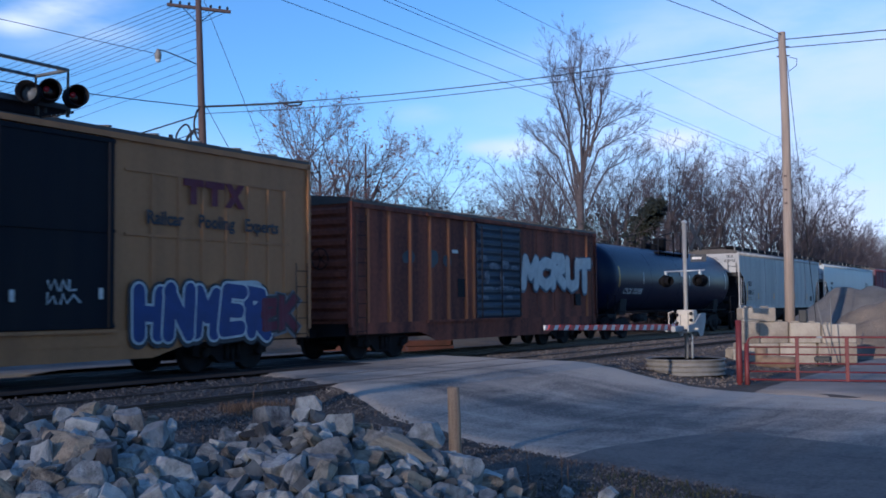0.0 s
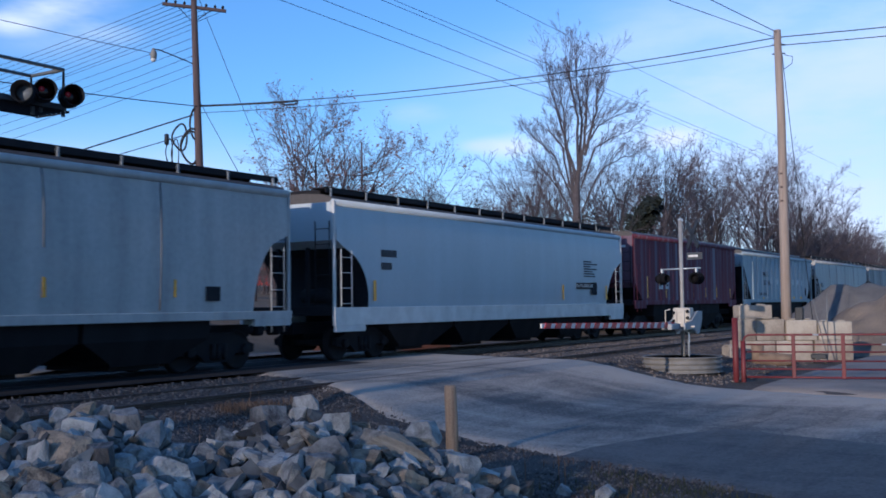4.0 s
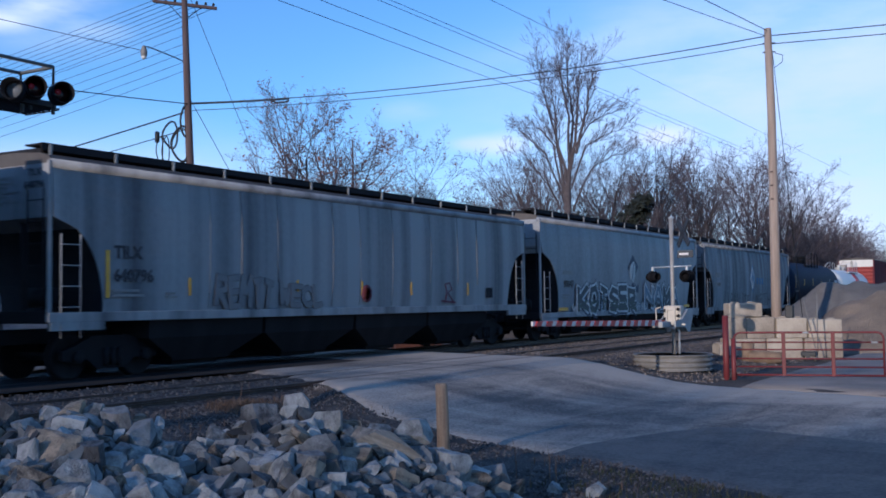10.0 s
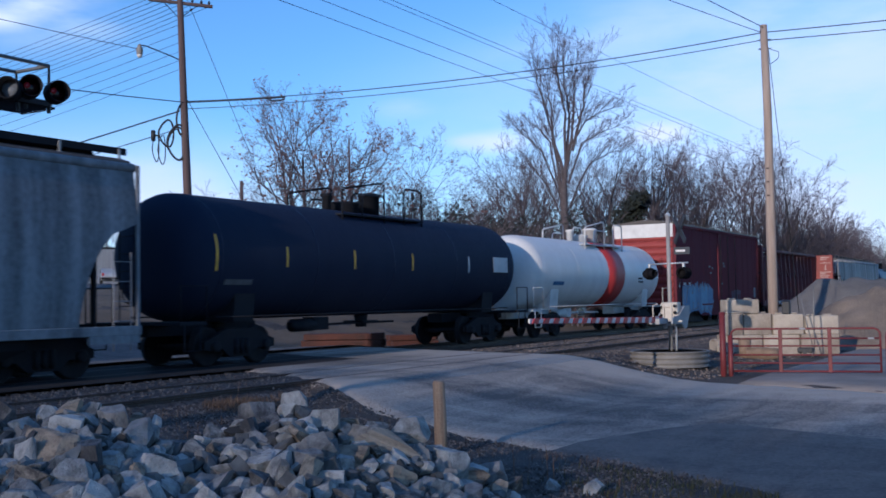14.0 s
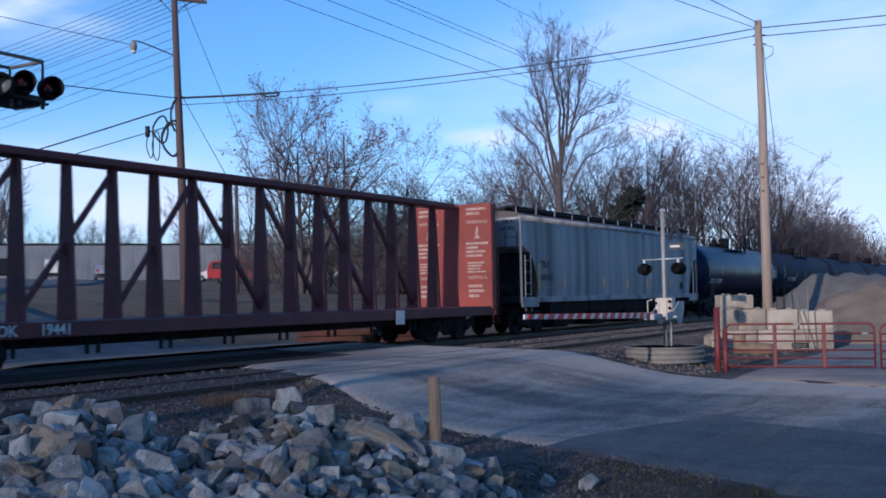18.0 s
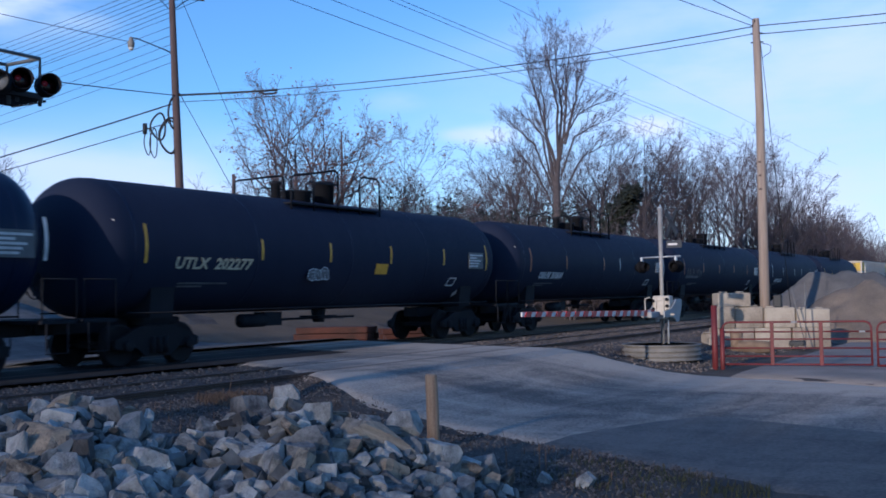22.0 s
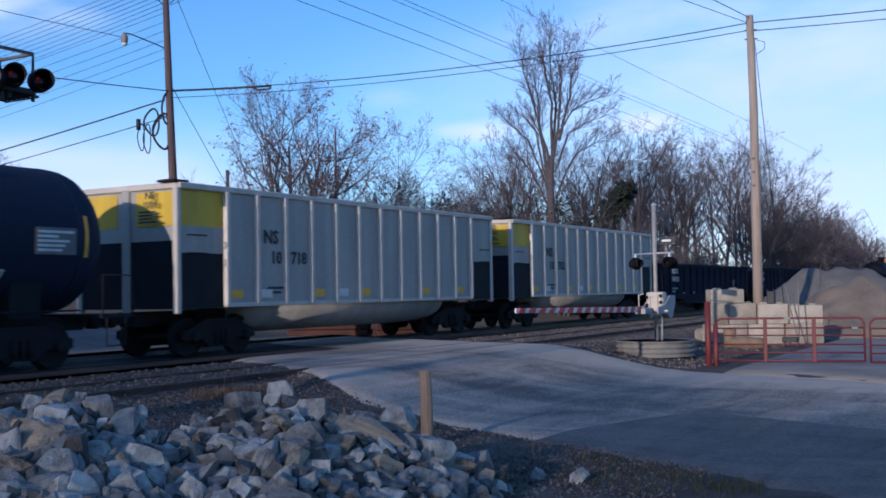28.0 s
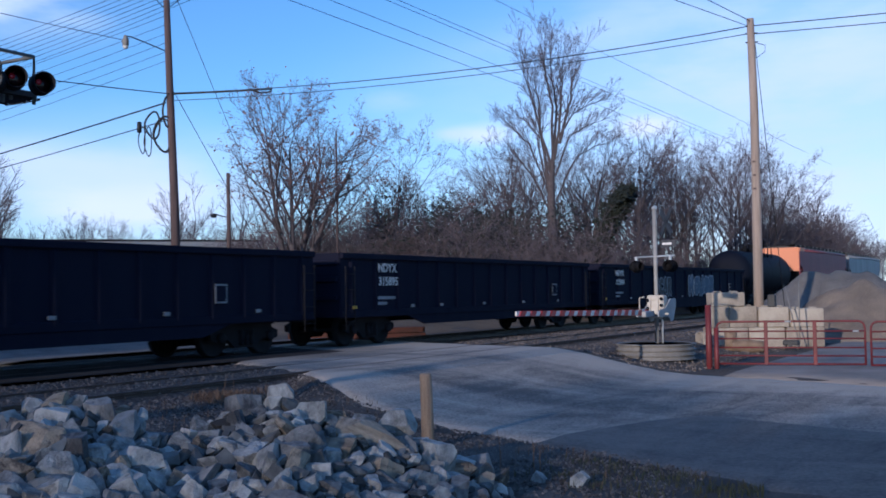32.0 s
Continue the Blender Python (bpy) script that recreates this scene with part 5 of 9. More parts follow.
# ---- the train ----
P_OCHRE = paint("ochre_box_car_paint", (0.40, 0.20, 0.085), (0.15, 0.08, 0.045), 0.5)
P_RUST = paint("rusted_red_paint", (0.25, 0.088, 0.055), (0.04, 0.027, 0.03), 0.9, 0.8, 0.8, 0.12, 0.2)
# rusty posts, brighter than the side: grazing sun is put into their colour
P_RUST_RIB_LIT = paint("sunlit_rusty_posts", (0.40, 0.15, 0.06), (0.16, 0.065, 0.04), 0.6, 0.75)
P_DOOR_BLUE = paint("faded_blue_door_paint", (0.03, 0.05, 0.085), (0.025, 0.03, 0.045), 0.5)
P_DOOR_DARK = mat("dark_door_paint", (0.006, 0.008, 0.016), (0.014, 0.014, 0.018), rough=0.7, spec=0.15, scale=0.8, fine=9, streak=(2, 1, 0.3), bump=0.05)
P_GREY = paint("light_grey_hopper_paint", (0.45, 0.45, 0.44), (0.17, 0.17, 0.175), 0.5, patchy=0.2)
P_GREY2 = mat("streaked_grey_hopper_paint", (0.31, 0.315, 0.325), (0.07, 0.072, 0.085), rough=0.6, scale=0.85, fine=9, bump=0.06, streak=(1.3, 1.0, 0.035), contrast=0.2, spec=0.2, grit=0.08)
M_SEAM = mat("sooty_weld", (0.10, 0.103, 0.115), (0.19, 0.195, 0.205), rough=0.7, scale=1.6, spec=0.15)
P_SIDE = mat("grey_side_paint", (0.20, 0.204, 0.214), (0.16, 0.164, 0.174), rough=0.6, scale=1.5, spec=0.2)
for k, pos in enumerate((0.42, 0.74)):
    next(n for n in P_GREY2.node_tree.nodes if n.bl_idname == "ShaderNodeValToRGB").color_ramp.elements[k].position = pos
P_PALE = paint("pale_blue_grey_paint", (0.45, 0.50, 0.54), (0.3, 0.32, 0.33), 0.3, rough=0.45)
P_RIBBED = paint("pale_blue_ribbed_paint", (0.31, 0.37, 0.42), (0.17, 0.20, 0.22), 0.5)
P_GRIME2 = paint("sooty_grey_paint", (0.27, 0.285, 0.31), (0.045, 0.047, 0.055), 0.75, 0.7, 1.1, 0.15, 0.2)
P_MAROON = mat("maroon_hopper_paint", (0.118, 0.036, 0.052), (0.16, 0.145, 0.185), rough=0.75, scale=1.1, fine=9, bump=0.06, streak=(2.6, 1.0, 0.05), contrast=0.2, spec=0.15, grit=0.12)
for k, pos in enumerate((0.48, 0.74)):
    next(n for n in P_MAROON.node_tree.nodes if n.bl_idname == "ShaderNodeValToRGB").color_ramp.elements[k].position = pos
P_GRIME = paint("grimy_grey_paint", (0.31, 0.33, 0.36), (0.10, 0.10, 0.105), 0.6)
P_BOXRED = paint("box_car_red_paint", (0.13, 0.033, 0.042), (0.075, 0.026, 0.034), 0.5, 0.8, 0.7, 0.06)
P_END_SUNLIT = paint("sunlit_orange_end_paint", (0.66, 0.27, 0.14), (0.45, 0.16, 0.09), 0.4)
P_TANK = mat("black_tank_paint", (0.005, 0.010, 0.034), (0.008, 0.014, 0.040), rough=0.38, spec=0.18, scale=0.8, fine=10, bump=0.03, streak=(1.5, 1, 0.4))
P_TANK2 = mat("dusty_black_tank_paint", (0.013, 0.0175, 0.039), (0.019, 0.025, 0.048), rough=0.7, spec=0.12, scale=0.6, fine=8, bump=0.04, streak=(1.5, 1, 0.4))
P_TANK_WHITE = paint("white_tank_paint", (0.70, 0.70, 0.68), (0.4, 0.38, 0.36), 0.35, rough=0.4)
P_GRAF_WHITE = mat("white_spray_paint", (0.52, 0.55, 0.56), (0.36, 0.38, 0.40), rough=0.6, scale=3)
P_GRAF_LINE = mat("bright_white_spray_paint", (0.62, 0.65, 0.67), (0.36, 0.39, 0.43), rough=0.6, scale=3)
P_GRAF_BLUE = mat("blue_spray_paint", (0.03, 0.055, 0.22), (0.02, 0.035, 0.14), rough=0.6, scale=3)
P_GRAF_SKY = mat("pale_blue_spray_paint", (0.12, 0.22, 0.38), (0.08, 0.14, 0.26), rough=0.6, scale=3)
P_GRAF_BLACK = mat("black_spray_paint", (0.015, 0.018, 0.025), (0.05, 0.05, 0.06), rough=0.6, scale=3)
P_LOGO_BLUE = mat("blue_logo_paint", (0.05, 0.14, 0.30), (0.04, 0.10, 0.2), rough=0.6, scale=3)

P_FADED_INK = mat("faded_ink", (0.18, 0.18, 0.185), (0.26, 0.26, 0.26), rough=0.7, scale=4)
P_SMEAR = mat("smeared_pale_paint", (0.16, 0.19, 0.24), (0.04, 0.055, 0.085), rough=0.7, scale=5, contrast=0.12)
P_REDEND = paint("faded_red_end_paint", (0.27, 0.05, 0.045), (0.14, 0.04, 0.04), 0.4)
P_GRAF_DIM = mat("faded_black_spray_paint", (0.045, 0.047, 0.055), (0.13, 0.135, 0.145), rough=0.7, scale=2.5)
P_GRAF_SKY2 = mat("light_blue_spray_paint", (0.16, 0.30, 0.46), (0.10, 0.2, 0.34), rough=0.6, scale=3)
P_GRAF_PALE = mat("tan_spray_outline", (0.22, 0.2, 0.2), (0.14, 0.15, 0.18), rough=0.6, scale=3)
P_GRAF_NIGHT = mat("blue_black_spray_paint", (0.022, 0.035, 0.05), (0.05, 0.065, 0.085), rough=0.6, scale=3)
P_GRAF_GREEN = mat("dull_green_spray_paint", (0.05, 0.085, 0.085), (0.03, 0.05, 0.055), rough=0.6, scale=3)
P_GRAF_SLATE = mat("slate_spray_paint", (0.16, 0.23, 0.31), (0.07, 0.11, 0.16), rough=0.6, scale=2)
M_NAVY = mat("navy_logo_paint", (0.02, 0.035, 0.075), (0.03, 0.05, 0.09), rough=0.6, scale=3)
P_PLUM = mat("faded_plum_spray_paint", (0.07, 0.035, 0.06), (0.10, 0.05, 0.075), rough=0.7, scale=3)
P_FAINT = mat("faded_pale_stencil", (0.13, 0.135, 0.145), (0.06, 0.06, 0.065), rough=0.7, scale=4)
P_PANEL_GREY = mat("grey_data_panel", (0.16, 0.165, 0.17), (0.1, 0.1, 0.105), rough=0.6, scale=3)
M_AMBER = mat("amber_reflector", (0.48, 0.18, 0.06), (0.3, 0.12, 0.05), rough=0.5, scale=5)
M_CREAM = mat("cream_lettering", (0.62, 0.55, 0.36), (0.4, 0.36, 0.25), rough=0.7, scale=4)


def build_train():
    # tall ochre box car
    c, h, w = boxcar("tall ochre box car with black doors and blue graffiti", -226.0, -207.25, 5.05, 0.72, P_OCHRE, P_DOOR_DARK, P_OCHRE, P_ROOF,
                     [-8.7, -7.4, -6.1, -4.9, 4.3, 5.05, 5.75, 6.5, 7.2, 7.9, 8.5], (-2.1, 3.25), None, 0.04, False, True, (1.55, 4.24))
    for z0 in (4.24, 2.93):
        part("side_rail", Shape().box(3.55, -0.03, z0, h - 0.75, 0.0, z0 + 0.05), P_OCHRE, c, "", (0, -w, 0))
    for i in range(3):
        s = Shape().box(-0.30, -0.004, 0.12, 0.30, 0.004, 0.27).box(-0.09, -0.004, -0.27, 0.09, 0.004, 0.12) if i < 2 else Shape().prism([(-0.32, -0.27), (-0.12, -0.27), (0.32, 0.27), (0.12, 0.27)], -0.004, 0.004, "y").prism([(0.32, -0.27), (0.12, -0.27), (-0.32, 0.27), (-0.12, 0.27)], -0.008, 0.0, "y")
        part("painted_emblem", s, P_MAROON, c, "dark red block emblem", (5.42 + i * 0.64, -w - 0.062, 3.96))
    for word, xa, xb in (("Railcar", 3.97, 5.22), ("Pooling", 5.45, 6.8), ("Experts", 6.98, 8.25)):
        lettering(word, 0.40, M_LETTER_DARK, c, (xa + xb) / 2, -w - 0.062, 3.32, 0.010, 0.95)
    piece(c, "HNMER", 3.75, 7.85, 0.72, 2.02, -w - 0.072, [P_GRAF_BLUE], P_GRAF_LINE, P_GRAF_BLACK, 3, "blue bubble graffiti with white outline", True, 0.17, 0.82)
    piece(c, "EK", 7.55, 8.85, 0.85, 1.75, -w - 0.078, [P_MAROON], P_GRAF_BLACK, P_GRAF_PALE, 4, "small dark red graffiti", False, 0.15, 0.7)
    throwup(c, 6.5, 7.6, 1.75, 2.05, 1, -w - 0.062, [P_GRAF_WHITE], P_GRAF_WHITE, None, 14, "pale grey sprayed patch", 2.4, 0.02)
    tag(c, [[(1.66, 1.98), (1.72, 1.82), (1.82, 2.0), (1.9, 1.8)], [(1.95, 1.8), (2.0, 2.0), (2.1, 1.82)], [(2.15, 2.0), (2.15, 1.8), (2.3, 1.82)], [(1.66, 1.75), (1.66, 1.55), (1.8, 1.7), (1.85, 1.55)], [(1.95, 1.55), (2.0, 1.74), (2.1, 1.56), (2.25, 1.72), (2.4, 1.58)]], -w - 0.095, P_GRAF_WHITE, 0.022)
    for x, z in ((0.2, 2.3), (0.9, 1.7), (2.9, 1.75)):
        part("data_plate", Shape().box(-0.05, -0.004, -0.11, 0.05, 0.004, 0.11), M_LETTER, c, "", (x, -w - 0.095, z))
    reflectors(c, (-0.35, -5.5), -w - 0.11, 1.6, 0.5)
    # rusty box car
    c, h, w = boxcar("rusty red box car with blue door and white graffiti", -205.46, -189.6, 4.28, 0.72, P_RUST, P_DOOR_BLUE, P_RUST, P_ROOF,
                     [-7.2, -6.2, -5.15, -4.1, -3.05, -2.0, -1.55, 7.1], (-1.36, 1.6), P_RUST_RIB_LIT)
    for x in (2.9, 4.3, 5.7):
        part("panel_joint", Shape().box(-0.02, -0.012, 1.25, 0.02, 0.0, 4.1), P_RUST, c, "", (x, -w, 0))
    piece(c, "MCRUT", 1.7, 7.35, 1.95, 3.28, -w - 0.08, [P_GRAF_WHITE], P_GRAF_WHITE, P_SMEAR, 8, "white sprayed graffiti letters", True, 0.125, 0.8)
    smear = random.Random(19)
    for k in range(11):
        x, z, a, b = ((-1.1, 2.95, 0.5, 0.2), (-0.4, 2.72, 0.7, 0.22), (0.35, 2.78, 0.5, 0.3), (1.0, 2.7, 0.55, 0.16), (-0.9, 2.35, 0.3, 0.45), (0.1, 2.3, 0.25, 0.5), (-0.7, 2.0, 1.0, 0.12), (0.35, 2.02, 1.1, 0.15), (1.15, 1.97, 0.5, 0.1), (-1.0, 1.7, 0.4, 0.14), (0.6, 1.72, 0.5, 0.12))[k]
        part("faded_patch", Shape().prism(blob(a, b, 2.3, smear), -0.003, 0.003, "y"), P_SMEAR, c, "", (x + 0.1, -w - 0.088, z))
    for x, z, a, b in ((-3.9, 2.85, 0.55, 0.5), (-3.1, 2.8, 0.5, 0.35), (-5.2, 2.85, 0.6, 0.4)):
        part("sooty_patch", Shape().prism(blob(a, b, 2.3, smear), -0.003, 0.003, "y"), P_GRAF_NIGHT, c, "", (x, -w - 0.012, z))
    part("paper_label", Shape().box(-0.16, -0.004, -0.05, 0.16, 0.004, 0.05), M_LETTER, c, "", (-2.65, -w - 0.012, 3.1))
    part("data_panel", Shape().box(-0.3, -0.005, -0.28, 0.3, 0.005, 0.28), M_BLACK, c, "", (-2.2, -w - 0.01, 2.0))
    part("data_panel", Shape().box(-0.24, -0.005, -0.22, 0.24, 0.005, 0.22), M_BLACK, c, "", (6.2, -w - 0.06, 1.65))
    # tank
    strips = [(-7.4, M_YELLOW), (-4.7, M_LETTER), (-1.8, M_LETTER), (1.4, M_LETTER), (4.4, M_LETTER), (7.2, M_LETTER)]
    c, h, y = tank_car("glossy black tank car with small white lettering", -188.0, -171.0, P_TANK, platform_x=1.0, strips=strips)
    on_tank(lettering("CTCX  732705", 0.34, M_LETTER, c, 0, 0, 0, 0.006, 1.0, shear=0.25), -5.8, 2.0)
    
    on_tank(part("data_panel", Shape().box(-0.33, -0.004, -0.12, 0.33, 0.004, 0.12), M_LETTER, c, "white data panel"), 0.45, 2.86)
    # hoppers
    def grey_hopper(x0, x1, num, label, m, graf=None, top=4.2):
        c, h = hopper(label, x0, x1, top, 1.30, m, m, 0, 0.05, 1.22)
        lettering("TILX", 0.36, M_LETTER_DARK, c, -h + 1.95, -1.612, 2.53, 0.010)
        lettering(num, 0.36, M_LETTER_DARK, c, -h + 2.1, -1.612, 2.06, 0.010, 0.98)
        bars(c, -h + 2.1, -1.612, 1.72, 1.1, 0.2, 2, P_FADED_INK)
        bars(c, -h + 3.2, -1.612, 1.68, 0.4, 0.15, 2, P_FADED_INK)
        reflectors(c, (-h + 1.42,), -1.604, 2.1, 0.95, 0.1)
        reflectors(c, (-h + 3.7, -2.6, 0.15, 2.6, 5.9), -1.604, 1.86, 0.38, 0.07)
        part("data_panel", Shape().box(-0.22, -0.004, -0.16, 0.22, 0.004, 0.16), M_BLACK, c, "", (h - 2.7, -1.607, 1.75))
        lettering("TILX", 0.20, M_LETTER_DARK, c, -h + 0.10, -1.05, top - 0.16, 0.004, 1, -90)
        lettering(num, 0.20, M_LETTER_DARK, c, -h + 0.10, -1.05, top - 0.40, 0.004, 1, -90)
        bars(c, -h + 0.10, -0.2, top - 0.45, 0.7, 0.55, 6, P_FADED_INK, -90)
        # sooty upright welds down the curved side, the older paint showing more of them
        weld = random.Random(num)
        count = 9 if m is P_GREY2 else 5
        for i in range(count):
            x, lean = -h + 3.1 + (2 * h - 5.6) * (i + weld.uniform(0.2, 0.8)) / count, weld.uniform(-0.06, 0.02)
            low = weld.choice((1.4, 1.4, 2.0, 2.6))
            zs = [low + (top - 0.12 - low) * k / 8 for k in range(9)]
            part("weld_seam", Shape().tube([(x + lean * (z - 3.0) ** 2, -1.599 + 0.05 * (abs((z - 1.3) / (top - 1.3) - 0.5) * 2) ** 2.4, z) for z in zs], weld.choice((0.011, 0.016, 0.024)), 6), M_SEAM, c)
        return c, h
    grey_hopper(-170.07, -150.6, "638115", "light grey covered hopper with rounded end openings", P_GREY)
    c, h = hopper("pale blue-grey plastics hopper with deep white sill", -148.9, -129.3, 4.15, 1.36, P_PALE, M_WHITE, 0, 0.10, 1.5, 3.0, True, sill_h=0.42)
    bars(c, h - 3.3, -1.61, 2.75, 1.3, 0.65, 7, M_LETTER_DARK)
    lettering("PLASTIC GRANULES", 0.17, M_LETTER, c, h - 3.9, -1.618, 2.1, 0.002)
    part("sign_plate", Shape().box(-0.75, -0.004, -0.12, 0.75, 0.004, 0.12), M_BLACK, c, "", (h - 3.9, -1.608, 2.1))
    part("data_panel", Shape().box(-0.28, -0.004, -0.24, 0.28, 0.004, 0.24), M_BLACK, c, "", (h - 3.0, -1.61, 2.0))
    bars(c, -h + 2.5, -1.61, 2.7, 0.8, 0.7, 2, M_LETTER_DARK)
    reflectors(c, (h - 5.8, h - 1.75, -h + 1.8), -1.605, 1.85, 0.55, 0.12)
    # maroon
    P_FADED = mat("faded_grey_patch", (0.20, 0.19, 0.23), (0.15, 0.10, 0.12), rough=0.75, scale=1.5, streak=(3, 1, 0.1))
    c, h = hopper("maroon covered hopper with faded vertical streaks", -127.99, -112.95, 4.30, 1.48, P_MAROON, P_MAROON, 0, 0.0, 0.9, 2.2, False, bays=3, board=False)
    for i, x in enumerate((-5.6, -4.3, -2.6, -1.4, -0.6, 0.3, 1.2, 2.1, 3.0, 4.1, 5.2, 6.2)):
        part("side_seam", Shape().box(-0.035, -0.012, 1.5, 0.035, 0.0, 4.2), P_MAROON, c, "", (x, -1.60, 0))
    for x, wd in ((-3.2, 0.16), (3.67, 0.4), (-2.1, 0.25), (-0.6, 0.2)):
        part("faded_streak", Shape().box(-wd / 2, -0.004, 1.5, wd / 2, 0.0, 4.2), P_FADED, c, "", (x, -1.601, 0))
    for x, z, wd in ((-4.3, 2.56, 0.55), (-4.3, 2.20, 0.5), (-3.5, 2.22, 0.38)):
        plate = part("number_panel", Shape().box(-wd / 2, -0.003, -0.17, wd / 2, 0.003, 0.17), P_GRAF_WHITE, c, "white patch with dark figures", (x, -1.612, z))
        bars(plate, 0, -0.006, 0, wd * 0.75, 0.2, 1, M_LETTER_DARK)
    bars(c, -h + 0.1, -0.9, 3.95, 0.6, 0.35, 2, M_LETTER, -90)
    reflectors(c, (-5.97,), -1.605, 2.1, 0.95, 0.08)
    reflectors(c, (-3.6, -1.6, 0.3, 2.2, 4.0, 6.4), -1.605, 1.9, 0.5, 0.07)
    # ribbed pale blue
    c, h = hopper("pale blue ribbed covered hopper with white lettering panels", -111.47, -94.5, 4.14, 1.50, P_RIBBED, P_RIBBED, 14, 0.0, 1.5, 3.45, False, bays=3, board=False)
    part("running_board", Shape().box(-h + 0.2, -0.9, 0, h - 0.2, 0.9, 0.05), P_RIBBED, c, "", (0, 0, 4.46))
    lettering("PM RX", 0.40, M_LETTER_DARK, c, -h + 4.7, -1.612, 3.0, 0.012)
    lettering("15 00 44", 0.40, M_LETTER_DARK, c, -h + 4.95, -1.612, 2.5, 0.012)
    for x in (4.1, 5.0, 8.1, 9.9, 11.6, 13.6):
        part("data_plate", Shape().box(-0.22, -0.004, -0.07, 0.22, 0.004, 0.07), M_YELLOW if x != 5.0 else M_LETTER, c, "", (-h + x, -1.607, 1.62))
    bars(c, -h + 4.5, -1.607, 1.85, 2.5, 0.2, 2, M_LETTER_DARK)
    part("data_panel", Shape().box(-0.26, -0.004, -0.24, 0.26, 0.004, 0.24), M_BLACK, c, "", (h - 2.0, -1.607, 2.0))
    for k in range(7):
        part("faded_patch", Shape().box(-0.26, -0.003, -0.16, 0.26, 0.003, 0.16), P_PALE, c, "", (-h + 6.0 + k * 1.35, -1.604, 2.6))
    # two graffitied hoppers
    c, h = grey_hopper(-93.26, -73.4, "637996", "light grey covered hopper with sketchy graffiti", P_GREY)
    piece(c, "DIUTHL", -3.15, 0.55, 1.38, 2.22, -1.606, [P_GREY], P_GRAF_DIM, None, 33, "sketchy outlined graffiti", True, 0.15, 0.93)
    piece(c, "MUCKE", 1.6, 5.0, 1.40, 2.12, -1.606, [P_GRAF_BLACK], P_GRAF_DIM, None, 31, "dark blocky graffiti", False, 0.17, 0.8)
    c, h = grey_hopper(-72.25, -52.26, "640796", "streaked light grey covered hopper with outline graffiti", P_GREY2)
    piece(c, "REMII", -5.5, -3.5, 1.36, 2.12, -1.606, [P_SIDE], P_GRAF_BLACK, None, 35, "outlined graffiti", False, 0.12, 0.93)
    piece(c, "WECL", -3.3, -1.6, 1.36, 1.98, -1.606, [P_SIDE], P_GRAF_BLACK, None, 36, "outlined graffiti", True, 0.12, 0.93)
    tag(c, [[(4.5, 1.45), (4.6, 1.8), (4.5, 2.0), (4.75, 2.05), (4.9, 1.85), (4.65, 1.75), (4.95, 1.5)], [(4.3, 1.5), (5.1, 1.45)]], -1.606, P_MAROON, 0.025)
    part("round_mark", Shape().lathe([(-0.004, 0.24), (0.0, 0.24), (0.0, 0.17), (-0.004, 0.17)], (0, 0, 0), "y", 18), P_MAROON, c, "", (0.35, -1.606, 1.72))
    bars(c, 0.35, -1.606, 1.72, 0.2, 0.16, 2, P_MAROON)
    # curved-side hoppers
    c, h = hopper("curved-side grey hopper with flame mark and large graffiti", -51.06, -32.82, 4.42, 0.98, P_GRIME, P_GRIME, 0, 0.10, 1.5, 3.2, True)
    dm = part("leaf_emblem", Shape().prism([(0, 0.55), (0.62, 0.06), (0, -0.55), (-0.62, 0.0)], -0.004, 0.004, "y"), M_NAVY, c, "navy diamond emblem with a white leaf", (0.05, -1.612, 2.85))
    part("leaf_mark", Shape().prism([(0.1, 0.30), (0.26, 0.05), (0.22, -0.3), (0.0, -0.62), (-0.34, -0.5), (-0.42, -0.15), (-0.28, 0.12)], -0.004, 0.004, "y"), P_GRAF_WHITE, dm, "", (0, -0.006, 0))
    part("leaf_vein", strokes([[(0.05, 0.15), (-0.05, -0.25), (-0.25, -0.6)]], 0.02), M_NAVY, dm, "", (0, -0.013, 0))
    for k, sh_ in enumerate(([(-0.15, -0.2), (0.1, -0.2), (0.2, 0), (0.1, 0.2), (-0.15, 0.2)], [(-0.2, -0.2), (0.2, -0.2), (0.2, 0.2), (0, 0.0), (-0.2, 0.2)])):
        part("painted_emblem", Shape().prism(sh_, -0.004, 0.004, "y"), M_NAVY, c, "", (0.0 + 0.45 * k, -1.61, 1.98))
    piece(c, "KOISER", -5.95, 0.3, 0.93, 2.08, -1.622, [P_GRAF_NIGHT], P_GRAF_LINE, M_NAVY, 61, "large dark graffiti with white edges", False, 0.125, 0.64, P_GRAF_GREEN)
    piece(c, "AWA", 0.35, 1.35, 0.92, 1.34, -1.611, [P_GRIME], P_GRAF_LINE, None, 62, "small outlined graffiti", False, 0.12, 0.6)
    piece(c, "WW", -6.4, -5.6, 0.92, 1.30, -1.611, [P_GRIME], P_GRAF_LINE, None, 64, "small outlined graffiti", False, 0.12, 0.6)
    piece(c, "NAMA", 1.4, 5.95, 0.95, 2.1, -1.622, [P_GRAF_SLATE, P_GRAF_SLATE, P_GRAF_NIGHT, P_GRAF_SLATE], P_GRAF_LINE, M_NAVY, 63, "blocky slate graffiti with white edges", False, 0.125, 0.66, P_GRAF_NIGHT)
    bars(c, -h + 2.35, -1.608, 2.52, 0.95, 0.26, 1, P_FADED_INK)
    lettering("90047", 0.36, M_LETTER_DARK, c, -h + 2.4, -1.612, 2.08, 0.008)
    bars(c, -h + 2.2, -1.608, 1.62, 0.8, 0.2, 2, P_FADED_INK)
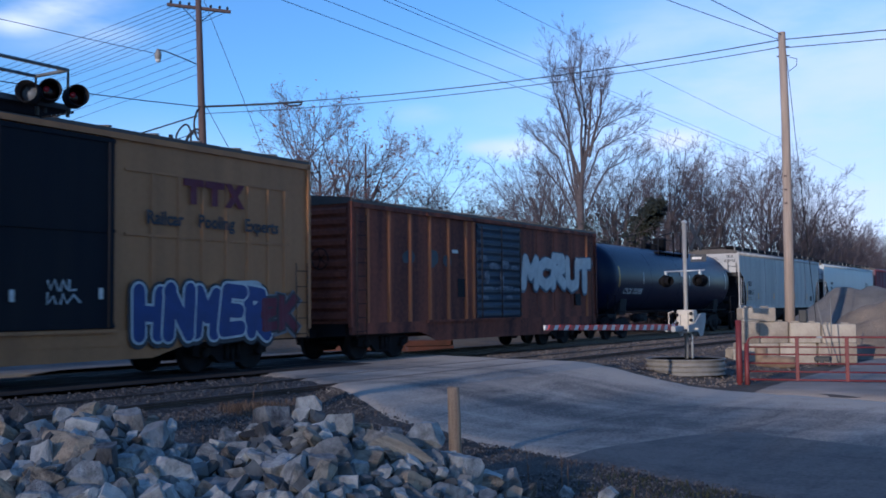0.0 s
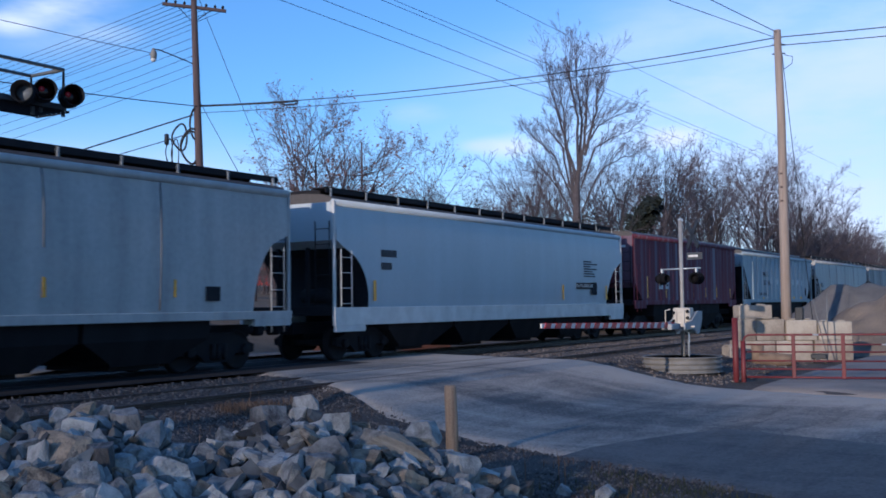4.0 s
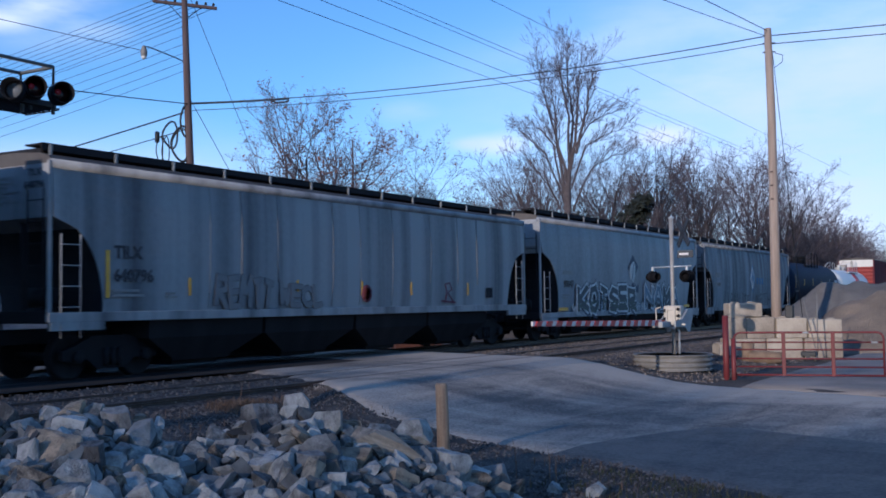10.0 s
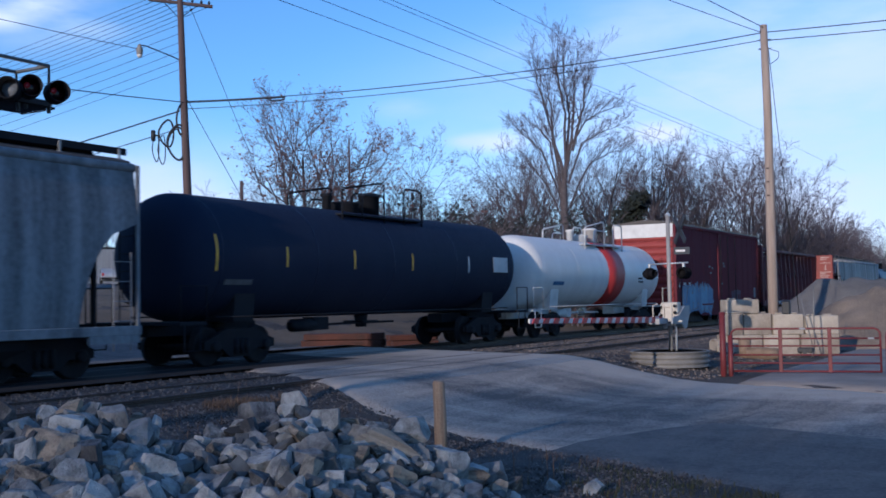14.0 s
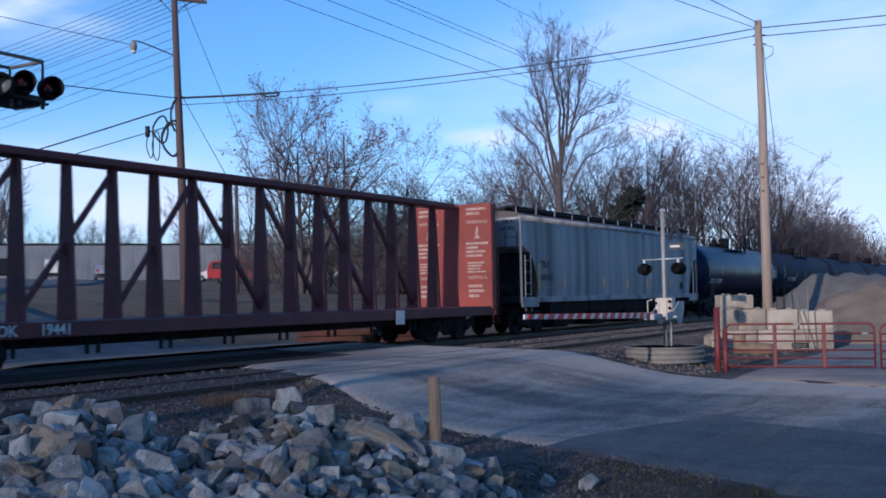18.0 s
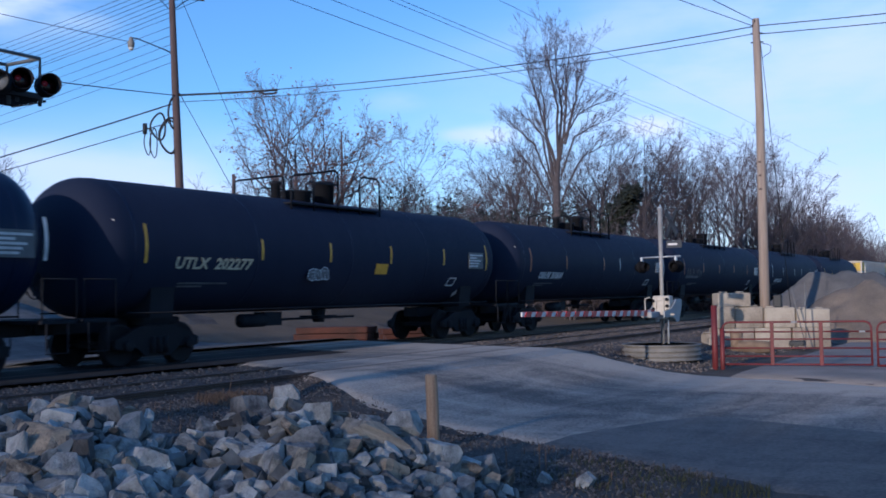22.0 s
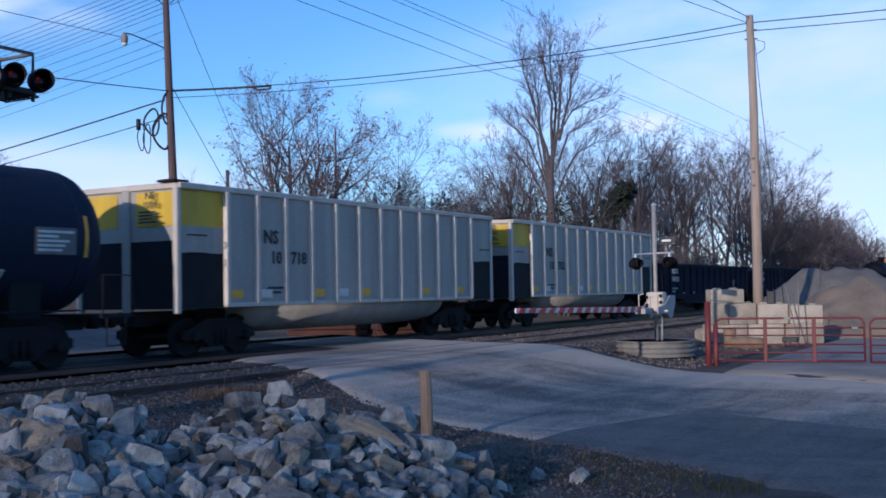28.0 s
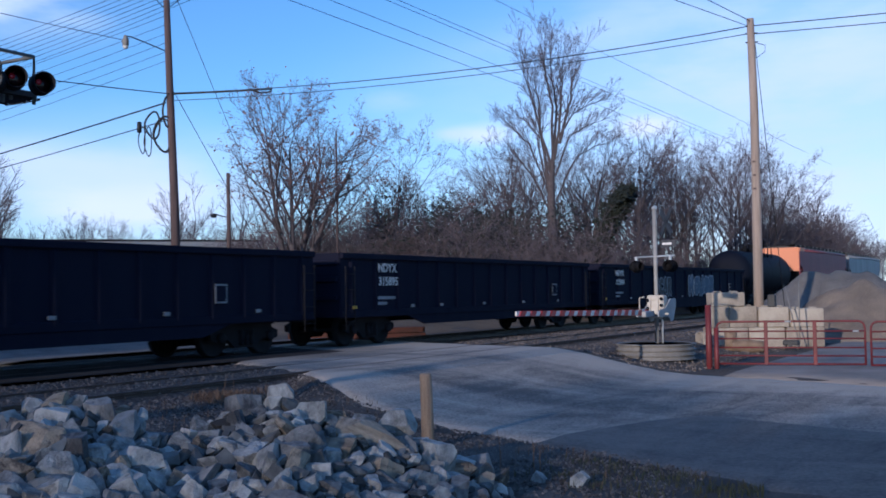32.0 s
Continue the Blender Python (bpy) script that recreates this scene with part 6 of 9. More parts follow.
    part("data_plate", Shape().box(-0.4, -0.004, -0.06, 0.4, 0.004, 0.06), M_YELLOW, c, "", (-h + 1.9, -1.61, 1.15))
    part("data_plate", Shape().box(-0.4, -0.004, -0.06, 0.4, 0.004, 0.06), M_YELLOW, c, "", (h - 1.9, -1.61, 1.15))
    c, h = hopper("grimy grey hopper with blue diamond emblem and scrawled graffiti", -31.52, -12.96, 4.30, 0.98, P_GRIME2, P_GRIME2, 0, 0.12, 1.4, 3.1, True)
    dm = part("diamond_emblem", Shape().prism([(0, 0.85), (0.62, 0), (0, -0.85), (-0.62, 0)], -0.004, 0.004, "y"), P_LOGO_BLUE, c, "blue and white diamond emblem", (-0.13, -1.612, 2.65))
    part("emblem_border", Shape().prism([(0, 0.62), (0.46, 0), (0, -0.62), (-0.46, 0)], -0.003, 0.003, "y"), M_LETTER, dm, "", (0, -0.005, 0))
    part("emblem_field", Shape().prism([(0, 0.5), (0.37, 0), (0, -0.5), (-0.37, 0)], -0.003, 0.003, "y"), P_GRIME, dm, "", (0, -0.009, 0))
    for dx, dz in ((0, 0.28), (-0.22, 0), (0.22, 0), (0, -0.28)):
        part("leaf_mark", Shape().prism([(0, 0.18), (0.13, 0), (0, -0.18), (-0.13, 0)], -0.003, 0.003, "y"), P_LOGO_BLUE, dm, "", (dx * 0.75, -0.014, dz * 0.8))
    for k in range(3):
        part("painted_emblem", Shape().box(-0.17, -0.004, -0.2, 0.17, 0.004, 0.2).box(-0.08, -0.008, -0.1, 0.08, -0.003, 0.1), P_LOGO_BLUE, c, "", (0.95 + k * 0.58, -1.61, 2.5))
    scrawl(c, "LEGALIZE", -5.4, -0.9, 1.06, 1.72, -1.612, P_GRAF_BLACK, 0.028, 5)
    scrawl(c, "METH", 0.3, 4.0, 1.08, 1.78, -1.612, P_GRAF_BLACK, 0.028, 7)
    lettering("ADMX", 0.36, P_FADED_INK, c, -h + 2.25, -1.612, 2.72, 0.010)
    lettering("49001E", 0.36, P_FADED_INK, c, -h + 2.3, -1.612, 2.22, 0.010)
    # tanks
    c, h, y = tank_car("long black tank car with white data panel", -11.5, 4.9, P_TANK2, platform_x=0.6, strips=[(x, M_YELLOW) for x in (-7.3, -4.8, -1.95, 0.95)] + [(4.3, M_LETTER)])
    on_tank(part("data_panel", Shape().box(-0.5, -0.004, -0.25, 0.5, 0.004, 0.25).box(-0.1, -0.008, -0.06, 0.35, -0.003, 0.02), P_GRAF_WHITE, c), 6.45, 2.6)
    on_tank(bars(c, 0, 0, 0, 1.9, 0.24, 1, P_FAINT), -6.0, 1.95)
    c, h, y = tank_car("white tank car with dull red band", 5.9, 20.0, P_TANK_WHITE, r=1.40, zc=2.45, band=(0.2, 2.0, M_RED), platform_x=1.1, m_gear=M_WHITE)
    on_tank(bars(c, 0, 0, 0, 1.9, 0.26, 1, P_LOGO_BLUE), -4.3, 2.02, 1.40, 2.45)
    bars(c, 4.0, y + 0.02, 2.2, 0.7, 0.3, 2, M_LETTER_DARK)
    # red box car
    c, h, w = boxcar("tall red box car with pale blue graffiti and white top end", 21.25, 36.53, 5.02, 0.72, P_BOXRED, P_BOXRED, P_REDEND, P_ROOF,
                     [-7.0, -4.9, -3.1, -1.9, 3.3, 4.4, 5.5, 6.6, 7.2], (-0.6, 2.6), None, 0.015, False, True)
    part("end_panel", Shape().box(-0.03, -1.5, 4.35, 0.0, 1.5, 5.0), M_WHITE, c, "white-painted top of the end", (-h - 0.075, 0, 0))
    lettering("NO", 0.38, M_LETTER, c, -7.1, -w - 0.01, 2.5, 0.008)
    lettering("KL", 0.38, M_LETTER, c, -6.3, -w - 0.01, 2.5, 0.008)
    for k, pair in enumerate(("56", "09", "25")):
        lettering(pair, 0.38, M_LETTER, c, -7.1 + 0.8 * k, -w - 0.01, 1.98, 0.008)
    piece(c, "UHMMS", -6.75, -1.9, 0.66, 1.98, -w - 0.06, [P_GRAF_SKY, P_GRAF_SKY2], P_GRAF_PALE, P_GRAF_SKY, 41, "pale blue bubble graffiti", False, 0.16, 0.86)
    piece(c, "DOTT", 1.7, 3.5, 0.95, 1.75, -w - 0.085, [P_PLUM], P_FAINT, None, 42, "faint purple graffiti", True, 0.16, 0.85)
    for x, z in ((-2.4, 2.98), (-1.9, 2.9), (0.2, 3.2), (0.3, 3.05), (-0.2, 2.1), (-2.2, 2.65)):
        part("paper_label", Shape().box(-0.14, -0.004, -0.05, 0.14, 0.004, 0.05), P_PANEL_GREY, c, "", (x, -w - 0.1, z))
    part("data_panel", Shape().box(-0.2, -0.004, -0.3, 0.2, 0.004, 0.3), P_FADED_INK, c, "", (h - 0.75, -w - 0.01, 1.6))
    part("data_plate", Shape().box(-0.15, -0.004, -0.08, 0.15, 0.004, 0.08), M_YELLOW, c, "", (-h + 0.5, -w - 0.01, 1.05))
    c, h = centre_beam("empty red centre-beam flat car with braced posts", 38.21, 60.6)
    lettering("AOK", 0.3, M_LETTER, c, -h + 3.1, -1.485, 0.93, 0.004)
    lettering("19441", 0.3, M_LETTER, c, -h + 4.3, -1.485, 0.93, 0.004)
    part("data_panel", Shape().box(-0.22, -0.004, -0.2, 0.22, 0.004, 0.2), M_LETTER, c, "", (h - 6.0, -1.49, 0.85))
    grey_hopper(62.32, 82.82, "641401", "streaked light grey covered hopper with dark end openings", P_GREY2)
    # string of black tanks
    tanks = [(84.7, 101.0, "CTCX  732699", P_TANK), (101.7, 119.5, "UTLX  202277", P_TANK2), (120.1, 137.4, "DBUX 300691", P_TANK2),
             (138.1, 156.1, "", P_TANK2), (156.8, 174.2, "SHPX 208526", P_TANK2), (175.0, 192.3, "", P_TANK2)]
    for i, (a, b, txt, m) in enumerate(tanks):
        col = (M_YELLOW, M_YELLOW, M_AMBER, M_AMBER, M_LETTER, M_YELLOW)[i]
        c, h, y = tank_car("black tank car with white stencilled lettering" if i != 1 else "dusty black tank car with yellow placard", a, b, m, platform_x=(0.3, 0.4, 0.3, 0.2, 0.4, 0.5)[i],
                           strips=[(x, col) for x in ((-7.4, -4.95, -1.95), (-7.5, -3.75, -1.0), (-7.0, -3.8, 0.05), (-7.4, -4.1, -1.1), (-6.95, -3.95, -0.45), (-7.4, -4.3, -1.2))[i]] + [(x, col if i in (1, 3, 5) else M_LETTER) for x in (1.9, 4.9, 7.7)])
        if txt:
            on_tank(lettering(txt, 0.36, M_LETTER if i != 1 else M_CREAM, c, 0, 0, 0, 0.010, 0.98 if i != 1 else 1.15, shear=0.2), (-6.0, -5.4, -5.15, 0, -5.2, 0)[i], (2.0, 2.2, 2.05, 2, 1.95, 2)[i])
        else:
            on_tank(bars(c, 0, 0, 0, 2.2, 0.26, 1, P_FAINT), -6.0, 2.1)
        on_tank(bars(c, 0, 0, 0, 1.6, 0.16, 2, P_FAINT), -5.6, 1.74)
        e = bars(c, -h + 0.42, -1.0, 2.95, 0.85, 0.32, 3, M_LETTER, -58)
        on_tank(part("data_panel", Shape().box(-0.48, -0.004, -0.26, 0.48, 0.004, 0.26), P_PANEL_GREY, c), 6.95, 2.5)
        on_tank(bars(c, 0, 0, 0, 0.85, 0.44, 5, M_LETTER), 6.95, 2.5, lift=0.02)
        on_tank(part("placard", Shape().prism([(0, 0.17), (0.13, 0), (0, -0.17), (-0.13, 0)], -0.004, 0.004, "y"), M_LETTER, c), 6.3, 1.45)
        on_tank(part("placard_holder", strokes([[(-0.24, -0.13), (-0.16, 0.13), (0.26, 0.13), (0.18, -0.13), (-0.24, -0.13)]], 0.022), M_LETTER, c), 5.6, 1.82)
        if i == 1:
            on_tank(part("data_plate", Shape().box(-0.3, -0.004, -0.15, 0.3, 0.004, 0.15), M_YELLOW, c, "yellow placard"), 1.45, 2.17)
            throwup(c, -1.9, -1.1, 1.85, 2.15, 3, y + 0.05, [P_FAINT], P_GRAF_WHITE, None, 71, "small pale graffiti", 3.0, 0.02)
        if i == 3:
            tag(c, [[(-7.0, 2.2), (-6.8, 2.5), (-6.7, 2.2)], [(-6.5, 2.2), (-6.45, 2.5)], [(-6.1, 2.2), (-6.0, 2.5), (-5.8, 2.2)], [(-5.4, 2.5), (-5.3, 2.2), (-5.1, 2.5)], [(-5.0, 2.1), (-4.9, 2.5), (-4.7, 2.1), (-4.6, 2.4)]], y - 0.01, P_FAINT, 0.02)
        if i == 5:
            tag(c, [[(-0.6, 1.8), (-0.5, 2.4), (-0.3, 2.4)], [(-0.2, 1.85), (0.0, 2.35), (0.15, 1.85)], [(0.3, 1.85), (0.35, 2.35), (0.6, 2.3), (0.55, 1.85), (0.3, 1.85)], [(0.75, 1.85), (0.85, 2.35), (1.05, 2.3), (1.0, 1.85)], [(1.2, 1.85), (1.3, 2.35), (1.5, 1.85)]], y - 0.01, P_FAINT, 0.025)
    coal_gondola("aluminium coal gondola with yellow end panels", 193.8, 208.65, "10718")
    coal_gondola("aluminium coal gondola with yellow end panels", 210.2, 224.95, "10732")
    gondola("dark low-sided gondola with white stencilled marks", 226.2, 243.0, "NDYX", "314212")
    gondola("dark low-sided gondola with white stencilled marks", 244.2, 260.5, "NDYX", "315888")
    gondola("dark low-sided gondola with white stencilled marks", 261.7, 279.0, "NDYX", "315895")
    c, h = gondola("dark gondola with large pale graffiti", 280.2, 303.8, "NDYX", "315840")
    piece(c, "SCAR", -5.0, -2.6, 1.15, 2.05, -1.65, [P_GON_FILL], P_GON_LINE, None, 51, "pale outlined graffiti")
    piece(c, "HOUSE", 0.2, 4.8, 1.05, 2.15, -1.65, [P_GON_PALE], P_GON_LINE, None, 52, "pale blue graffiti")
    tank_car("black tank car behind the gondolas", 305.6, 318.4, P_TANK_DULL, r=1.42, zc=2.45)
    hopper("maroon covered hopper with its end coloured as sunlit orange", 320.0, 340.0, 4.25, 1.30, P_WINE, P_WINE, 0, 0.05, m_end=P_END_SUNLIT)
    hopper("grey covered hopper at the end of the train", 341.6, 361.0, 4.2, 1.30, P_GRIME, P_GRIME, 0, 0.05)


P_WINE = paint("wine_red_hopper_paint", (0.27, 0.075, 0.085), (0.13, 0.05, 0.06), 0.5, 0.6)
P_GON_PALE = mat("thin_pale_blue_spray_paint", (0.12, 0.16, 0.22), (0.06, 0.075, 0.10), rough=0.8, scale=3)
P_GON_LINE = mat("thin_pale_grey_spray_paint", (0.30, 0.33, 0.37), (0.12, 0.13, 0.15), rough=0.8, scale=3)
P_TANK_DULL = mat("dull_black_tank_paint", (0.004, 0.006, 0.014), (0.007, 0.009, 0.017), rough=0.7, spec=0.1, scale=0.8, fine=10, bump=0.03)
P_GON_FILL = mat("charcoal_spray_paint", (0.03, 0.03, 0.035), (0.05, 0.05, 0.055), rough=0.7, scale=3)
build_train()


# ---- crossing signal with its gate ----
M_BLADE = mat("dull_grey_sheet_back", (0.13, 0.14, 0.15), (0.09, 0.095, 0.10), rough=0.85, scale=3)
M_CREAM_CASE = mat("cream_case_paint", (0.60, 0.56, 0.49), (0.38, 0.34, 0.29), rough=0.6, scale=4, contrast=0.3)
M_HEAD = mat("matt_black_paint", (0.006, 0.006, 0.008), (0.012, 0.012, 0.014), rough=0.9, spec=0.1, scale=3)
M_MAST = mat("dull_mast_steel", (0.36, 0.345, 0.325), (0.24, 0.23, 0.22), rough=0.6, metal=0.2, scale=4)
M_CRANK = mat("grey_white_paint", (0.36, 0.37, 0.38), (0.25, 0.25, 0.26), rough=0.6, scale=3)
M_BUCK = mat("faded_silver_back", (0.04, 0.047, 0.06), (0.028, 0.032, 0.042), rough=0.6, scale=3)
def crossing_signal():
    x, y = 28.41, 9.64
    z0 = -0.16
    t = thing("crossing_signal", "white crossing signal with lowered red and white gate arm", "crossing signal", "", (x, y, z0))
    part("mast", Shape().tube([(0, 0, -0.3), (0, 0, 3.85)], 0.056, 12), M_MAST, t)
    part("mast_cap", Shape().lathe([(3.83, 0.075), (3.88, 0.07), (3.91, 0.02)], (0, 0, 0), "z", 12), M_GALV, t)
    part("mast_base", Shape().box(-0.22, -0.22, -0.1, 0.22, 0.22, 0.06, 0.02), M_GALV, t)
    part("conduit", Shape().tube([(0.05, -0.14, -0.3), (0.05, -0.14, 0.75), (0.0, -0.05, 0.85)], 0.03, 8), M_GALV, t)
    b = part("gate_mechanism", Shape().box(-0.17, -0.26, 0.92, 0.17, 0.22, 1.44, 0.03), M_CREAM_CASE, t, "off-white gate mechanism case")
    part("case_door", Shape().box(-0.19, -0.22, 0.98, -0.17, 0.18, 1.38, 0.008), M_CREAM_CASE, b)
    for yy, zz in ((-0.30, 1.34), (-0.30, 1.16), (-0.30, 1.02), (0.24, 1.30), (0.24, 1.08)):
        part("case_bolt", Shape().lathe([(-0.06, 0.045), (-0.01, 0.045), (0.0, 0.02)], (-0.19, yy * 0.7, zz), "x", 8), M_STEEL, b)
    part("mast_bracket", Shape().box(-0.22, -0.13, 0.80, 0.12, 0.13, 0.86, 0.01).box(-0.22, -0.13, 1.30, 0.12, 0.13, 1.36, 0.01), M_CREAM_CASE, t)
    part("support_bar", Shape().box(-0.26, -0.42, 0.90, -0.18, 0.42, 0.95, 0.01), M_CREAM_CASE, t)
    for yy in (-0.11, 0.11):
        part("bracket_strap", Shape().box(-0.25, yy - 0.02, 0.84, -0.20, yy + 0.02, 1.38), M_CREAM_CASE, t)
    part("guard_loop", Shape().tube([(-0.2, 0.30, 0.95), (-0.2, 0.42, 1.05), (-0.2, 0.42, 1.36), (-0.2, 0.28, 1.40)], 0.02, 6), M_CREAM_CASE, t)
    for sy in (-0.30, 0.26):
        part("gate_crank", Shape().prism([(-0.75, 0.86), (-0.75, 1.02), (-0.2, 1.08), (0.3, 1.34), (0.72, 1.34), (0.72, 1.12), (0.45, 0.72), (0.25, 0.70), (0.1, 0.84)], sy - 0.02, sy + 0.02, "y"), M_CRANK, t)
    part("counterweight", Shape().box(0.42, -0.28, 1.08, 0.72, 0.24, 1.32, 0.03), M_CRANK, t, "grey-white counterweight block")
    part("arm_clamp", Shape().box(-1.35, -0.16, 0.86, -0.65, 0.13, 1.02, 0.02), M_CRANK, t)
    # the arm rises slightly towards its tip
    n, length = 16, 8.1
    arm = part("gate_arm", Shape().rings([[(-0.7, -0.04, 0.90), (-0.7, 0.04, 0.90), (-0.7, 0.04, 1.05), (-0.7, -0.04, 1.05)],
                                          [(-0.7 - length, -0.02, 1.095), (-0.7 - length, 0.02, 1.095), (-0.7 - length, 0.02, 1.19), (-0.7 - length, -0.02, 1.19)]], smooth=False), M_WHITE, t, "white gate arm with red stripes")
    for i in range(n):
        u0, u1 = (i + 0.25) / n, (i + 0.75) / n
        xs = (-0.7 - length * u0, -0.7 - length * u1)
        zz = [(0.90 + 0.195 * u, 1.05 + 0.14 * u) for u in (u0, u1)]
        v = []
        for xx, (za, zb) in zip((xs[0], xs[1]), zz):
            v += [(xx - 0.05, -0.046, za - 0.004), (xx + 0.05, -0.046, zb + 0.004), (xx + 0.05, 0.046, zb + 0.004), (xx - 0.05, 0.046, za - 0.004)]
        part("red_stripe", Shape().poly(v, [(0, 1, 2, 3), (7, 6, 5, 4), (0, 4, 5, 1), (1, 5, 6, 2), (2, 6, 7, 3), (3, 7, 4, 0)]), M_RED, arm)
    # light heads on a cross bar, backs towards the road
    part("light_bar", Shape().tube([(0, -0.55, 2.52), (0, 0.6, 2.50)], 0.022, 8), M_GALV, t)
    for yy in (-0.42, 0.55):
        part("bar_clamp", Shape().box(-0.05, yy - 0.03, 2.26, 0.05, yy + 0.03, 2.52, 0.01), M_GALV, t)
        for dx, a in ((0.18, 0), (-0.18, 180)):
            h = part("light_head", Shape().lathe([(0.0, 0.05), (0.02, 0.17), (0.04, 0.17), (0.05, 0.10), (0.10, 0.12), (0.12, 0.02)], (0, 0, 0), "x", 20), M_HEAD, t, "black round light head", (dx * 0.8, yy, 2.24), (0, 0, a + (14 if yy < 0 else 62)))
            part("hood", Shape().lathe([(0.08, 0.12), (0.26, 0.115), (0.26, 0.105), (0.08, 0.11)], (0, 0, 0), "x", 14), M_HEAD, h)
    for a in (45, -45):
        part("crossbuck_blade", Shape().box(-0.02, -0.5, -0.08, 0.02, 0.5, 0.08, 0.004), M_BUCK, t, "plain grey back of a crossbuck blade", (0.10, -0.30, 3.45), (a, 0, -48))
    sg = part("track_count_sign", Shape().box(-0.015, -0.22, -0.1, 0.015, 0.22, 0.1, 0.004), M_BUCK, t, "small dull grey sign", (-0.05, -0.40, 2.85))
    bars(sg, -0.022, 0, 0, 0.34, 0.1, 1, M_LETTER, -90)
    # culvert ring that guards the foot
    ring_prof = []
    for i in range(13):
        z = -0.46 + 0.40 * i / 12
        ring_prof.append((z, 1.05 + 0.035 * math.cos(i * math.pi / 2)))
    ring_prof += [(-0.05, 1.02), (-0.10, 0.97), (-0.46, 0.97)]
    g = thing("guard_ring", "weathered corrugated steel ring round the signal foot", "guard ring", "", (x - 0.15, y, 0))
    part("ring_wall", Shape().lathe(ring_prof, (0, 0, 0), "z", 40), M_RING, g)
    part("rim", Shape().lathe([(-0.055, 1.02), (-0.03, 1.06), (-0.055, 1.10), (-0.08, 1.06), (-0.055, 1.02)], (0, 0, 0), "z", 40), M_RING, g)
    part("gravel_fill", Shape().lathe([(-0.46, 0.96), (-0.20, 0.96), (-0.15, 0.5), (-0.14, 0.01)], (0, 0, 0), "z", 24), M_BALLAST, g)


crossing_signal()


# ---- overhead flashing lights on their cantilever ----
M_LENS = mat("dark_red_lens", (0.020, 0.003, 0.005), (0.010, 0.002, 0.003), rough=0.15, scale=8, bump=0)
M_LENS_GREY = mat("dull_grey_lens", (0.16, 0.17, 0.19), (0.08, 0.085, 0.09), rough=0.25, scale=6, bump=0)
M_LENS_LIT = flat("lit_red_lens", (0.25, 0.015, 0.025), 0.3, 0, 0.06)


def cantilever():
    t = thing("signal_cantilever", "grey steel cantilever carrying black flashing lights", "signal cantilever", "", (8.36, 10.8, 0))
    x0 = -9.5
    for dy in (-0.28, 0.28):
        part("beam", Shape().box(x0, dy - 0.03, 3.84, 0.15, dy + 0.03, 3.91, 0.01), M_BLADE, t)
    for k in range(8):
        part("walkway_bar", Shape().box(x0, -0.30 + 0.083 * k, 3.825, 0.19, -0.28 + 0.083 * k, 3.84), M_STEEL, t)
    for k in range(9):
        part("walkway_cross_bar", Shape().box(0.16 - 1.05 * k, -0.3, 3.815, 0.19 - 1.05 * k, 0.3, 3.825), M_STEEL, t)
    for dy in (-0.3, 0.3):
        part("hand_rail", Shape().tube([(x0, dy, 4.32), (0.1, dy, 4.33), (0.1, dy, 3.9)], 0.022, 6), M_BLADE, t)
        for i in range(9):
            part("rail_post", Shape().tube([(-0.9 - i * 1.05, dy, 3.9), (-0.9 - i * 1.05, dy, 4.32)], 0.02, 6), M_BLADE, t)
    part("end_rail", Shape().tube([(0.1, -0.3, 4.33), (0.1, 0.3, 4.33)], 0.022, 6), M_BLADE, t)
    part("column", Shape().tube([(x0, 0, -0.4), (x0, 0, 4.5)], 0.16, 14), M_BLADE, t)
    for i, (dx, dz, lit) in enumerate(((-0.49, 3.928, 0), (-0.30, 3.978, 0), (0.02, 3.958, 1))):
        h = part("light_head", Shape().lathe([(-0.12, 0.03), (-0.10, 0.10), (-0.02, 0.12), (0.0, 0.135), (0.02, 0.135), (0.03, 0.02)], (0, 0, 0), "y", 20), M_BLACK, t, "black hooded red crossing light", (dx, -0.40 - 0.05 * i, dz), (0, 0, (126, 150, 158)[i]))
        part("hood", Shape().lathe([(0.0, 0.135), (0.20, 0.128), (0.20, 0.12), (0.0, 0.122)], (0, 0, 0), "y", 18), M_BLACK, h)
        part("lens", Shape().lathe([(0.03, 0.115), (0.055, 0.08), (0.065, 0.02)], (0, 0, 0), "y", 18), M_LENS if i else M_LENS_GREY, h)
        if i:
            part("lens_glint", Shape().lathe([(0.066, 0.035), (0.07, 0.01)], (0.03, 0, 0.02), "y", 10), M_LENS_LIT, h)
        part("bracket", Shape().tube([(0, -0.1, 0), (0, -0.22, -0.05), (0, -0.22, -0.2)], 0.025, 6), M_BLADE, h)


cantilever()


# ---- poles and wires ----
def wire(name, pts, r=0.014, label="sagging black overhead wire", sag=0.0):
    a, b = Vector(pts[0]), Vector(pts[-1])
    if len(pts) == 2:
        pts = [a.lerp(b, i / 14) - Vector((0, 0, sag * 4 * (i / 14) * (1 - i / 14))) for i in range(15)]
    return solo(name, Shape().tube(pts, r, 5), M_WIRE, label, "wire", "overhead wires")


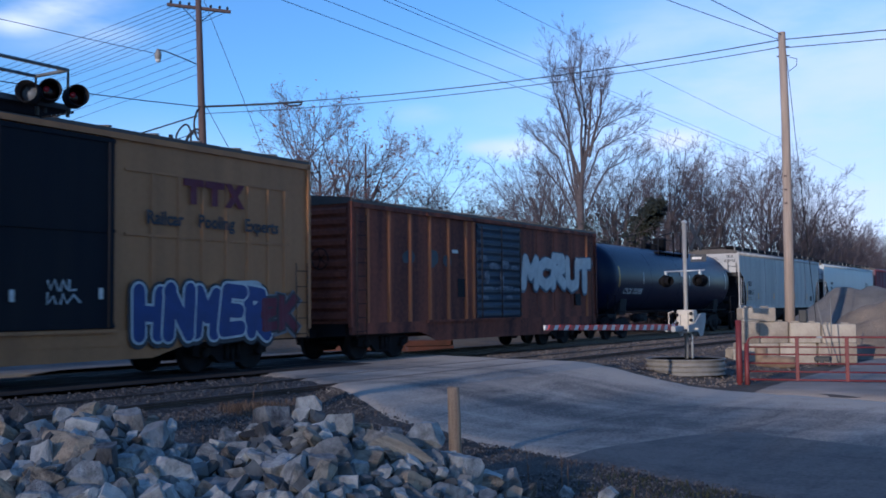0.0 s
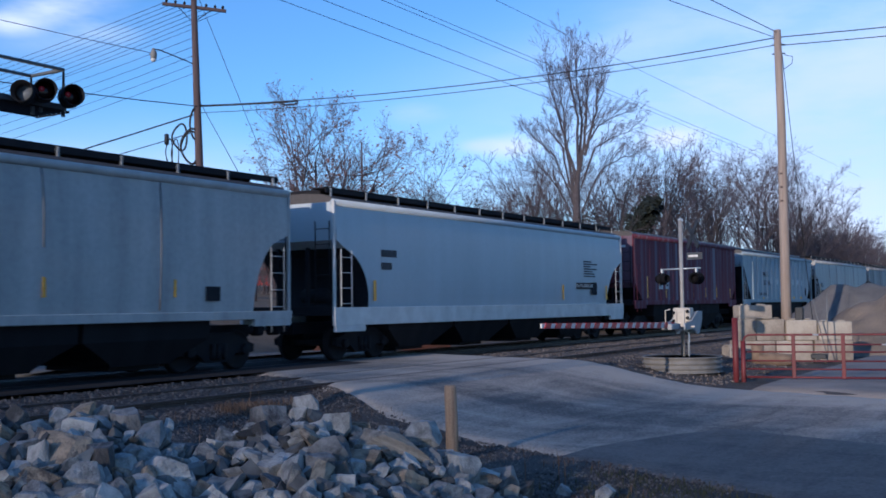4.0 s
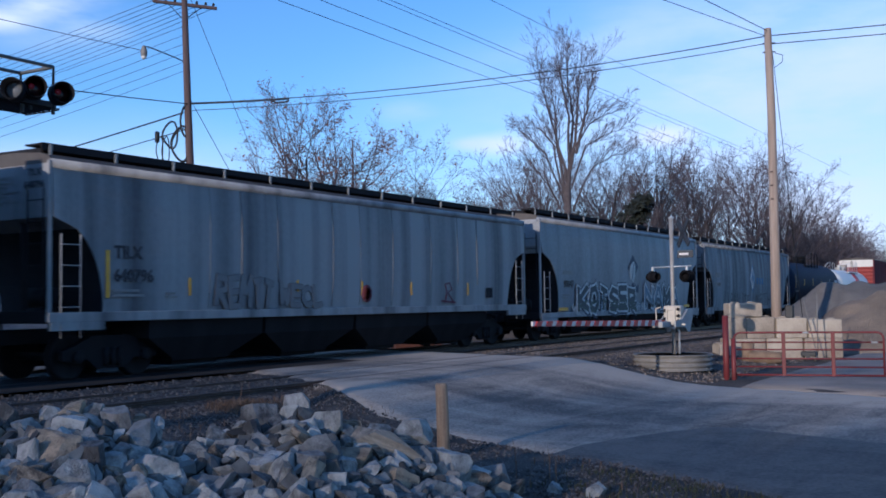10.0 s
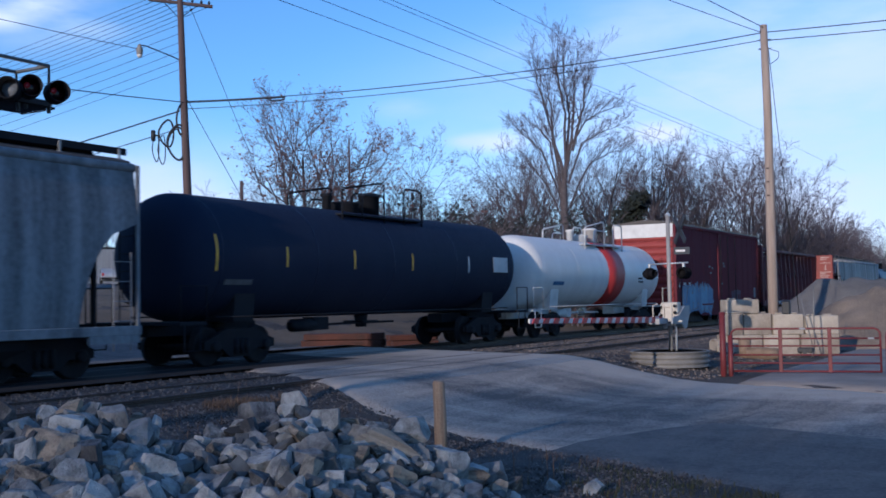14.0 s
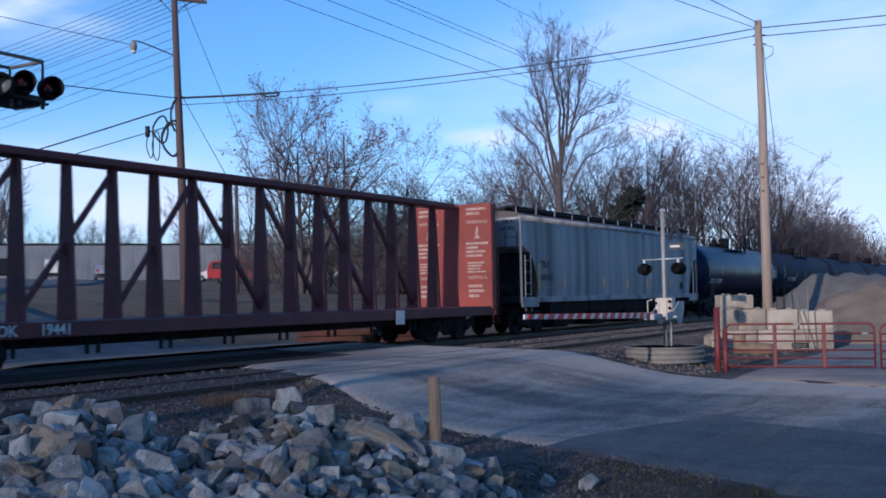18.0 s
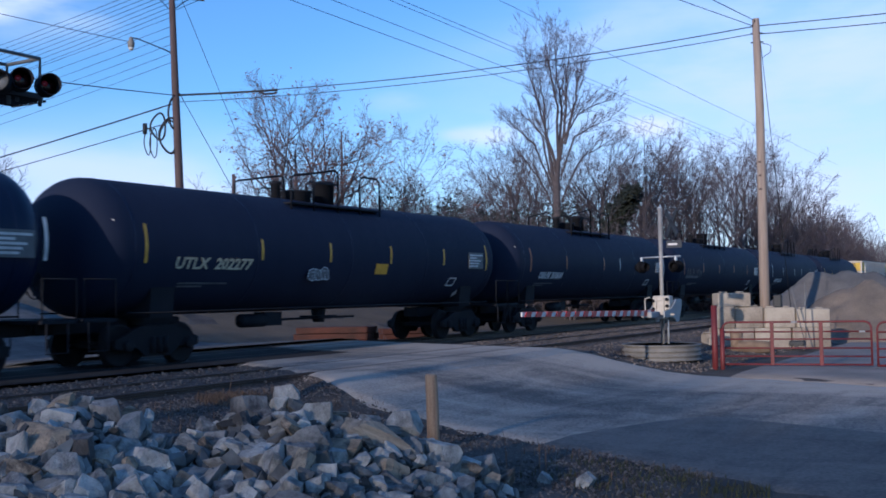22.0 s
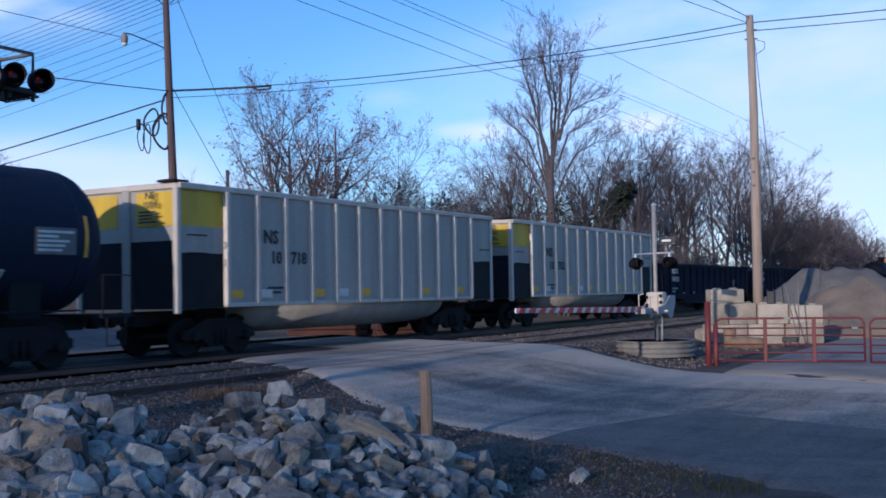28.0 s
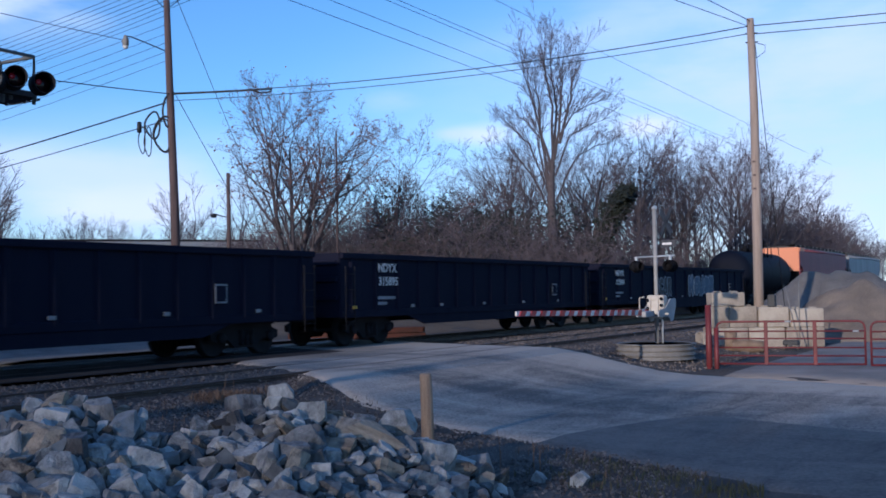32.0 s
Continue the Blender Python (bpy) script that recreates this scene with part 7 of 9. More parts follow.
def utility_pole_main():
    x, y, z = 30.75, 30.05, 1.35
    t = thing("utility_pole", "weathered brown utility pole with crossarm and street lamp", "utility pole", "utility poles", (x, y, z))
    part("shaft", Shape().tube([(0.10, -0.12, -0.8), (0.05, -0.05, 4), (-0.06, 0.06, 8.5), (-0.16, 0.16, 13.1)], [0.19, 0.17, 0.145, 0.115], 14), M_POLE, t)
    arm = part("crossarm", Shape().box(-1.25, -0.06, -0.06, 1.25, 0.06, 0.06, 0.01), M_POLE, t, "", (-0.12, 0.13, 12.1), (0, 4, -45.4))
    for i in (-1.1, -0.75, -0.4, 0.45, 0.8, 1.1):
        part("insulator", Shape().lathe([(0.06, 0.02), (0.10, 0.05), (0.15, 0.055), (0.19, 0.03), (0.21, 0.01)], (i, 0, 0), "z", 10), M_STEEL, arm)
    for s in (-1, 1):
        part("brace", Shape().tube([(s * 0.65, 0.07, -0.02), (0, 0.1, -0.6)], 0.018, 5), M_STEEL, arm)
    part("lamp_arm", Shape().tube([(-0.02, 0.02, 9.72), (-0.35, 0.35, 9.93), (-0.85, 0.85, 10.20), (-1.1, 1.1, 10.33), (-1.24, 1.24, 10.34)], 0.024, 6), M_STEEL, t)
    la = part("street_lamp", Shape().lathe([(-0.34, 0.08), (-0.28, 0.12), (-0.10, 0.14), (0.0, 0.10), (0.10, 0.07), (0.14, 0.02)], (-1.24, 1.24, 10.25), "z", 14), M_RING, t, "grey street lamp head")
    part("lamp_glass", Shape().lathe([(-0.42, 0.03), (-0.39, 0.08), (-0.30, 0.118)], (-1.24, 1.24, 10.25), "z", 12), M_WHITE, la)
    # coils of spare cable
    for cx, cz, rx, rz, r in ((-0.20, 7.40, 0.10, 0.58, 0.045), (-0.58, 6.85, 0.20, 0.50, 0.042), (-0.29, 6.50, 0.26, 0.68, 0.048), (-0.31, 6.46, 0.22, 0.62, 0.03), (-0.86, 6.25, 0.09, 0.50, 0.024), (-0.70, 6.20, 0.10, 0.55, 0.024)):
        pts = []
        for i in range(25):
            a = 2 * math.pi * i / 24
            u = cx + rx * math.cos(a)
            pts.append((u * 1.0, -u * 1.02 - 0.1, cz + rz * math.sin(a) + 0.1 * math.sin(2 * a)))
        part("cable_coil", Shape().tube(pts, r, 6, cap=False), M_WIRE, t, "coiled black cable")
    part("splice_case", Shape().lathe([(-0.22, 0.04), (-0.20, 0.09), (0.20, 0.09), (0.22, 0.04)], (-0.92, 0.84, 6.75), "z", 10), M_WIRE, t, "black cable splice case")
    part("guy_wire", Shape().tube([(-0.16, 0.1, 12.9), (2.2, -1.5, 6.0), (3.6, -2.4, -0.5)], 0.012, 5), M_WIRE, t)
    part("guy_wire", Shape().tube([(0.0, -0.1, 8.2), (1.6, -1.7, 4.0), (3.3, -3.3, -0.3)], 0.014, 5), M_WIRE, t)


def utility_pole_right():
    t = thing("utility_pole", "pale weathered utility pole beside the stone piles", "utility pole", "utility poles", (35.72, 8.6, -0.5))
    part("shaft", Shape().tube([(0.03, 0.02, -0.5), (0.02, 0, 4), (0, -0.02, 8), (0.0, 0.03, 10.95)], [0.175, 0.155, 0.135, 0.12], 14), M_POLE_PALE, t)
    for zz in (10.15, 10.45):
        part("insulator_bolt", Shape().tube([(-0.06, 0.2, zz), (0.05, -0.2, zz)], 0.022, 6), M_STEEL, t)
    part("wire_tail", Shape().tube([(0.03, -0.18, 10.1), (0.1, -0.42, 10.02), (0.12, -0.40, 9.8), (0.06, -0.14, 9.62)], 0.012, 5), M_WIRE, t)
    for i in range(3):
        part("climbing_mark", Shape().box(-0.01, -0.05, 0, 0.01, 0.05, 0.05), M_POLE, t, "", (-0.155 + 0.004 * i, 0, 5.2 + 0.45 * i))
    part("guy_wire", Shape().tube([(0.09, -0.09, 10.13), (0.37, -0.29, 6.82), (0.95, -0.72, 0.0)], 0.012, 5), M_WIRE, t)


utility_pole_main()
utility_pole_right()
PL, PR = Vector((30.9, 29.9, 0)), Vector((35.72, 8.62, 0))
wire("overhead_wire", [(30.72, 30.08, 9.50), (35.7, 8.7, 10.2)], 0.018, sag=0.40)
wire("overhead_wire", [(30.72, 30.08, 9.20), (35.7, 8.7, 9.95)], 0.014, sag=0.36)
A0, A1 = Vector((30.72, 30.08, 9.47)), Vector((35.7, 8.7, 10.17))
splice = [A0.lerp(A1, u) - Vector((0, 0, 1.60 * u * (1 - u))) for u in (0.0, 0.04, 0.08, 0.12, 0.16, 0.2)]
knot = [A0.lerp(A1, u) - Vector((0, 0, 1.60 * u * (1 - u) + dz)) for u, dz in ((0.165, 0.02), (0.175, 0.12), (0.19, 0.13), (0.20, 0.07), (0.196, 0.0))]
solo("cable_splice", Shape().tube(splice, 0.034, 6).tube(knot, 0.03, 6), M_WIRE, "black cable splice looped on an overhead wire", "cable splice", "overhead wires")
wire("overhead_wire", [(35.72, 8.5, 10.2), (40.5, -22, 11.0)], 0.018, sag=0.3)
wire("overhead_wire", [(35.72, 8.5, 9.92), (40.5, -22, 10.6)], 0.016, sag=0.3)
wire("overhead_wire", [(35.6, 8.7, 10.2), (-8.0, 19.5, 10.6)], 0.012, sag=0.05)
wire("overhead_wire", [(35.6, 8.62, 10.36), (-8.9, 14.9, 10.7)], 0.014, sag=0.05)
for z0, z1 in ((13.25, 13.05), (13.95, 13.6), (14.7, 15.05), (14.78, 15.5), (16.95, 17.9)):
    wire("overhead_wire", [(-30, 26.0, z0), (150, 26.0, z1)], 0.014, sag=0.04)
# spans running away behind the line from the main pole
for i in range(8):
    a = radians(45.4)
    k = -1.1 + 0.31 * i
    s0 = Vector((30.6 + k * math.cos(a), 30.2 - k * math.sin(a), 13.6 - 0.04 * i))
    wire("overhead_wire", [s0, s0 + Vector((7.0 + 0.5 * i, 60.0, -0.5))], 0.011, "thin overhead wire running away", sag=0.9)
for i in range(6):
    s0 = Vector((30.62, 30.15, 12.6 - 0.36 * i))
    wire("overhead_wire", [s0, s0 + Vector((8.0 + 0.4 * i, 60.0, -0.8 - 0.1 * i))], 0.010, "thin overhead wire running away", sag=0.9)
wire("overhead_wire", [(30.55, 30.2, 9.1), (37.0, 86.0, 6.2)], 0.032, "thick black cable running away", sag=0.5)
wire("overhead_wire", [(30.55, 30.2, 8.4), (37.5, 86.0, 5.8)], 0.02, "thin overhead wire running away", sag=0.5)
wire("overhead_wire", [(30.7, 30.0, 9.45), (-6, 36.0, 11.1)], 0.02, "thin overhead wire crossing the road", sag=0.9)
wire("overhead_wire", [(29.6, 31.2, 11.5), (-10, 52.0, 19.5)], 0.014, "thin overhead wire crossing the road", sag=0.9)
t = thing("utility_pole", "thin brown pole at the wood's edge", "utility pole", "utility poles", (44.95, 39.75, 1.6))
part("shaft", Shape().tube([(0, 0, -0.5), (0.05, 0, 3.5), (0.02, 0, 6.7)], [0.13, 0.12, 0.10], 10), M_POLE, t)
part("lamp_arm", Shape().tube([(0, 0, 4.2), (-0.5, 0.5, 4.4)], 0.03, 6), M_STEEL, t)
part("lamp_head", Shape().lathe([(-0.15, 0.14), (0.0, 0.18), (0.1, 0.05)], (-0.55, 0.55, 4.35), "z", 10), M_STEEL, t)
t = thing("utility_pole", "slender grey pole in front of the trees", "utility pole", "utility poles", (50.3, 36.2, 1.8))
part("shaft", Shape().tube([(0, 0, -0.5), (0.05, 0, 5), (0.02, 0, 9.2)], [0.07, 0.06, 0.05], 10), M_POLE, t)


# ---- red tube gates ----
def tube_gate(ax, ay, bx, by, z, label, h=1.10):
    d = Vector((bx - ax, by - ay, 0))
    length = d.length
    ang = math.degrees(math.atan2(d.y, d.x))
    t = thing("tube_gate", label, "gate", "farm gates", (ax, ay, z), (0, 0, ang))
    r, c = 0.026, 0.16
    pts = [(0, 0, 0.04)]
    pts += [(0, 0, h - c)] + [(c - c * math.cos(a * math.pi / 8), 0, h - c + c * math.sin(a * math.pi / 8)) for a in range(1, 5)]
    pts += [(length - c + c * math.sin(a * math.pi / 8), 0, h - c + c * math.cos(a * math.pi / 8)) for a in range(0, 5)] + [(length, 0, 0.04)]
    part("frame", Shape().tube(pts, r, 8), M_GATE, t)
    for zz in (0.06, 0.26, 0.46, 0.68, 0.86):
        part("rail", Shape().tube([(0, 0, zz), (length, 0, zz)], 0.02 if zz > 0.1 else 0.026, 8), M_GATE, t)
    for u in (0.34, 0.67):
        part("upright", Shape().box(length * u - 0.045, -0.03, 0.03, length * u + 0.045, 0.03, h, 0.008), M_GATE, t)
    for u, zz in ((0.49, h), (0.94, 0.86)):
        part("reflector", Shape().box(length * u - 0.07, -0.028, zz - 0.022, length * u + 0.07, 0.028, zz + 0.022), M_LETTER_DULL, t)
    return t


tube_gate(26.47, 7.44, 27.2, 4.06, -0.50, "dull red steel tube gate, closed, on the forecourt")
tube_gate(27.22, 3.93, 27.9, 0.5, -0.52, "dull red steel tube gate beside another")
solo("gate_post", Shape().tube([(0, 0, -0.5), (0, 0, 1.58)], 0.075, 12).tube([(0.1, -0.16, -0.5), (0.1, -0.16, 1.0)], 0.06, 10), M_GATE, "dark red steel gate post", "gate post", at=(26.25, 7.58, -0.55))


# ---- concrete blocks and stone piles ----
def block(x, y, z, lx, ly, lz, turn, label="pale tan cast concrete block"):
    s = Shape().box(-lx / 2, -ly / 2, 0, lx / 2, ly / 2, lz, 0.025)
    for k in (-0.25, 0.25):
        s.box(lx * k - 0.12, -0.10, lz, lx * k + 0.12, 0.10, lz + 0.05, 0.02)
    return solo("concrete_block", s, M_CONC, label, "concrete block", "concrete blocks", at=(x, y, z), turn=(0, 0, turn))


# a low dry wall of blocks: start along it, length, foot, height, set back, turn
for s0, ln, z, h, deep, a in ((0.0, 1.25, -0.52, 0.66, 0.0, 0), (1.27, 1.2, -0.52, 0.66, 0.05, 1), (2.5, 1.25, -0.52, 0.66, -0.02, -1), (0.0, 0.62, 0.14, 0.70, 0.0, 2), (0.64, 0.95, 0.14, 0.70, 0.12, 0),
                              (1.61, 1.0, 0.14, 0.66, 0.02, -1), (2.63, 1.1, 0.14, 0.60, -0.03, 1), (0.05, 1.12, 0.84, 0.46, 0.04, 3), (0.1, 1.2, -0.52, 0.66, 0.75, 4), (2.3, 1.2, -0.52, 0.64, 0.75, 5), (-0.35, 0.32, -0.52, 0.50, -0.1, 12)):
    u = s0 + ln / 2
    block(34.4 + 0.515 * u + 0.857 * (0.32 + deep), 9.86 - 0.857 * u + 0.515 * (0.32 + deep), z, ln - 0.02, 0.62, h, -59 + a)
M_GREENISH = mat("green_grey_box_paint", (0.04, 0.042, 0.045), (0.025, 0.026, 0.028), rough=0.6, scale=3)
solo("junction_box", Shape().box(-0.1, -0.13, 0, 0.1, 0.13, 0.42, 0.03), M_GREENISH, "dark green-grey metal box on the blocks", "metal box", at=(35.62, 8.16, 0.80))
M_LOG = mat("tan_cut_timber", (0.26, 0.19, 0.13), (0.12, 0.085, 0.06), rough=0.9, scale=3, streak=(4, 1, 1))
solo("log", Shape().lathe([(-0.5, 0.0), (-0.5, 0.17), (-0.1, 0.2), (0.45, 0.18), (0.5, 0.0)], (0, 0, 0.19), "y", 14), M_LOG, "short tan log lying by the concrete blocks", "log", at=(33.1, 8.35, -0.55))
solo("log", Shape().lathe([(0, 0.0), (0, 0.2), (0.3, 0.18), (0.62, 0.2), (0.64, 0.0)], (0, 0, 0), "z", 14), M_LOG, "upright brown stump by the concrete blocks", "log", at=(33.2, 8.9, -0.55))
hc = thing("hand_cart", "small dark hand cart with two long pale handles leaning back", "hand cart", "", (34.55, 7.35, -0.53))
part("tray", Shape().box(-0.16, -0.24, 0.14, 0.16, 0.24, 0.30, 0.03).box(-0.19, -0.06, 0.10, -0.16, 0.06, 0.26), M_GREENISH, hc, "dark tray")
for sy in (-1, 1):
    part("wheel", Shape().lathe([(-0.03, 0.04), (-0.03, 0.11), (0.03, 0.11), (0.03, 0.04)], (0, sy * 0.2, 0.11), "y", 14), M_RING, hc)
part("handle", Shape().tube([(0.1, -0.2, 0.28), (0.3, 0.05, 1.2), (0.5, 0.25, 2.0)], 0.02, 6), M_RING, hc)
part("handle", Shape().tube([(0.1, -0.24, 0.28), (0.35, -0.2, 1.3), (0.55, -0.16, 2.25)], 0.02, 6), M_RING, hc)


def heap(name, x, y, humps, material, label, seed):
    """A dumped pile: several cones at the angle of repose run together, with slumps and lumps."""
    r = max(math.hypot(a, b) + h / k for a, b, h, k in humps) + 0.4
    n = 44
    st = 2 * r / n
    v, f = [], []
    for j in range(n + 1):
        for i in range(n + 1):
            px_, py_ = -r + i * st, -r + j * st
            wx = px_ + 0.35 * noise.noise((px_ * 0.8, py_ * 0.8, seed))
            wy = py_ + 0.35 * noise.noise((px_ * 0.8, py_ * 0.8, seed + 9))
            z = max(h - k * math.sqrt((wx - a) ** 2 + (wy - b) ** 2 + 0.12) for a, b, h, k in humps)
            z += 0.10 * noise.noise((px_ * 1.5, py_ * 1.5, seed)) + 0.05 * noise.noise((px_ * 4, py_ * 4, seed)) + 0.02 * noise.noise((px_ * 11, py_ * 11, seed))
            v.append((px_, py_, max(z, -0.25)))
    for j in range(n):
        for i in range(n):
            q = (j * (n + 1) + i, j * (n + 1) + i + 1, (j + 1) * (n + 1) + i + 1, (j + 1) * (n + 1) + i)
            if max(v[k][2] for k in q) > -0.24:
                f.append(q)
    s = Shape()
    s.poly(v, f, True)
    return solo(name, s, material, label, "aggregate pile", "aggregate piles", at=(x, y, ground_z(x, y)))


heap("gravel_mound", 45.4, 8.5, ((0.0, 0.2, 2.88, 0.74), (0.2, -0.8, 2.9, 0.66), (0.4, -1.7, 2.75, 0.60)), M_GRAVEL, "pile of grey crushed stone", 1)
heap("gravel_mound", 43.4, 6.6, ((0.0, 0.7, 2.2, 0.70), (0.0, -0.1, 2.45, 0.60), (0.4, -1.3, 1.6, 0.5)), M_SAND, "broad pile of tan gravel", 2)
heap("gravel_mound", 46.5, 3.9, ((0.0, 0.6, 1.55, 0.5), (0.5, -1.6, 1.3, 0.45)), M_SAND, "low tan pile of gravel", 5)
heap("gravel_mound", 62.0, 6.6, ((0, 0, 2.0, 0.6), (0.6, -1.2, 1.6, 0.55)), M_LOT, "small pale pile of gravel", 3)


# ---- beyond the line: fence, parked vehicles, stack ----
M_FENCE = mat("corrugated_metal_fence", (0.42, 0.44, 0.46), (0.28, 0.29, 0.31), rough=0.55, metal=0.2, scale=0.6, fine=8, streak=(2, 2, 0.3), bump=0.05)
M_GLASS = flat("vehicle_glass", (0.02, 0.025, 0.03), 0.08)
M_TYRE = flat("tyre_rubber", (0.015, 0.015, 0.015), 0.85)


def fence():
    a, b = Vector((60.0, 92.0, 0)), Vector((86.0, 71.0, 0))
    d = b - a
    length, ang = d.length, math.degrees(math.atan2(d.y, d.x))
    t = thing("metal_fence", "tall grey corrugated metal fence", "fence", "", (a.x, a.y, 3.6), (0, 0, ang))
    n = 24
    w = length / n
    prof = []
    k = 10
    for i in range(k):
        x = w * i / k
        prof += [(x, 0), (x + w / k * 0.35, 0), (x + w / k * 0.5, -0.09), (x + w / k * 0.85, -0.09)]
    prof += [(w, 0), (w, 0.03), (0, 0.03)]
    pm = Shape().prism(prof, 0, 3.5, "z").mesh("panel", M_FENCE)
    for i in range(n):
        part("panel", pm, M_FENCE, t, "", (i * w, 0, rng.uniform(-0.05, 0.05)))
    part("top_rail", Shape().box(0, -0.12, 3.45, length, 0.1, 3.65, 0.02), M_STEEL, t)


fence()


def vehicle(name, label, x, y, z, turn, paint_mat, kind):
    t = thing(name, label, "car", "parked vehicles", (x, y, z), (0, 0, turn))
    if kind == "suv":
        prof = [(-2.3, 0.4), (-2.35, 0.75), (-2.25, 1.05), (-2.1, 1.1), (-1.9, 1.72), (-1.6, 1.8), (0.6, 1.8), (1.15, 1.15), (2.2, 1.0), (2.35, 0.8), (2.35, 0.4)]
        glass = [(-1.95, 1.15), (-1.78, 1.66), (0.5, 1.7), (0.95, 1.18)]
    elif kind == "sedan":
        prof = [(-2.3, 0.35), (-2.35, 0.7), (-2.2, 0.98), (-1.5, 1.05), (-0.9, 1.42), (0.3, 1.45), (1.1, 1.0), (2.1, 0.88), (2.3, 0.65), (2.3, 0.35)]
        glass = [(-1.35, 1.06), (-0.85, 1.37), (0.25, 1.39), (0.9, 1.04)]
    else:
        prof = [(-2.6, 0.5), (-2.65, 1.1), (-2.5, 1.75), (-2.3, 2.0), (1.5, 2.0), (2.1, 1.25), (2.6, 1.1), (2.7, 0.5)]
        glass = [(-2.3, 1.3), (-2.2, 1.85), (1.4, 1.85), (1.85, 1.3)]
    part("body", Shape().prism(prof, -0.88, 0.88, "y"), paint_mat, t)
    for s in (-1, 1):
        part("side_window", Shape().prism(glass, s * 0.89 - 0.01, s * 0.89 + 0.01, "y"), M_GLASS, t)
    part("rear_window", Shape().box(-0.03, -0.7, 1.15 if kind != "sedan" else 1.08, 0.02, 0.7, 1.62 if kind != "sedan" else 1.34), M_GLASS, t, "", (-2.06 if kind == "suv" else (-1.28 if kind == "sedan" else -2.56), 0, 0), (0, 18 if kind != "sedan" else 58, 0))
    part("bumper", Shape().box(-2.45, -0.85, 0.4, -2.3, 0.85, 0.6, 0.03), M_STEEL, t)
    for s in (-1, 1):
        part("tail_light", Shape().box(-2.37, s * 0.72 - 0.1, 0.75, -2.33, s * 0.72 + 0.1, 0.98, 0.01), M_RED, t)
        for wx in (-1.4, 1.4):
            w = part("wheel", Shape().lathe([(-0.1, 0.2), (-0.1, 0.33), (0.1, 0.33), (0.1, 0.2)], (0, 0, 0), "y", 18), M_TYRE, t, "", (wx, s * 0.82, 0.33))
            part("rim", Shape().lathe([(-0.105, 0.05), (-0.105, 0.2), (0.105, 0.2), (0.105, 0.05)], (0, 0, 0), "y", 12), M_GALV, w)
    return t


for nm, lb, px_, py_, tn, m, kd in (("suv", "white parked sport utility vehicle by the metal fence", 63.7, 77.4, 50, M_WHITE, "suv"), ("car", "silver parked saloon car by the metal fence", 67.0, 74.8, 50, M_GALV, "sedan"),
                                   ("suv", "dark parked sport utility vehicle by the metal fence", 60.2, 80.0, 50, M_BLACK, "suv"), ("car", "white parked saloon car half behind a pole", 76.5, 70.2, 130, M_WHITE, "sedan"),
                                   ("van", "red parked van on the bank", 71.2, 62.8, -45, M_RED, "van")):
    vehicle(nm, lb, px_, py_, max(ground_z(px_, py_), 0) + 0.05, tn, m, kd)

M_RUSTY = mat("rusty_orange_steel", (0.095, 0.034, 0.024), (0.04, 0.02, 0.017), rough=0.85, scale=2.5)
t = thing("steel_bundle", "rusty orange steel bundle lying beyond the track", "steel bundle", "", (28.6, 20.9, -0.25), (0, 0, -60))
for i in range(4):
    for j in range(3):
        part("beam", Shape().box(-1.3, -0.11, 0, 1.3, 0.11, 0.2, 0.015), M_RUSTY, t, "", (rng.uniform(-0.1, 0.1), -0.36 + i * 0.24, 0.02 + j * 0.22), (0, 0, rng.uniform(-2, 2)))
t = thing("steel_bundle", "low rusty steel bundle in the weeds", "steel bundle", "", (33.6, 21.4, -0.25), (0, 0, -40))
for i in range(3):
    for j in range(2):
        part("beam", Shape().box(-0.9, -0.11, 0, 0.9, 0.11, 0.2, 0.015), M_RUSTY, t, "", (rng.uniform(-0.1, 0.1), -0.25 + i * 0.24, 0.02 + j * 0.22), (0, 0, rng.uniform(-2, 2)))


# ---- the rock heap ----
def rock_mesh(seed, material, flatness=1.0, long=1.0, fine=True):
    """A quarried stone: a block split by random planes, its edges chipped, its faces rough."""
    rnd = random.Random(seed)
    b = bmesh.new()
    bmesh.ops.create_cube(b, size=1.9)
    for i in range(9):
        n = Vector((rnd.gauss(0, 1), rnd.gauss(0, 1), rnd.gauss(0, 1))).normalized()
        d = rnd.uniform(0.50, 0.80)
        r = bmesh.ops.bisect_plane(b, geom=b.verts[:] + b.edges[:] + b.faces[:], plane_co=n * d, plane_no=n, clear_outer=True)
        rim = [e for e in r["geom_cut"] if isinstance(e, bmesh.types.BMEdge)]
        if len(rim) > 2:
            bmesh.ops.holes_fill(b, edges=rim)
    for v in b.verts:
        v.co.x *= long
        v.co.z *= flatness
    bmesh.ops.bevel(b, geom=b.edges[:], offset=0.03, segments=1, affect="EDGES", profile=0.5)
    bmesh.ops.triangulate(b, faces=b.faces[:])
    for size in (0.55, 0.34, 0.2) if fine else (0.6,):
        bmesh.ops.subdivide_edges(b, edges=[e for e in b.edges if e.calc_length() > size], cuts=1)
        bmesh.ops.triangulate(b, faces=b.faces[:])
    o = Vector((seed * 1.7, seed * 0.3, 0))
    for v in b.verts:
        n = v.co.normalized()
        v.co += n * (0.05 * noise.noise(v.co * 1.5 + o) - abs(noise.noise(v.co * 2.3 + o)) * 0.05 + 0.016 * noise.noise(v.co * 6.0 + o))
    m = bpy.data.meshes.new("rock")
    b.to_mesh(m)
    b.free()
    m.materials.append(material)
    return m


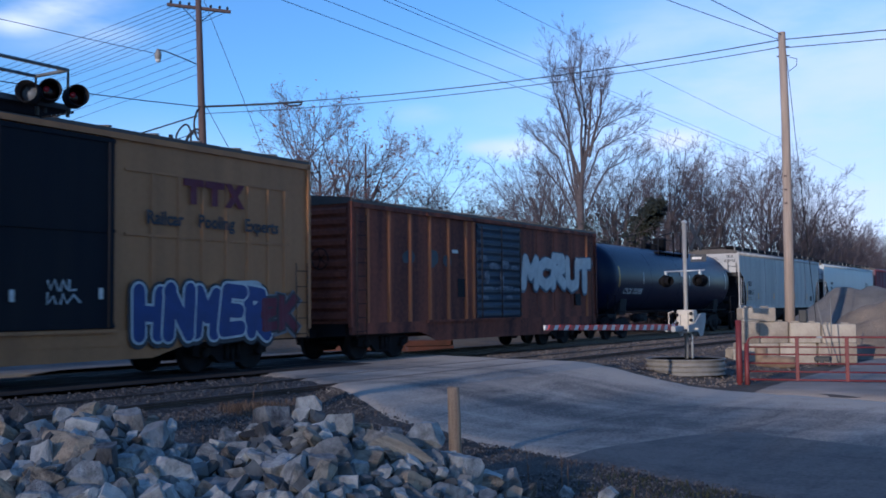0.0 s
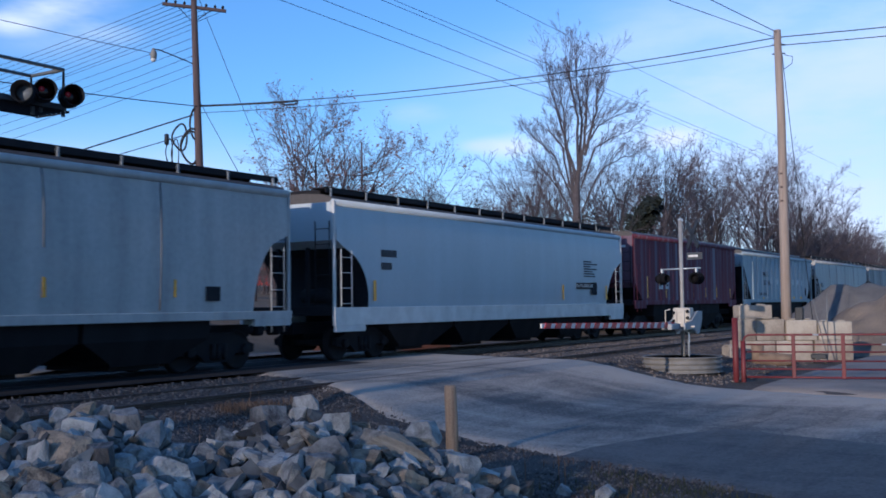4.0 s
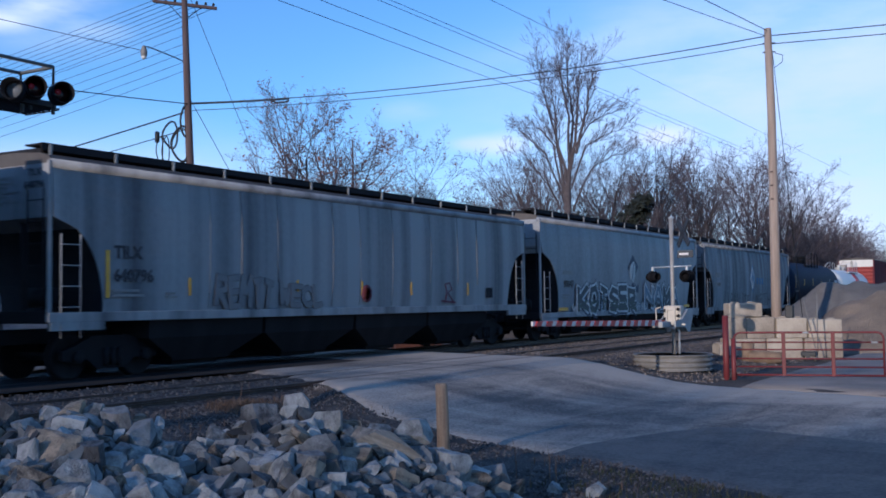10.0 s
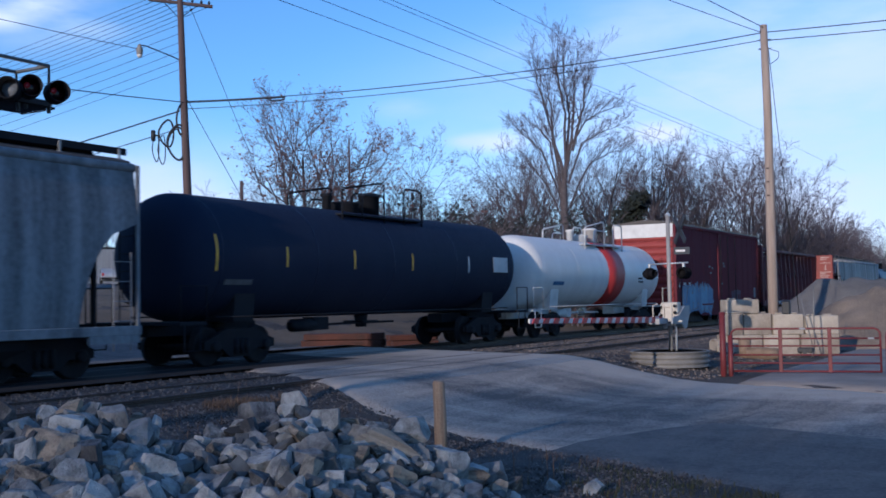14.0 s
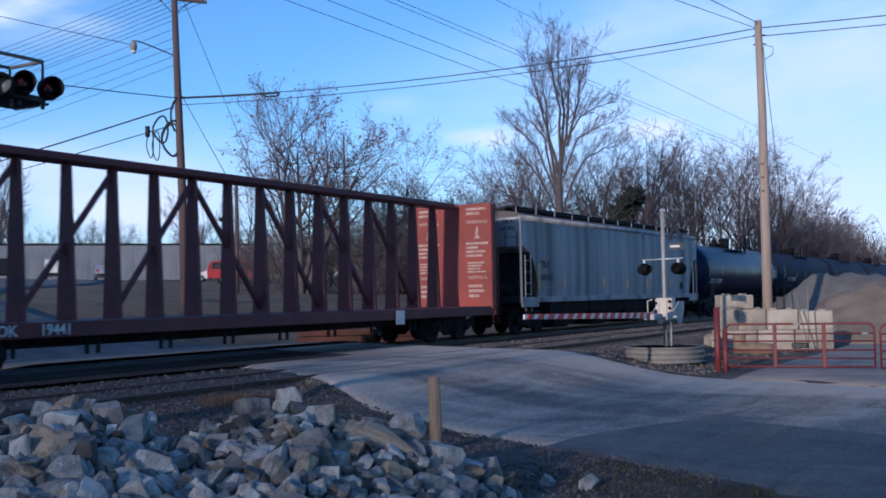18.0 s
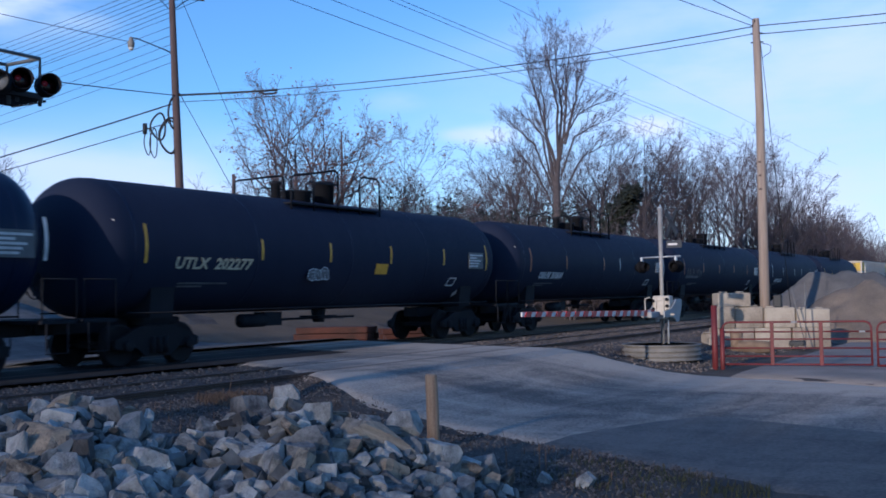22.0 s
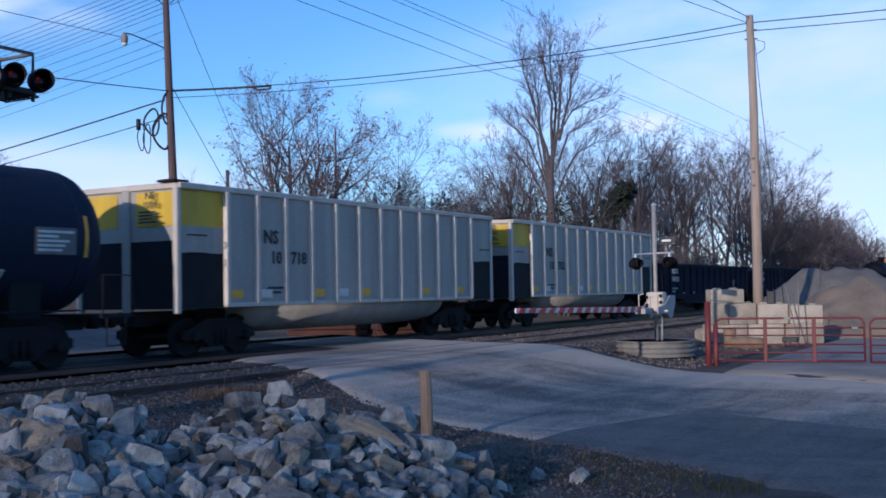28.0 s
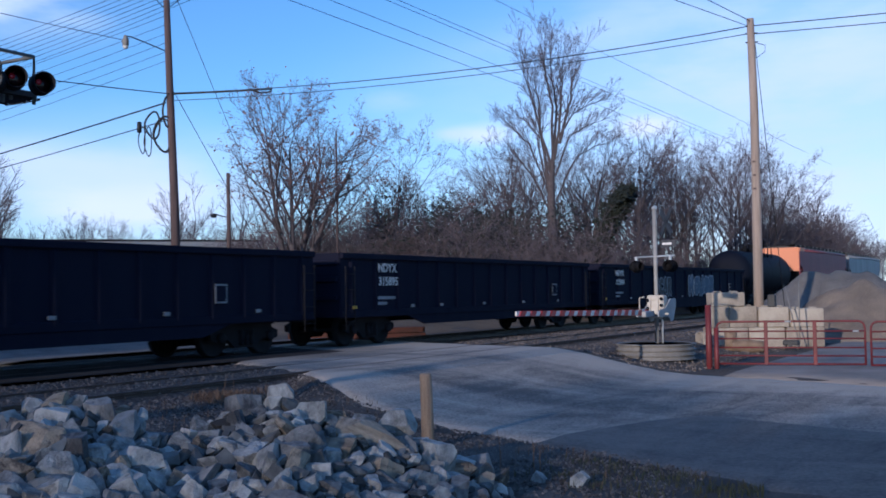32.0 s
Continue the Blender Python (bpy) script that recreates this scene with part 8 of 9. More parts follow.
GREY_ROCKS = [rock_mesh(100 + i, M_ROCK, 0.78 + 0.08 * (i % 4), 1.0 + 0.12 * (i % 3)) for i in range(16)]
TAN_ROCKS = [rock_mesh(200 + i, M_ROCK_TAN, 0.75 + 0.1 * (i % 3), 1.0 + 0.15 * (i % 3)) for i in range(6)]
DARK_ROCKS = [rock_mesh(300 + i, M_ROCK_DARK, 0.8 + 0.1 * (i % 3), 1.0 + 0.15 * (i % 3)) for i in range(5)]
FILL_ROCKS = [rock_mesh(400 + i, M_ROCK_FILL, 0.8 + 0.1 * (i % 3), 1.0 + 0.2 * (i % 3), False) for i in range(10)]
# crest of the heap: bearing, distance and height
CREST = ((33.0, 9.2, 0.53), (38.2, 9.2, 0.53), (39.8, 9.25, 0.57), (41.4, 9.3, 0.52), (43.1, 9.3, 0.45), (44.8, 9.3, 0.29), (46.5, 9.35, 0.27), (48.2, 9.5, 0.35), (50.0, 9.6, 0.39), (51.6, 9.7, 0.51),
         (53.0, 9.7, 0.37), (54.8, 9.7, 0.24), (56.6, 9.8, 0.17), (58.4, 9.9, 0.08), (60.2, 10.0, -0.11), (62.0, 10.2, -0.30), (63.3, 10.5, -0.46), (66.5, 10.8, -0.72))


def crest(a):
    return np.interp(a, [c[0] for c in CREST], [c[1] for c in CREST]), np.interp(a, [c[0] for c in CREST], [c[2] for c in CREST])


def heap_z(x, y):
    """A long dumped heap: a gentle face towards the viewpoint, a steep one towards the line."""
    if not (2 < x < 12 and 2 < y < 10.5):
        return ground_z(x, y)
    r, (far, top) = math.hypot(x, y), crest(math.degrees(math.atan2(x, y)))
    return max(top - (0.30 * (far - r) if r < far else 0.75 * (r - far)), ground_z(x, y))


# rocks that stand out: place, width and height
PALE_UPPER = ((5.78, 7.18, 0.56, 0.17, 0.17), (6.07, 7.02, 0.51, 0.18, 0.18), (6.21, 6.92, 0.55, 0.12, 0.08), (6.47, 6.68, 0.46, 0.08, 0.09), (5.53, 7.15, 0.46, 0.21, 0.21), (5.57, 7.0, 0.44, 0.21, 0.09), (5.72, 6.9, 0.46, 0.21, 0.15),
              (6.33, 6.66, 0.34, 0.26, 0.2), (5.79, 6.63, 0.35, 0.21, 0.15), (5.21, 6.71, 0.3, 0.18, 0.26), (5.03, 6.68, 0.26, 0.16, 0.14), (5.22, 6.94, 0.35, 0.16, 0.16), (5.97, 6.39, 0.25, 0.22, 0.17))
PALE_LOWER = ((5.16, 6.15, 0.17, 0.27, 0.25), (5.87, 6.17, 0.14, 0.31, 0.26), (6.34, 6.27, 0.12, 0.19, 0.21), (6.45, 6.21, 0.12, 0.11, 0.16), (6.47, 5.87, 0.08, 0.25, 0.13), (6.19, 5.92, 0.0, 0.28, 0.17),
              (6.57, 5.42, 0.07, 0.22, 0.34), (6.31, 5.6, 0.0, 0.24, 0.17), (7.76, 4.81, -0.17, 0.3, 0.18), (8.32, 4.93, -0.14, 0.26, 0.28))
PALE_SPUR = ((7.57, 6.04, 0.48, 0.19, 0.26), (7.13, 5.85, 0.29, 0.18, 0.14), (7.36, 5.78, 0.35, 0.19, 0.14), (6.87, 5.79, 0.17, 0.14, 0.16), (7.55, 5.76, 0.31, 0.23, 0.27), (8.05, 5.49, 0.27, 0.17, 0.13), (8.29, 5.31, 0.19, 0.31, 0.24),
             (10.2, 4.8, -0.55, 0.15, 0.17), (10.09, 4.25, -0.50, 0.17, 0.20))
TAN_SPOTS = ((5.93, 7.1, 0.58, 0.18, 0.14), (6.36, 6.79, 0.45, 0.18, 0.14), (5.72, 6.73, 0.4, 0.11, 0.09), (5.32, 6.56, 0.29, 0.32, 0.34), (5.53, 6.18, 0.17, 0.19, 0.18), (7.87, 5.66, 0.29, 0.13, 0.13), (7.35, 5.36, 0.1, 0.34, 0.22),
             (8.56, 4.82, -0.25, 0.28, 0.22), (7.52, 4.99, -0.08, 0.26, 0.26))
DARK_SPOTS = ((6.13, 6.8, 0.42, 0.18, 0.27), (5.46, 6.33, 0.24, 0.19, 0.28), (6.55, 6.56, 0.23, 0.32, 0.09), (7.26, 6.22, 0.37, 0.23, 0.27), (6.75, 5.32, 0.14, 0.17, 0.17), (6.79, 6.24, 0.22, 0.2, 0.12), (7.17, 5.45, 0.15, 0.18, 0.16),
              (8.94, 4.83, -0.26, 0.23, 0.2), (8.19, 5.2, 0.05, 0.15, 0.13))


def build_heap():
    rnd = random.Random(11)
    xs, ys = [2.0 + 0.2 * i for i in range(51)], [2.0 + 0.2 * i for i in range(43)]
    grid_sheet("heap_core", xs, ys, lambda x, y: heap_z(x, y) - 0.10 - (0.15 if heap_z(x, y) <= ground_z(x, y) + 0.01 else 0), M_SOIL, "dark rubble inside the rock heap", "rubble")
    placed = []
    for spots, kind, words in ((PALE_UPPER + PALE_LOWER + PALE_SPUR, GREY_ROCKS, "pale grey"), (TAN_SPOTS, TAN_ROCKS, "tan iron-stained"), (DARK_SPOTS, DARK_ROCKS, "dark blue-grey")):
        for k, (x, y, z, w, h) in enumerate(spots):
            deep = (w + h) * 0.36
            r = math.hypot(x, y)
            x, y = x * (1 + deep * 0.4 / r), y * (1 + deep * 0.4 / r)
            ob = new("rock", kind[(k * 5 + 1) % len(kind)])
            ob.matrix_basis = pose(x, y, z + h * 0.04, rnd.uniform(-16, 16), rnd.uniform(-14, 14), -math.degrees(math.atan2(x, y)) + rnd.choice((0, 180)) + rnd.uniform(-25, 25)) @ Matrix.Diagonal((w * 0.63, deep * 0.9, h * 0.74, 1))
            size = "large" if max(w, h) > 0.24 else "small" if max(w, h) < 0.15 else "angular"
            tagged(ob, f"{size} {words} quarried limestone rock in the heap", "rock", "rock heap")
            placed.append((x, y, (w + deep) * 0.40))
    data = TAN_ROCKS[0].copy()
    data.materials[0] = M_SLAB
    slab = new("rock", data)
    slab.matrix_basis = pose(7.88, 5.33, 0.185, 30, 28, -52) @ Matrix.Diagonal((0.40, 0.16, 0.13, 1))
    tagged(slab, "long tan layered rock slab on the heap", "rock", "rock heap")
    placed.append((7.98, 5.37, 0.18))
    sizes = sorted([rnd.uniform(0.075, 0.125) for _ in range(240)] + [rnd.uniform(0.04, 0.075) for _ in range(900)], reverse=True)
    rest, count = Shape(), 0
    for s in sizes:
        for _ in range(40):
            a, r = rnd.uniform(35.5, 63.5), rnd.uniform(6.9, 10.6)
            far, top = crest(a)
            if r > far + 0.35:
                continue
            x, y = r * math.sin(radians(a)), r * math.cos(radians(a))
            z = heap_z(x, y)
            if z < ground_z(x, y) + 0.03:
                continue
            if all((x - p) ** 2 + (y - q) ** 2 > ((s + t) * 0.72) ** 2 for p, q, t in placed):
                placed.append((x, y, s * 0.9))
                break
        else:
            continue
        tan = rnd.random()
        turn = pose(x, y, z + s * 0.05, rnd.uniform(-50, 50), rnd.uniform(-50, 50), rnd.uniform(0, 360)) @ Matrix.Diagonal((s * rnd.uniform(0.95, 1.5), s * rnd.uniform(0.8, 1.1), s * rnd.uniform(0.8, 1.15), 1))
        if count < 245 and s > 0.05:
            ob = new("rock", rnd.choice(TAN_ROCKS if tan < 0.14 else DARK_ROCKS if tan < 0.40 else GREY_ROCKS))
            ob.matrix_basis = turn
            tagged(ob, f"small {'tan iron-stained' if tan < 0.14 else 'dark blue-grey' if tan < 0.40 else 'pale grey'} quarried limestone rock in the heap", "rock", "rock heap")
            count += 1
        else:
            m = rnd.choice(FILL_ROCKS)
            rest.poly([turn @ v.co for v in m.vertices], [tuple(f.vertices) for f in m.polygons])
    return rest


heap_rest = build_heap()


def rubble(s):
    rnd = random.Random(77)
    for _ in range(2600):
        x, y = rnd.uniform(3.0, 10.0), rnd.uniform(3.2, 9.5)
        z = heap_z(x, y)
        if z < ground_z(x, y) + 0.02:
            continue
        r = rnd.uniform(0.012, 0.04)
        z -= 0.03
        ring = []
        v = []
        for i in range(5):
            t = i * 1.2566 + rnd.uniform(-0.35, 0.35)
            q = r * rnd.uniform(0.75, 1.2)
            v.append((x + q * math.cos(t), y + q * math.sin(t), z + rnd.uniform(-0.2, 0.4) * r))
        v += [(x + rnd.uniform(-0.4, 0.4) * r, y + rnd.uniform(-0.4, 0.4) * r, z + r * rnd.uniform(0.7, 1.2)), (x, y, z - r)]
        s.poly(v, [(i, (i + 1) % 5, 5) for i in range(5)] + [((i + 1) % 5, i, 6) for i in range(5)])
    solo("rubble", s, M_ROCK_FILL, "small broken limestone between the rocks, darkened as gap shade", "rubble", kind="stuff")


rubble(heap_rest)
s = Shape().tube([(0, 0, -0.3), (0.01, 0, 0.5), (0.0, 0.0, 0.93), (0.0, 0.0, 0.96)], [0.085, 0.083, 0.08, 0.07], 12)
solo("timber_post", s, M_STAKE, "short pale brown timber post with a split", "timber post", at=(11.72, 7.05, -0.55), turn=(0, -2, 0))


def bed_z(y):
    """Top of the ballast across the line."""
    if y < 9.8 or y > 20:
        return -9.0
    top = -0.038 - 0.12 * smooth01((12.5 - y) / 0.3)
    w = smooth01((11.4 - y) / 1.4)
    return top * (1 - w) + (base_z(20, y) - 0.05) * w


def loose_stones():
    """Crushed stone lying over the verge and the ballast."""
    rnd = random.Random(21)
    v, f = [], []
    def stone(x, y, z, r):
        o = len(v)
        a = rnd.uniform(0, 6.28)
        k = rnd.uniform(0.6, 1.0)
        for i in range(4):
            t = a + i * 1.5708 + rnd.uniform(-0.4, 0.4)
            q = r * rnd.uniform(0.7, 1.1)
            v.append((x + q * math.cos(t), y + q * math.sin(t), z + rnd.uniform(-0.15, 0.25) * r))
        v.append((x + rnd.uniform(-0.3, 0.3) * r, y + rnd.uniform(-0.3, 0.3) * r, z + r * k))
        v.append((x, y, z - r * 0.6))
        for i in range(4):
            j = (i + 1) % 4
            f.append((o + i, o + j, o + 4))
            f.append((o + j, o + i, o + 5))
    def on_road(x, y):
        xl = np.interp(y, [p[0] for p in road_left], [p[1] for p in road_left])
        xr = np.interp(y, [p[0] for p in road_right], [p[1] for p in road_right])
        return xl + rnd.uniform(-0.05, 0.3) < x < xr - rnd.uniform(-0.05, 0.2)
    n = 0
    while n < 12000:
        x, y = rnd.uniform(7, 19), rnd.uniform(3.2, 12.2)
        if on_road(x, y) or heap_z(x, y) > ground_z(x, y) + 0.02:
            continue
        stone(x, y, max(ground_z(x, y), bed_z(y)) + 0.005, rnd.uniform(0.010, 0.030))
        n += 1
    n = 0
    while n < 7000:
        x, y = rnd.uniform(8, 48), rnd.uniform(10.6, 15.6)
        if on_road(x, y):
            continue
        stone(x, y, max(bed_z(y), ground_z(x, y)), rnd.uniform(0.014, 0.036))
        n += 1
    for _ in range(2500):
        x, y = rnd.uniform(24.5, 44), rnd.uniform(7.5, 11.5)
        if not on_road(x, y):
            stone(x, y, ground_z(x, y) + 0.01, rnd.uniform(0.02, 0.05))
    s = Shape()
    s.poly(v, f)
    solo("loose_stones", s, mat("crushed_stone", (0.20, 0.172, 0.155), (0.045, 0.037, 0.033), rough=0.95, scale=5, fine=40, contrast=0.34, island=0.6), "loose grey and brown crushed stone on the verge", "stones", kind="stuff")


def grass(name, spots, material, label, seed, height=(0.1, 0.3), per=40, spread_r=0.35):
    rnd = random.Random(seed)
    s = Shape()
    v, f = [], []
    for x, y, k in spots:
        for _ in range(int(per * k)):
            a, q = rnd.uniform(0, 6.28), spread_r * math.sqrt(rnd.random())
            px_, py_ = x + q * math.cos(a), y + q * math.sin(a)
            z = max(ground_z(px_, py_), bed_z(py_))
            h = rnd.uniform(*height)
            b = rnd.uniform(0, 6.28)
            w = 0.006
            lean = rnd.uniform(0.1, 0.6) * h
            o = len(v)
            dx, dy = w * math.cos(b + 1.57), w * math.sin(b + 1.57)
            mx, my = px_ + lean * 0.35 * math.cos(b), py_ + lean * 0.35 * math.sin(b)
            v.extend([(px_ - dx, py_ - dy, z - 0.02), (px_ + dx, py_ + dy, z - 0.02), (mx - dx * 0.8, my - dy * 0.8, z + h * 0.6), (mx + dx * 0.8, my + dy * 0.8, z + h * 0.6), (px_ + lean * math.cos(b), py_ + lean * math.sin(b), z + h)])
            f.extend([(o, o + 1, o + 3, o + 2), (o + 2, o + 3, o + 4)])
    s.poly(v, f)
    return solo(name, s, material, label, "grass", kind="stuff")


loose_stones()
rnd = random.Random(8)
grass("dry_grass", [(13.0 + rnd.uniform(-0.7, 0.7), 11.3 + rnd.uniform(-0.35, 0.3), 1.6) for _ in range(16)] + [(rnd.uniform(10.2, 12.0), rnd.uniform(4.0, 6.6), 0.2) for _ in range(12)]
      + [(rnd.uniform(8, 14), rnd.uniform(9.5, 12), 0.12) for _ in range(30)], M_GRASS, "tufts of dry brown grass along the verge", 3, (0.04, 0.15))
grass("dry_stalks", [(10.6, 4.9, 0.14), (10.2, 5.2, 0.12), (13.6, 11.7, 0.1)], M_GRASS, "a few tall bleached weed stalks", 4, (0.35, 0.6), 30, 0.4)
grass("verge_grass", [(rnd.uniform(9.8, 11.3), rnd.uniform(2.6, 4.2), 1) for _ in range(12)] + [(rnd.uniform(10.4, 11.6), rnd.uniform(3.8, 5.0), 0.4) for _ in range(12)], M_GREEN, "short green and brown verge grass", 5, (0.03, 0.09), 45, 0.3)


# ---- trees ----
class Grower:
    def __init__(self, seed, twig=0.011):
        self.r = random.Random(seed)
        self.wood, self.twigs = Shape(), Shape()
        self.tips = []
        self.twig = twig

    def branch(self, p, d, length, r, level, plan):
        rnd = self.r
        segs = 5 if level == 0 else 4 if level < 2 else 3 if level == 2 else 2
        pts, rad = [Vector(p)], [r]
        d = Vector(d).normalized()
        bend, rise = plan["bend"][level], plan["rise"][level]
        for i in range(segs):
            d = (d + Vector((rnd.gauss(0, bend), rnd.gauss(0, bend), rnd.gauss(0, bend) + rise))).normalized()
            pts.append(pts[-1] + d * length / segs)
            rad.append(max(r * (1 - 0.72 * (i + 1) / segs), self.twig * 0.7))
        n = (10, 6, 4, 3, 3)[level]
        (self.wood if level < 2 else self.twigs).tube(pts, rad, n, cap=False, smooth=level < 2)
        if level >= plan["depth"]:
            self.tips.append(pts[-1])
            return
        kids = plan["kids"][level]
        for k in range(kids):
            u = plan["from"][level] + (1 - plan["from"][level]) * (k + rnd.random()) / kids
            j = min(int(u * segs), segs - 1)
            q = pts[j].lerp(pts[j + 1], u * segs - j)
            axis = (pts[j + 1] - pts[j]).normalized()
            side = axis.orthogonal()
            side.rotate(Matrix.Rotation(rnd.uniform(0, 6.283) if level else (k * 2.4 + rnd.uniform(-0.4, 0.4)), 3, axis))
            a = radians(rnd.uniform(*plan["angle"][level]))
            nd = axis * math.cos(a) + side * math.sin(a)
            ln = length * rnd.uniform(*plan["ratio"][level]) * (1.15 - 0.55 * u if level else 1.0)
            self.branch(q, nd, ln, max(rad[j] * rnd.uniform(0.42, 0.6), self.twig), level + 1, plan)


WOOD_PLAN = {"bend": (0.05, 0.05, 0.06, 0.07, 0.08), "rise": (0.04, 0.12, 0.11, 0.08, 0.05), "kids": (11, 6, 5, 4), "from": (0.26, 0.22, 0.2, 0.15), "angle": ((20, 42), (20, 42), (22, 45), (22, 48)),
             "ratio": ((0.44, 0.64), (0.38, 0.56), (0.4, 0.58), (0.4, 0.62)), "depth": 4}
FULL_PLAN = dict(WOOD_PLAN, kids=(11, 7, 6, 3), bend=(0.06, 0.09, 0.11, 0.14, 0.16), angle=((22, 48), (22, 46), (24, 48), (25, 52)))
BUSH_PLAN = {"bend": (0.15, 0.16, 0.18, 0.2, 0.2), "rise": (0.05, 0.05, 0.03, 0.0, 0.0), "kids": (6, 5, 4, 3), "from": (0.1, 0.15, 0.2, 0.15), "angle": ((25, 65), (25, 60), (25, 60), (25, 60)),
             "ratio": ((0.6, 0.9), (0.5, 0.7), (0.45, 0.65), (0.4, 0.6)), "depth": 3}


def leaves(points, rnd, count, size, jitter, material):
    v, f = [], []
    for _ in range(count):
        p = rnd.choice(points)
        c = Vector(p) + Vector((rnd.gauss(0, jitter), rnd.gauss(0, jitter), rnd.gauss(0, jitter)))
        a = Vector((rnd.gauss(0, 1), rnd.gauss(0, 1), rnd.gauss(0, 1))).normalized()
        b = a.orthogonal().normalized()
        s = size * rnd.uniform(0.6, 1.3)
        o = len(v)
        v += [c - a * s, c + b * s * 0.5, c + a * s, c - b * s * 0.5]
        f.append((o, o + 1, o + 2, o + 3))
    sh = Shape()
    sh.poly(v, f)
    return sh


def tree(name, label, seed, height, plan, at, trunk_r, leaf=0, leaf_mat=None, stems=1, twig_mat=None, twig=0.009, lean=(0, 0)):
    g = Grower(seed, twig)
    t = thing(name, label, "tree", "bare trees", at)
    for k in range(stems):
        a = k * 6.283 / max(stems, 1) + 0.4
        d = Vector((0.22 * math.cos(a) if stems > 1 else lean[0], 0.22 * math.sin(a) if stems > 1 else lean[1], 1))
        g.branch((0.15 * math.cos(a) * (stems > 1), 0.15 * math.sin(a) * (stems > 1), -0.3), d, height * (1 if stems == 1 else g.r.uniform(0.75, 1.0)), trunk_r, 0, plan)
    part("trunk", g.wood, M_BARK, t)
    part("crown", g.twigs, twig_mat or M_TWIG, t, "crown of bare twigs")
    if leaf:
        part("leaves", leaves(g.tips, g.r, leaf, 0.11, 0.22, leaf_mat), leaf_mat, t, "a few dead brown leaves")
    return t, g


def gz2(x, y):
    return max(ground_z(x, y), -0.3)


TALL_STEMS = (((-0.2, 8.5), (-0.65, 11.9), (-1.1, 14.7), (-1.8, 17.2), (-2.06, 19.0)), ((-0.1, 9.3), (-0.74, 12.8), (-0.83, 15.3), (-1.27, 17.9)), ((0.14, 9.9), (0.09, 14.5), (-0.3, 17.5), (-0.6, 19.4)),
              ((0.23, 10.2), (0.4, 14.5), (0.14, 17.7), (0.0, 19.4)), ((0.3, 10.6), (0.76, 14.5), (0.8, 17.2), (1.0, 18.9)), ((0.58, 11.5), (1.29, 14.5), (1.64, 16.7), (2.08, 18.5)))
TALL_LIMBS = (((0.5, 11.8), (1.64, 13.85), (2.7, 14.56), (4.2, 15.2)), ((0.3, 8.9), (1.46, 12.1), (2.7, 12.8), (4.2, 13.3)), ((0.3, 7.2), (1.9, 10.4), (3.4, 11.3), (4.4, 11.5)), ((-0.3, 7.6), (-1.53, 11.3), (-2.4, 12.4), (-3.5, 13.2)),
              ((-0.4, 8.2), (-1.1, 12.3), (-2.06, 13.8), (-3.0, 14.0)), ((-0.2, 6.6), (-1.5, 9.0), (-2.3, 10.1), (-3.4, 10.3)))


def tall_tree():
    """A trunk that parts into tall upright stems, with a few side limbs that reach out and turn up."""
    g = Grower(12, 0.0075)
    rnd = g.r
    base = gz2(62, 27.6)
    t = thing("tree", "tall bare tree with many upswept stems", "tree", "bare trees", (62.1, 27.8, base))
    side, back = Vector((0.407, -0.914, 0)), Vector((0.914, 0.407, 0))

    def at(u, v, z):
        return side * u + back * v + Vector((0, 0, (z if z < 8.5 else 8.5 + (z - 8.5) * 0.79) - base))
    g.wood.tube([(0, 0, -0.5), (0.05, -0.05, 3), at(-0.05, 0, 6.2), at(-0.05, 0, 8.4), at(0.1, 0.05, 10.2), at(0.25, 0, 11.6)], [0.40, 0.33, 0.29, 0.22, 0.14, 0.08], 10, cap=False)
    plan = {"bend": (0.04, 0.05, 0.05, 0.06, 0.07), "rise": (0.05, 0.05, 0.05, 0.04, 0.03), "kids": (5, 5, 4, 2), "from": (0.2, 0.10, 0.15, 0.15), "angle": ((18, 36), (14, 32), (16, 36), (18, 40)),
            "ratio": ((0.35, 0.55), (0.42, 0.66), (0.45, 0.7), (0.45, 0.7)), "depth": 4}
    for k, stem in enumerate(TALL_STEMS + TALL_LIMBS):
        upright = k < len(TALL_STEMS)
        v1 = rnd.uniform(-1.3, 1.3)
        reach = 0.9 if upright else 0.84
        pts = []
        for i in range(len(stem) - 1):
            (u0, z0), (u1, z1) = stem[i], stem[i + 1]
            for j in range(4):
                f = j / 4
                w = (i + f) / (len(stem) - 1)
                pts.append(at((u0 + (u1 - u0) * f) * reach + rnd.gauss(0, 0.04), v1 * w ** 1.3, z0 + (z1 - z0) * f))
        pts.append(at(stem[-1][0] * reach, v1, stem[-1][1]))
        n = len(pts)
        r0 = 0.105 if upright else 0.07
        rad = [max(r0 * (1 - i / n) ** 0.9, 0.014) for i in range(n)]
        g.wood.tube(pts, rad, 6, cap=False)
        for m in range(14):
            w = 0.2 + 0.78 * (m + rnd.random()) / 14
            i = min(int(w * (n - 1)), n - 2)
            q = pts[i].lerp(pts[i + 1], w * (n - 1) - i)
            axis = (pts[i + 1] - pts[i]).normalized()
            turn = axis.orthogonal()
            turn.rotate(Matrix.Rotation(rnd.uniform(0, 6.283), 3, axis))
            a = radians(rnd.uniform(12, 34) * (1.15 - 0.55 * w))
            g.branch(q, axis * math.cos(a) + turn * math.sin(a) + Vector((0, 0, 0.2)), rnd.uniform(1.3, 2.5) * (1.0 if upright else 0.66), rad[i] * 0.35 + 0.006, 1, plan)
    part("trunk", g.wood, M_BARK, t)
    part("crown", g.twigs, M_THICKET, t, "crown of bare twigs")


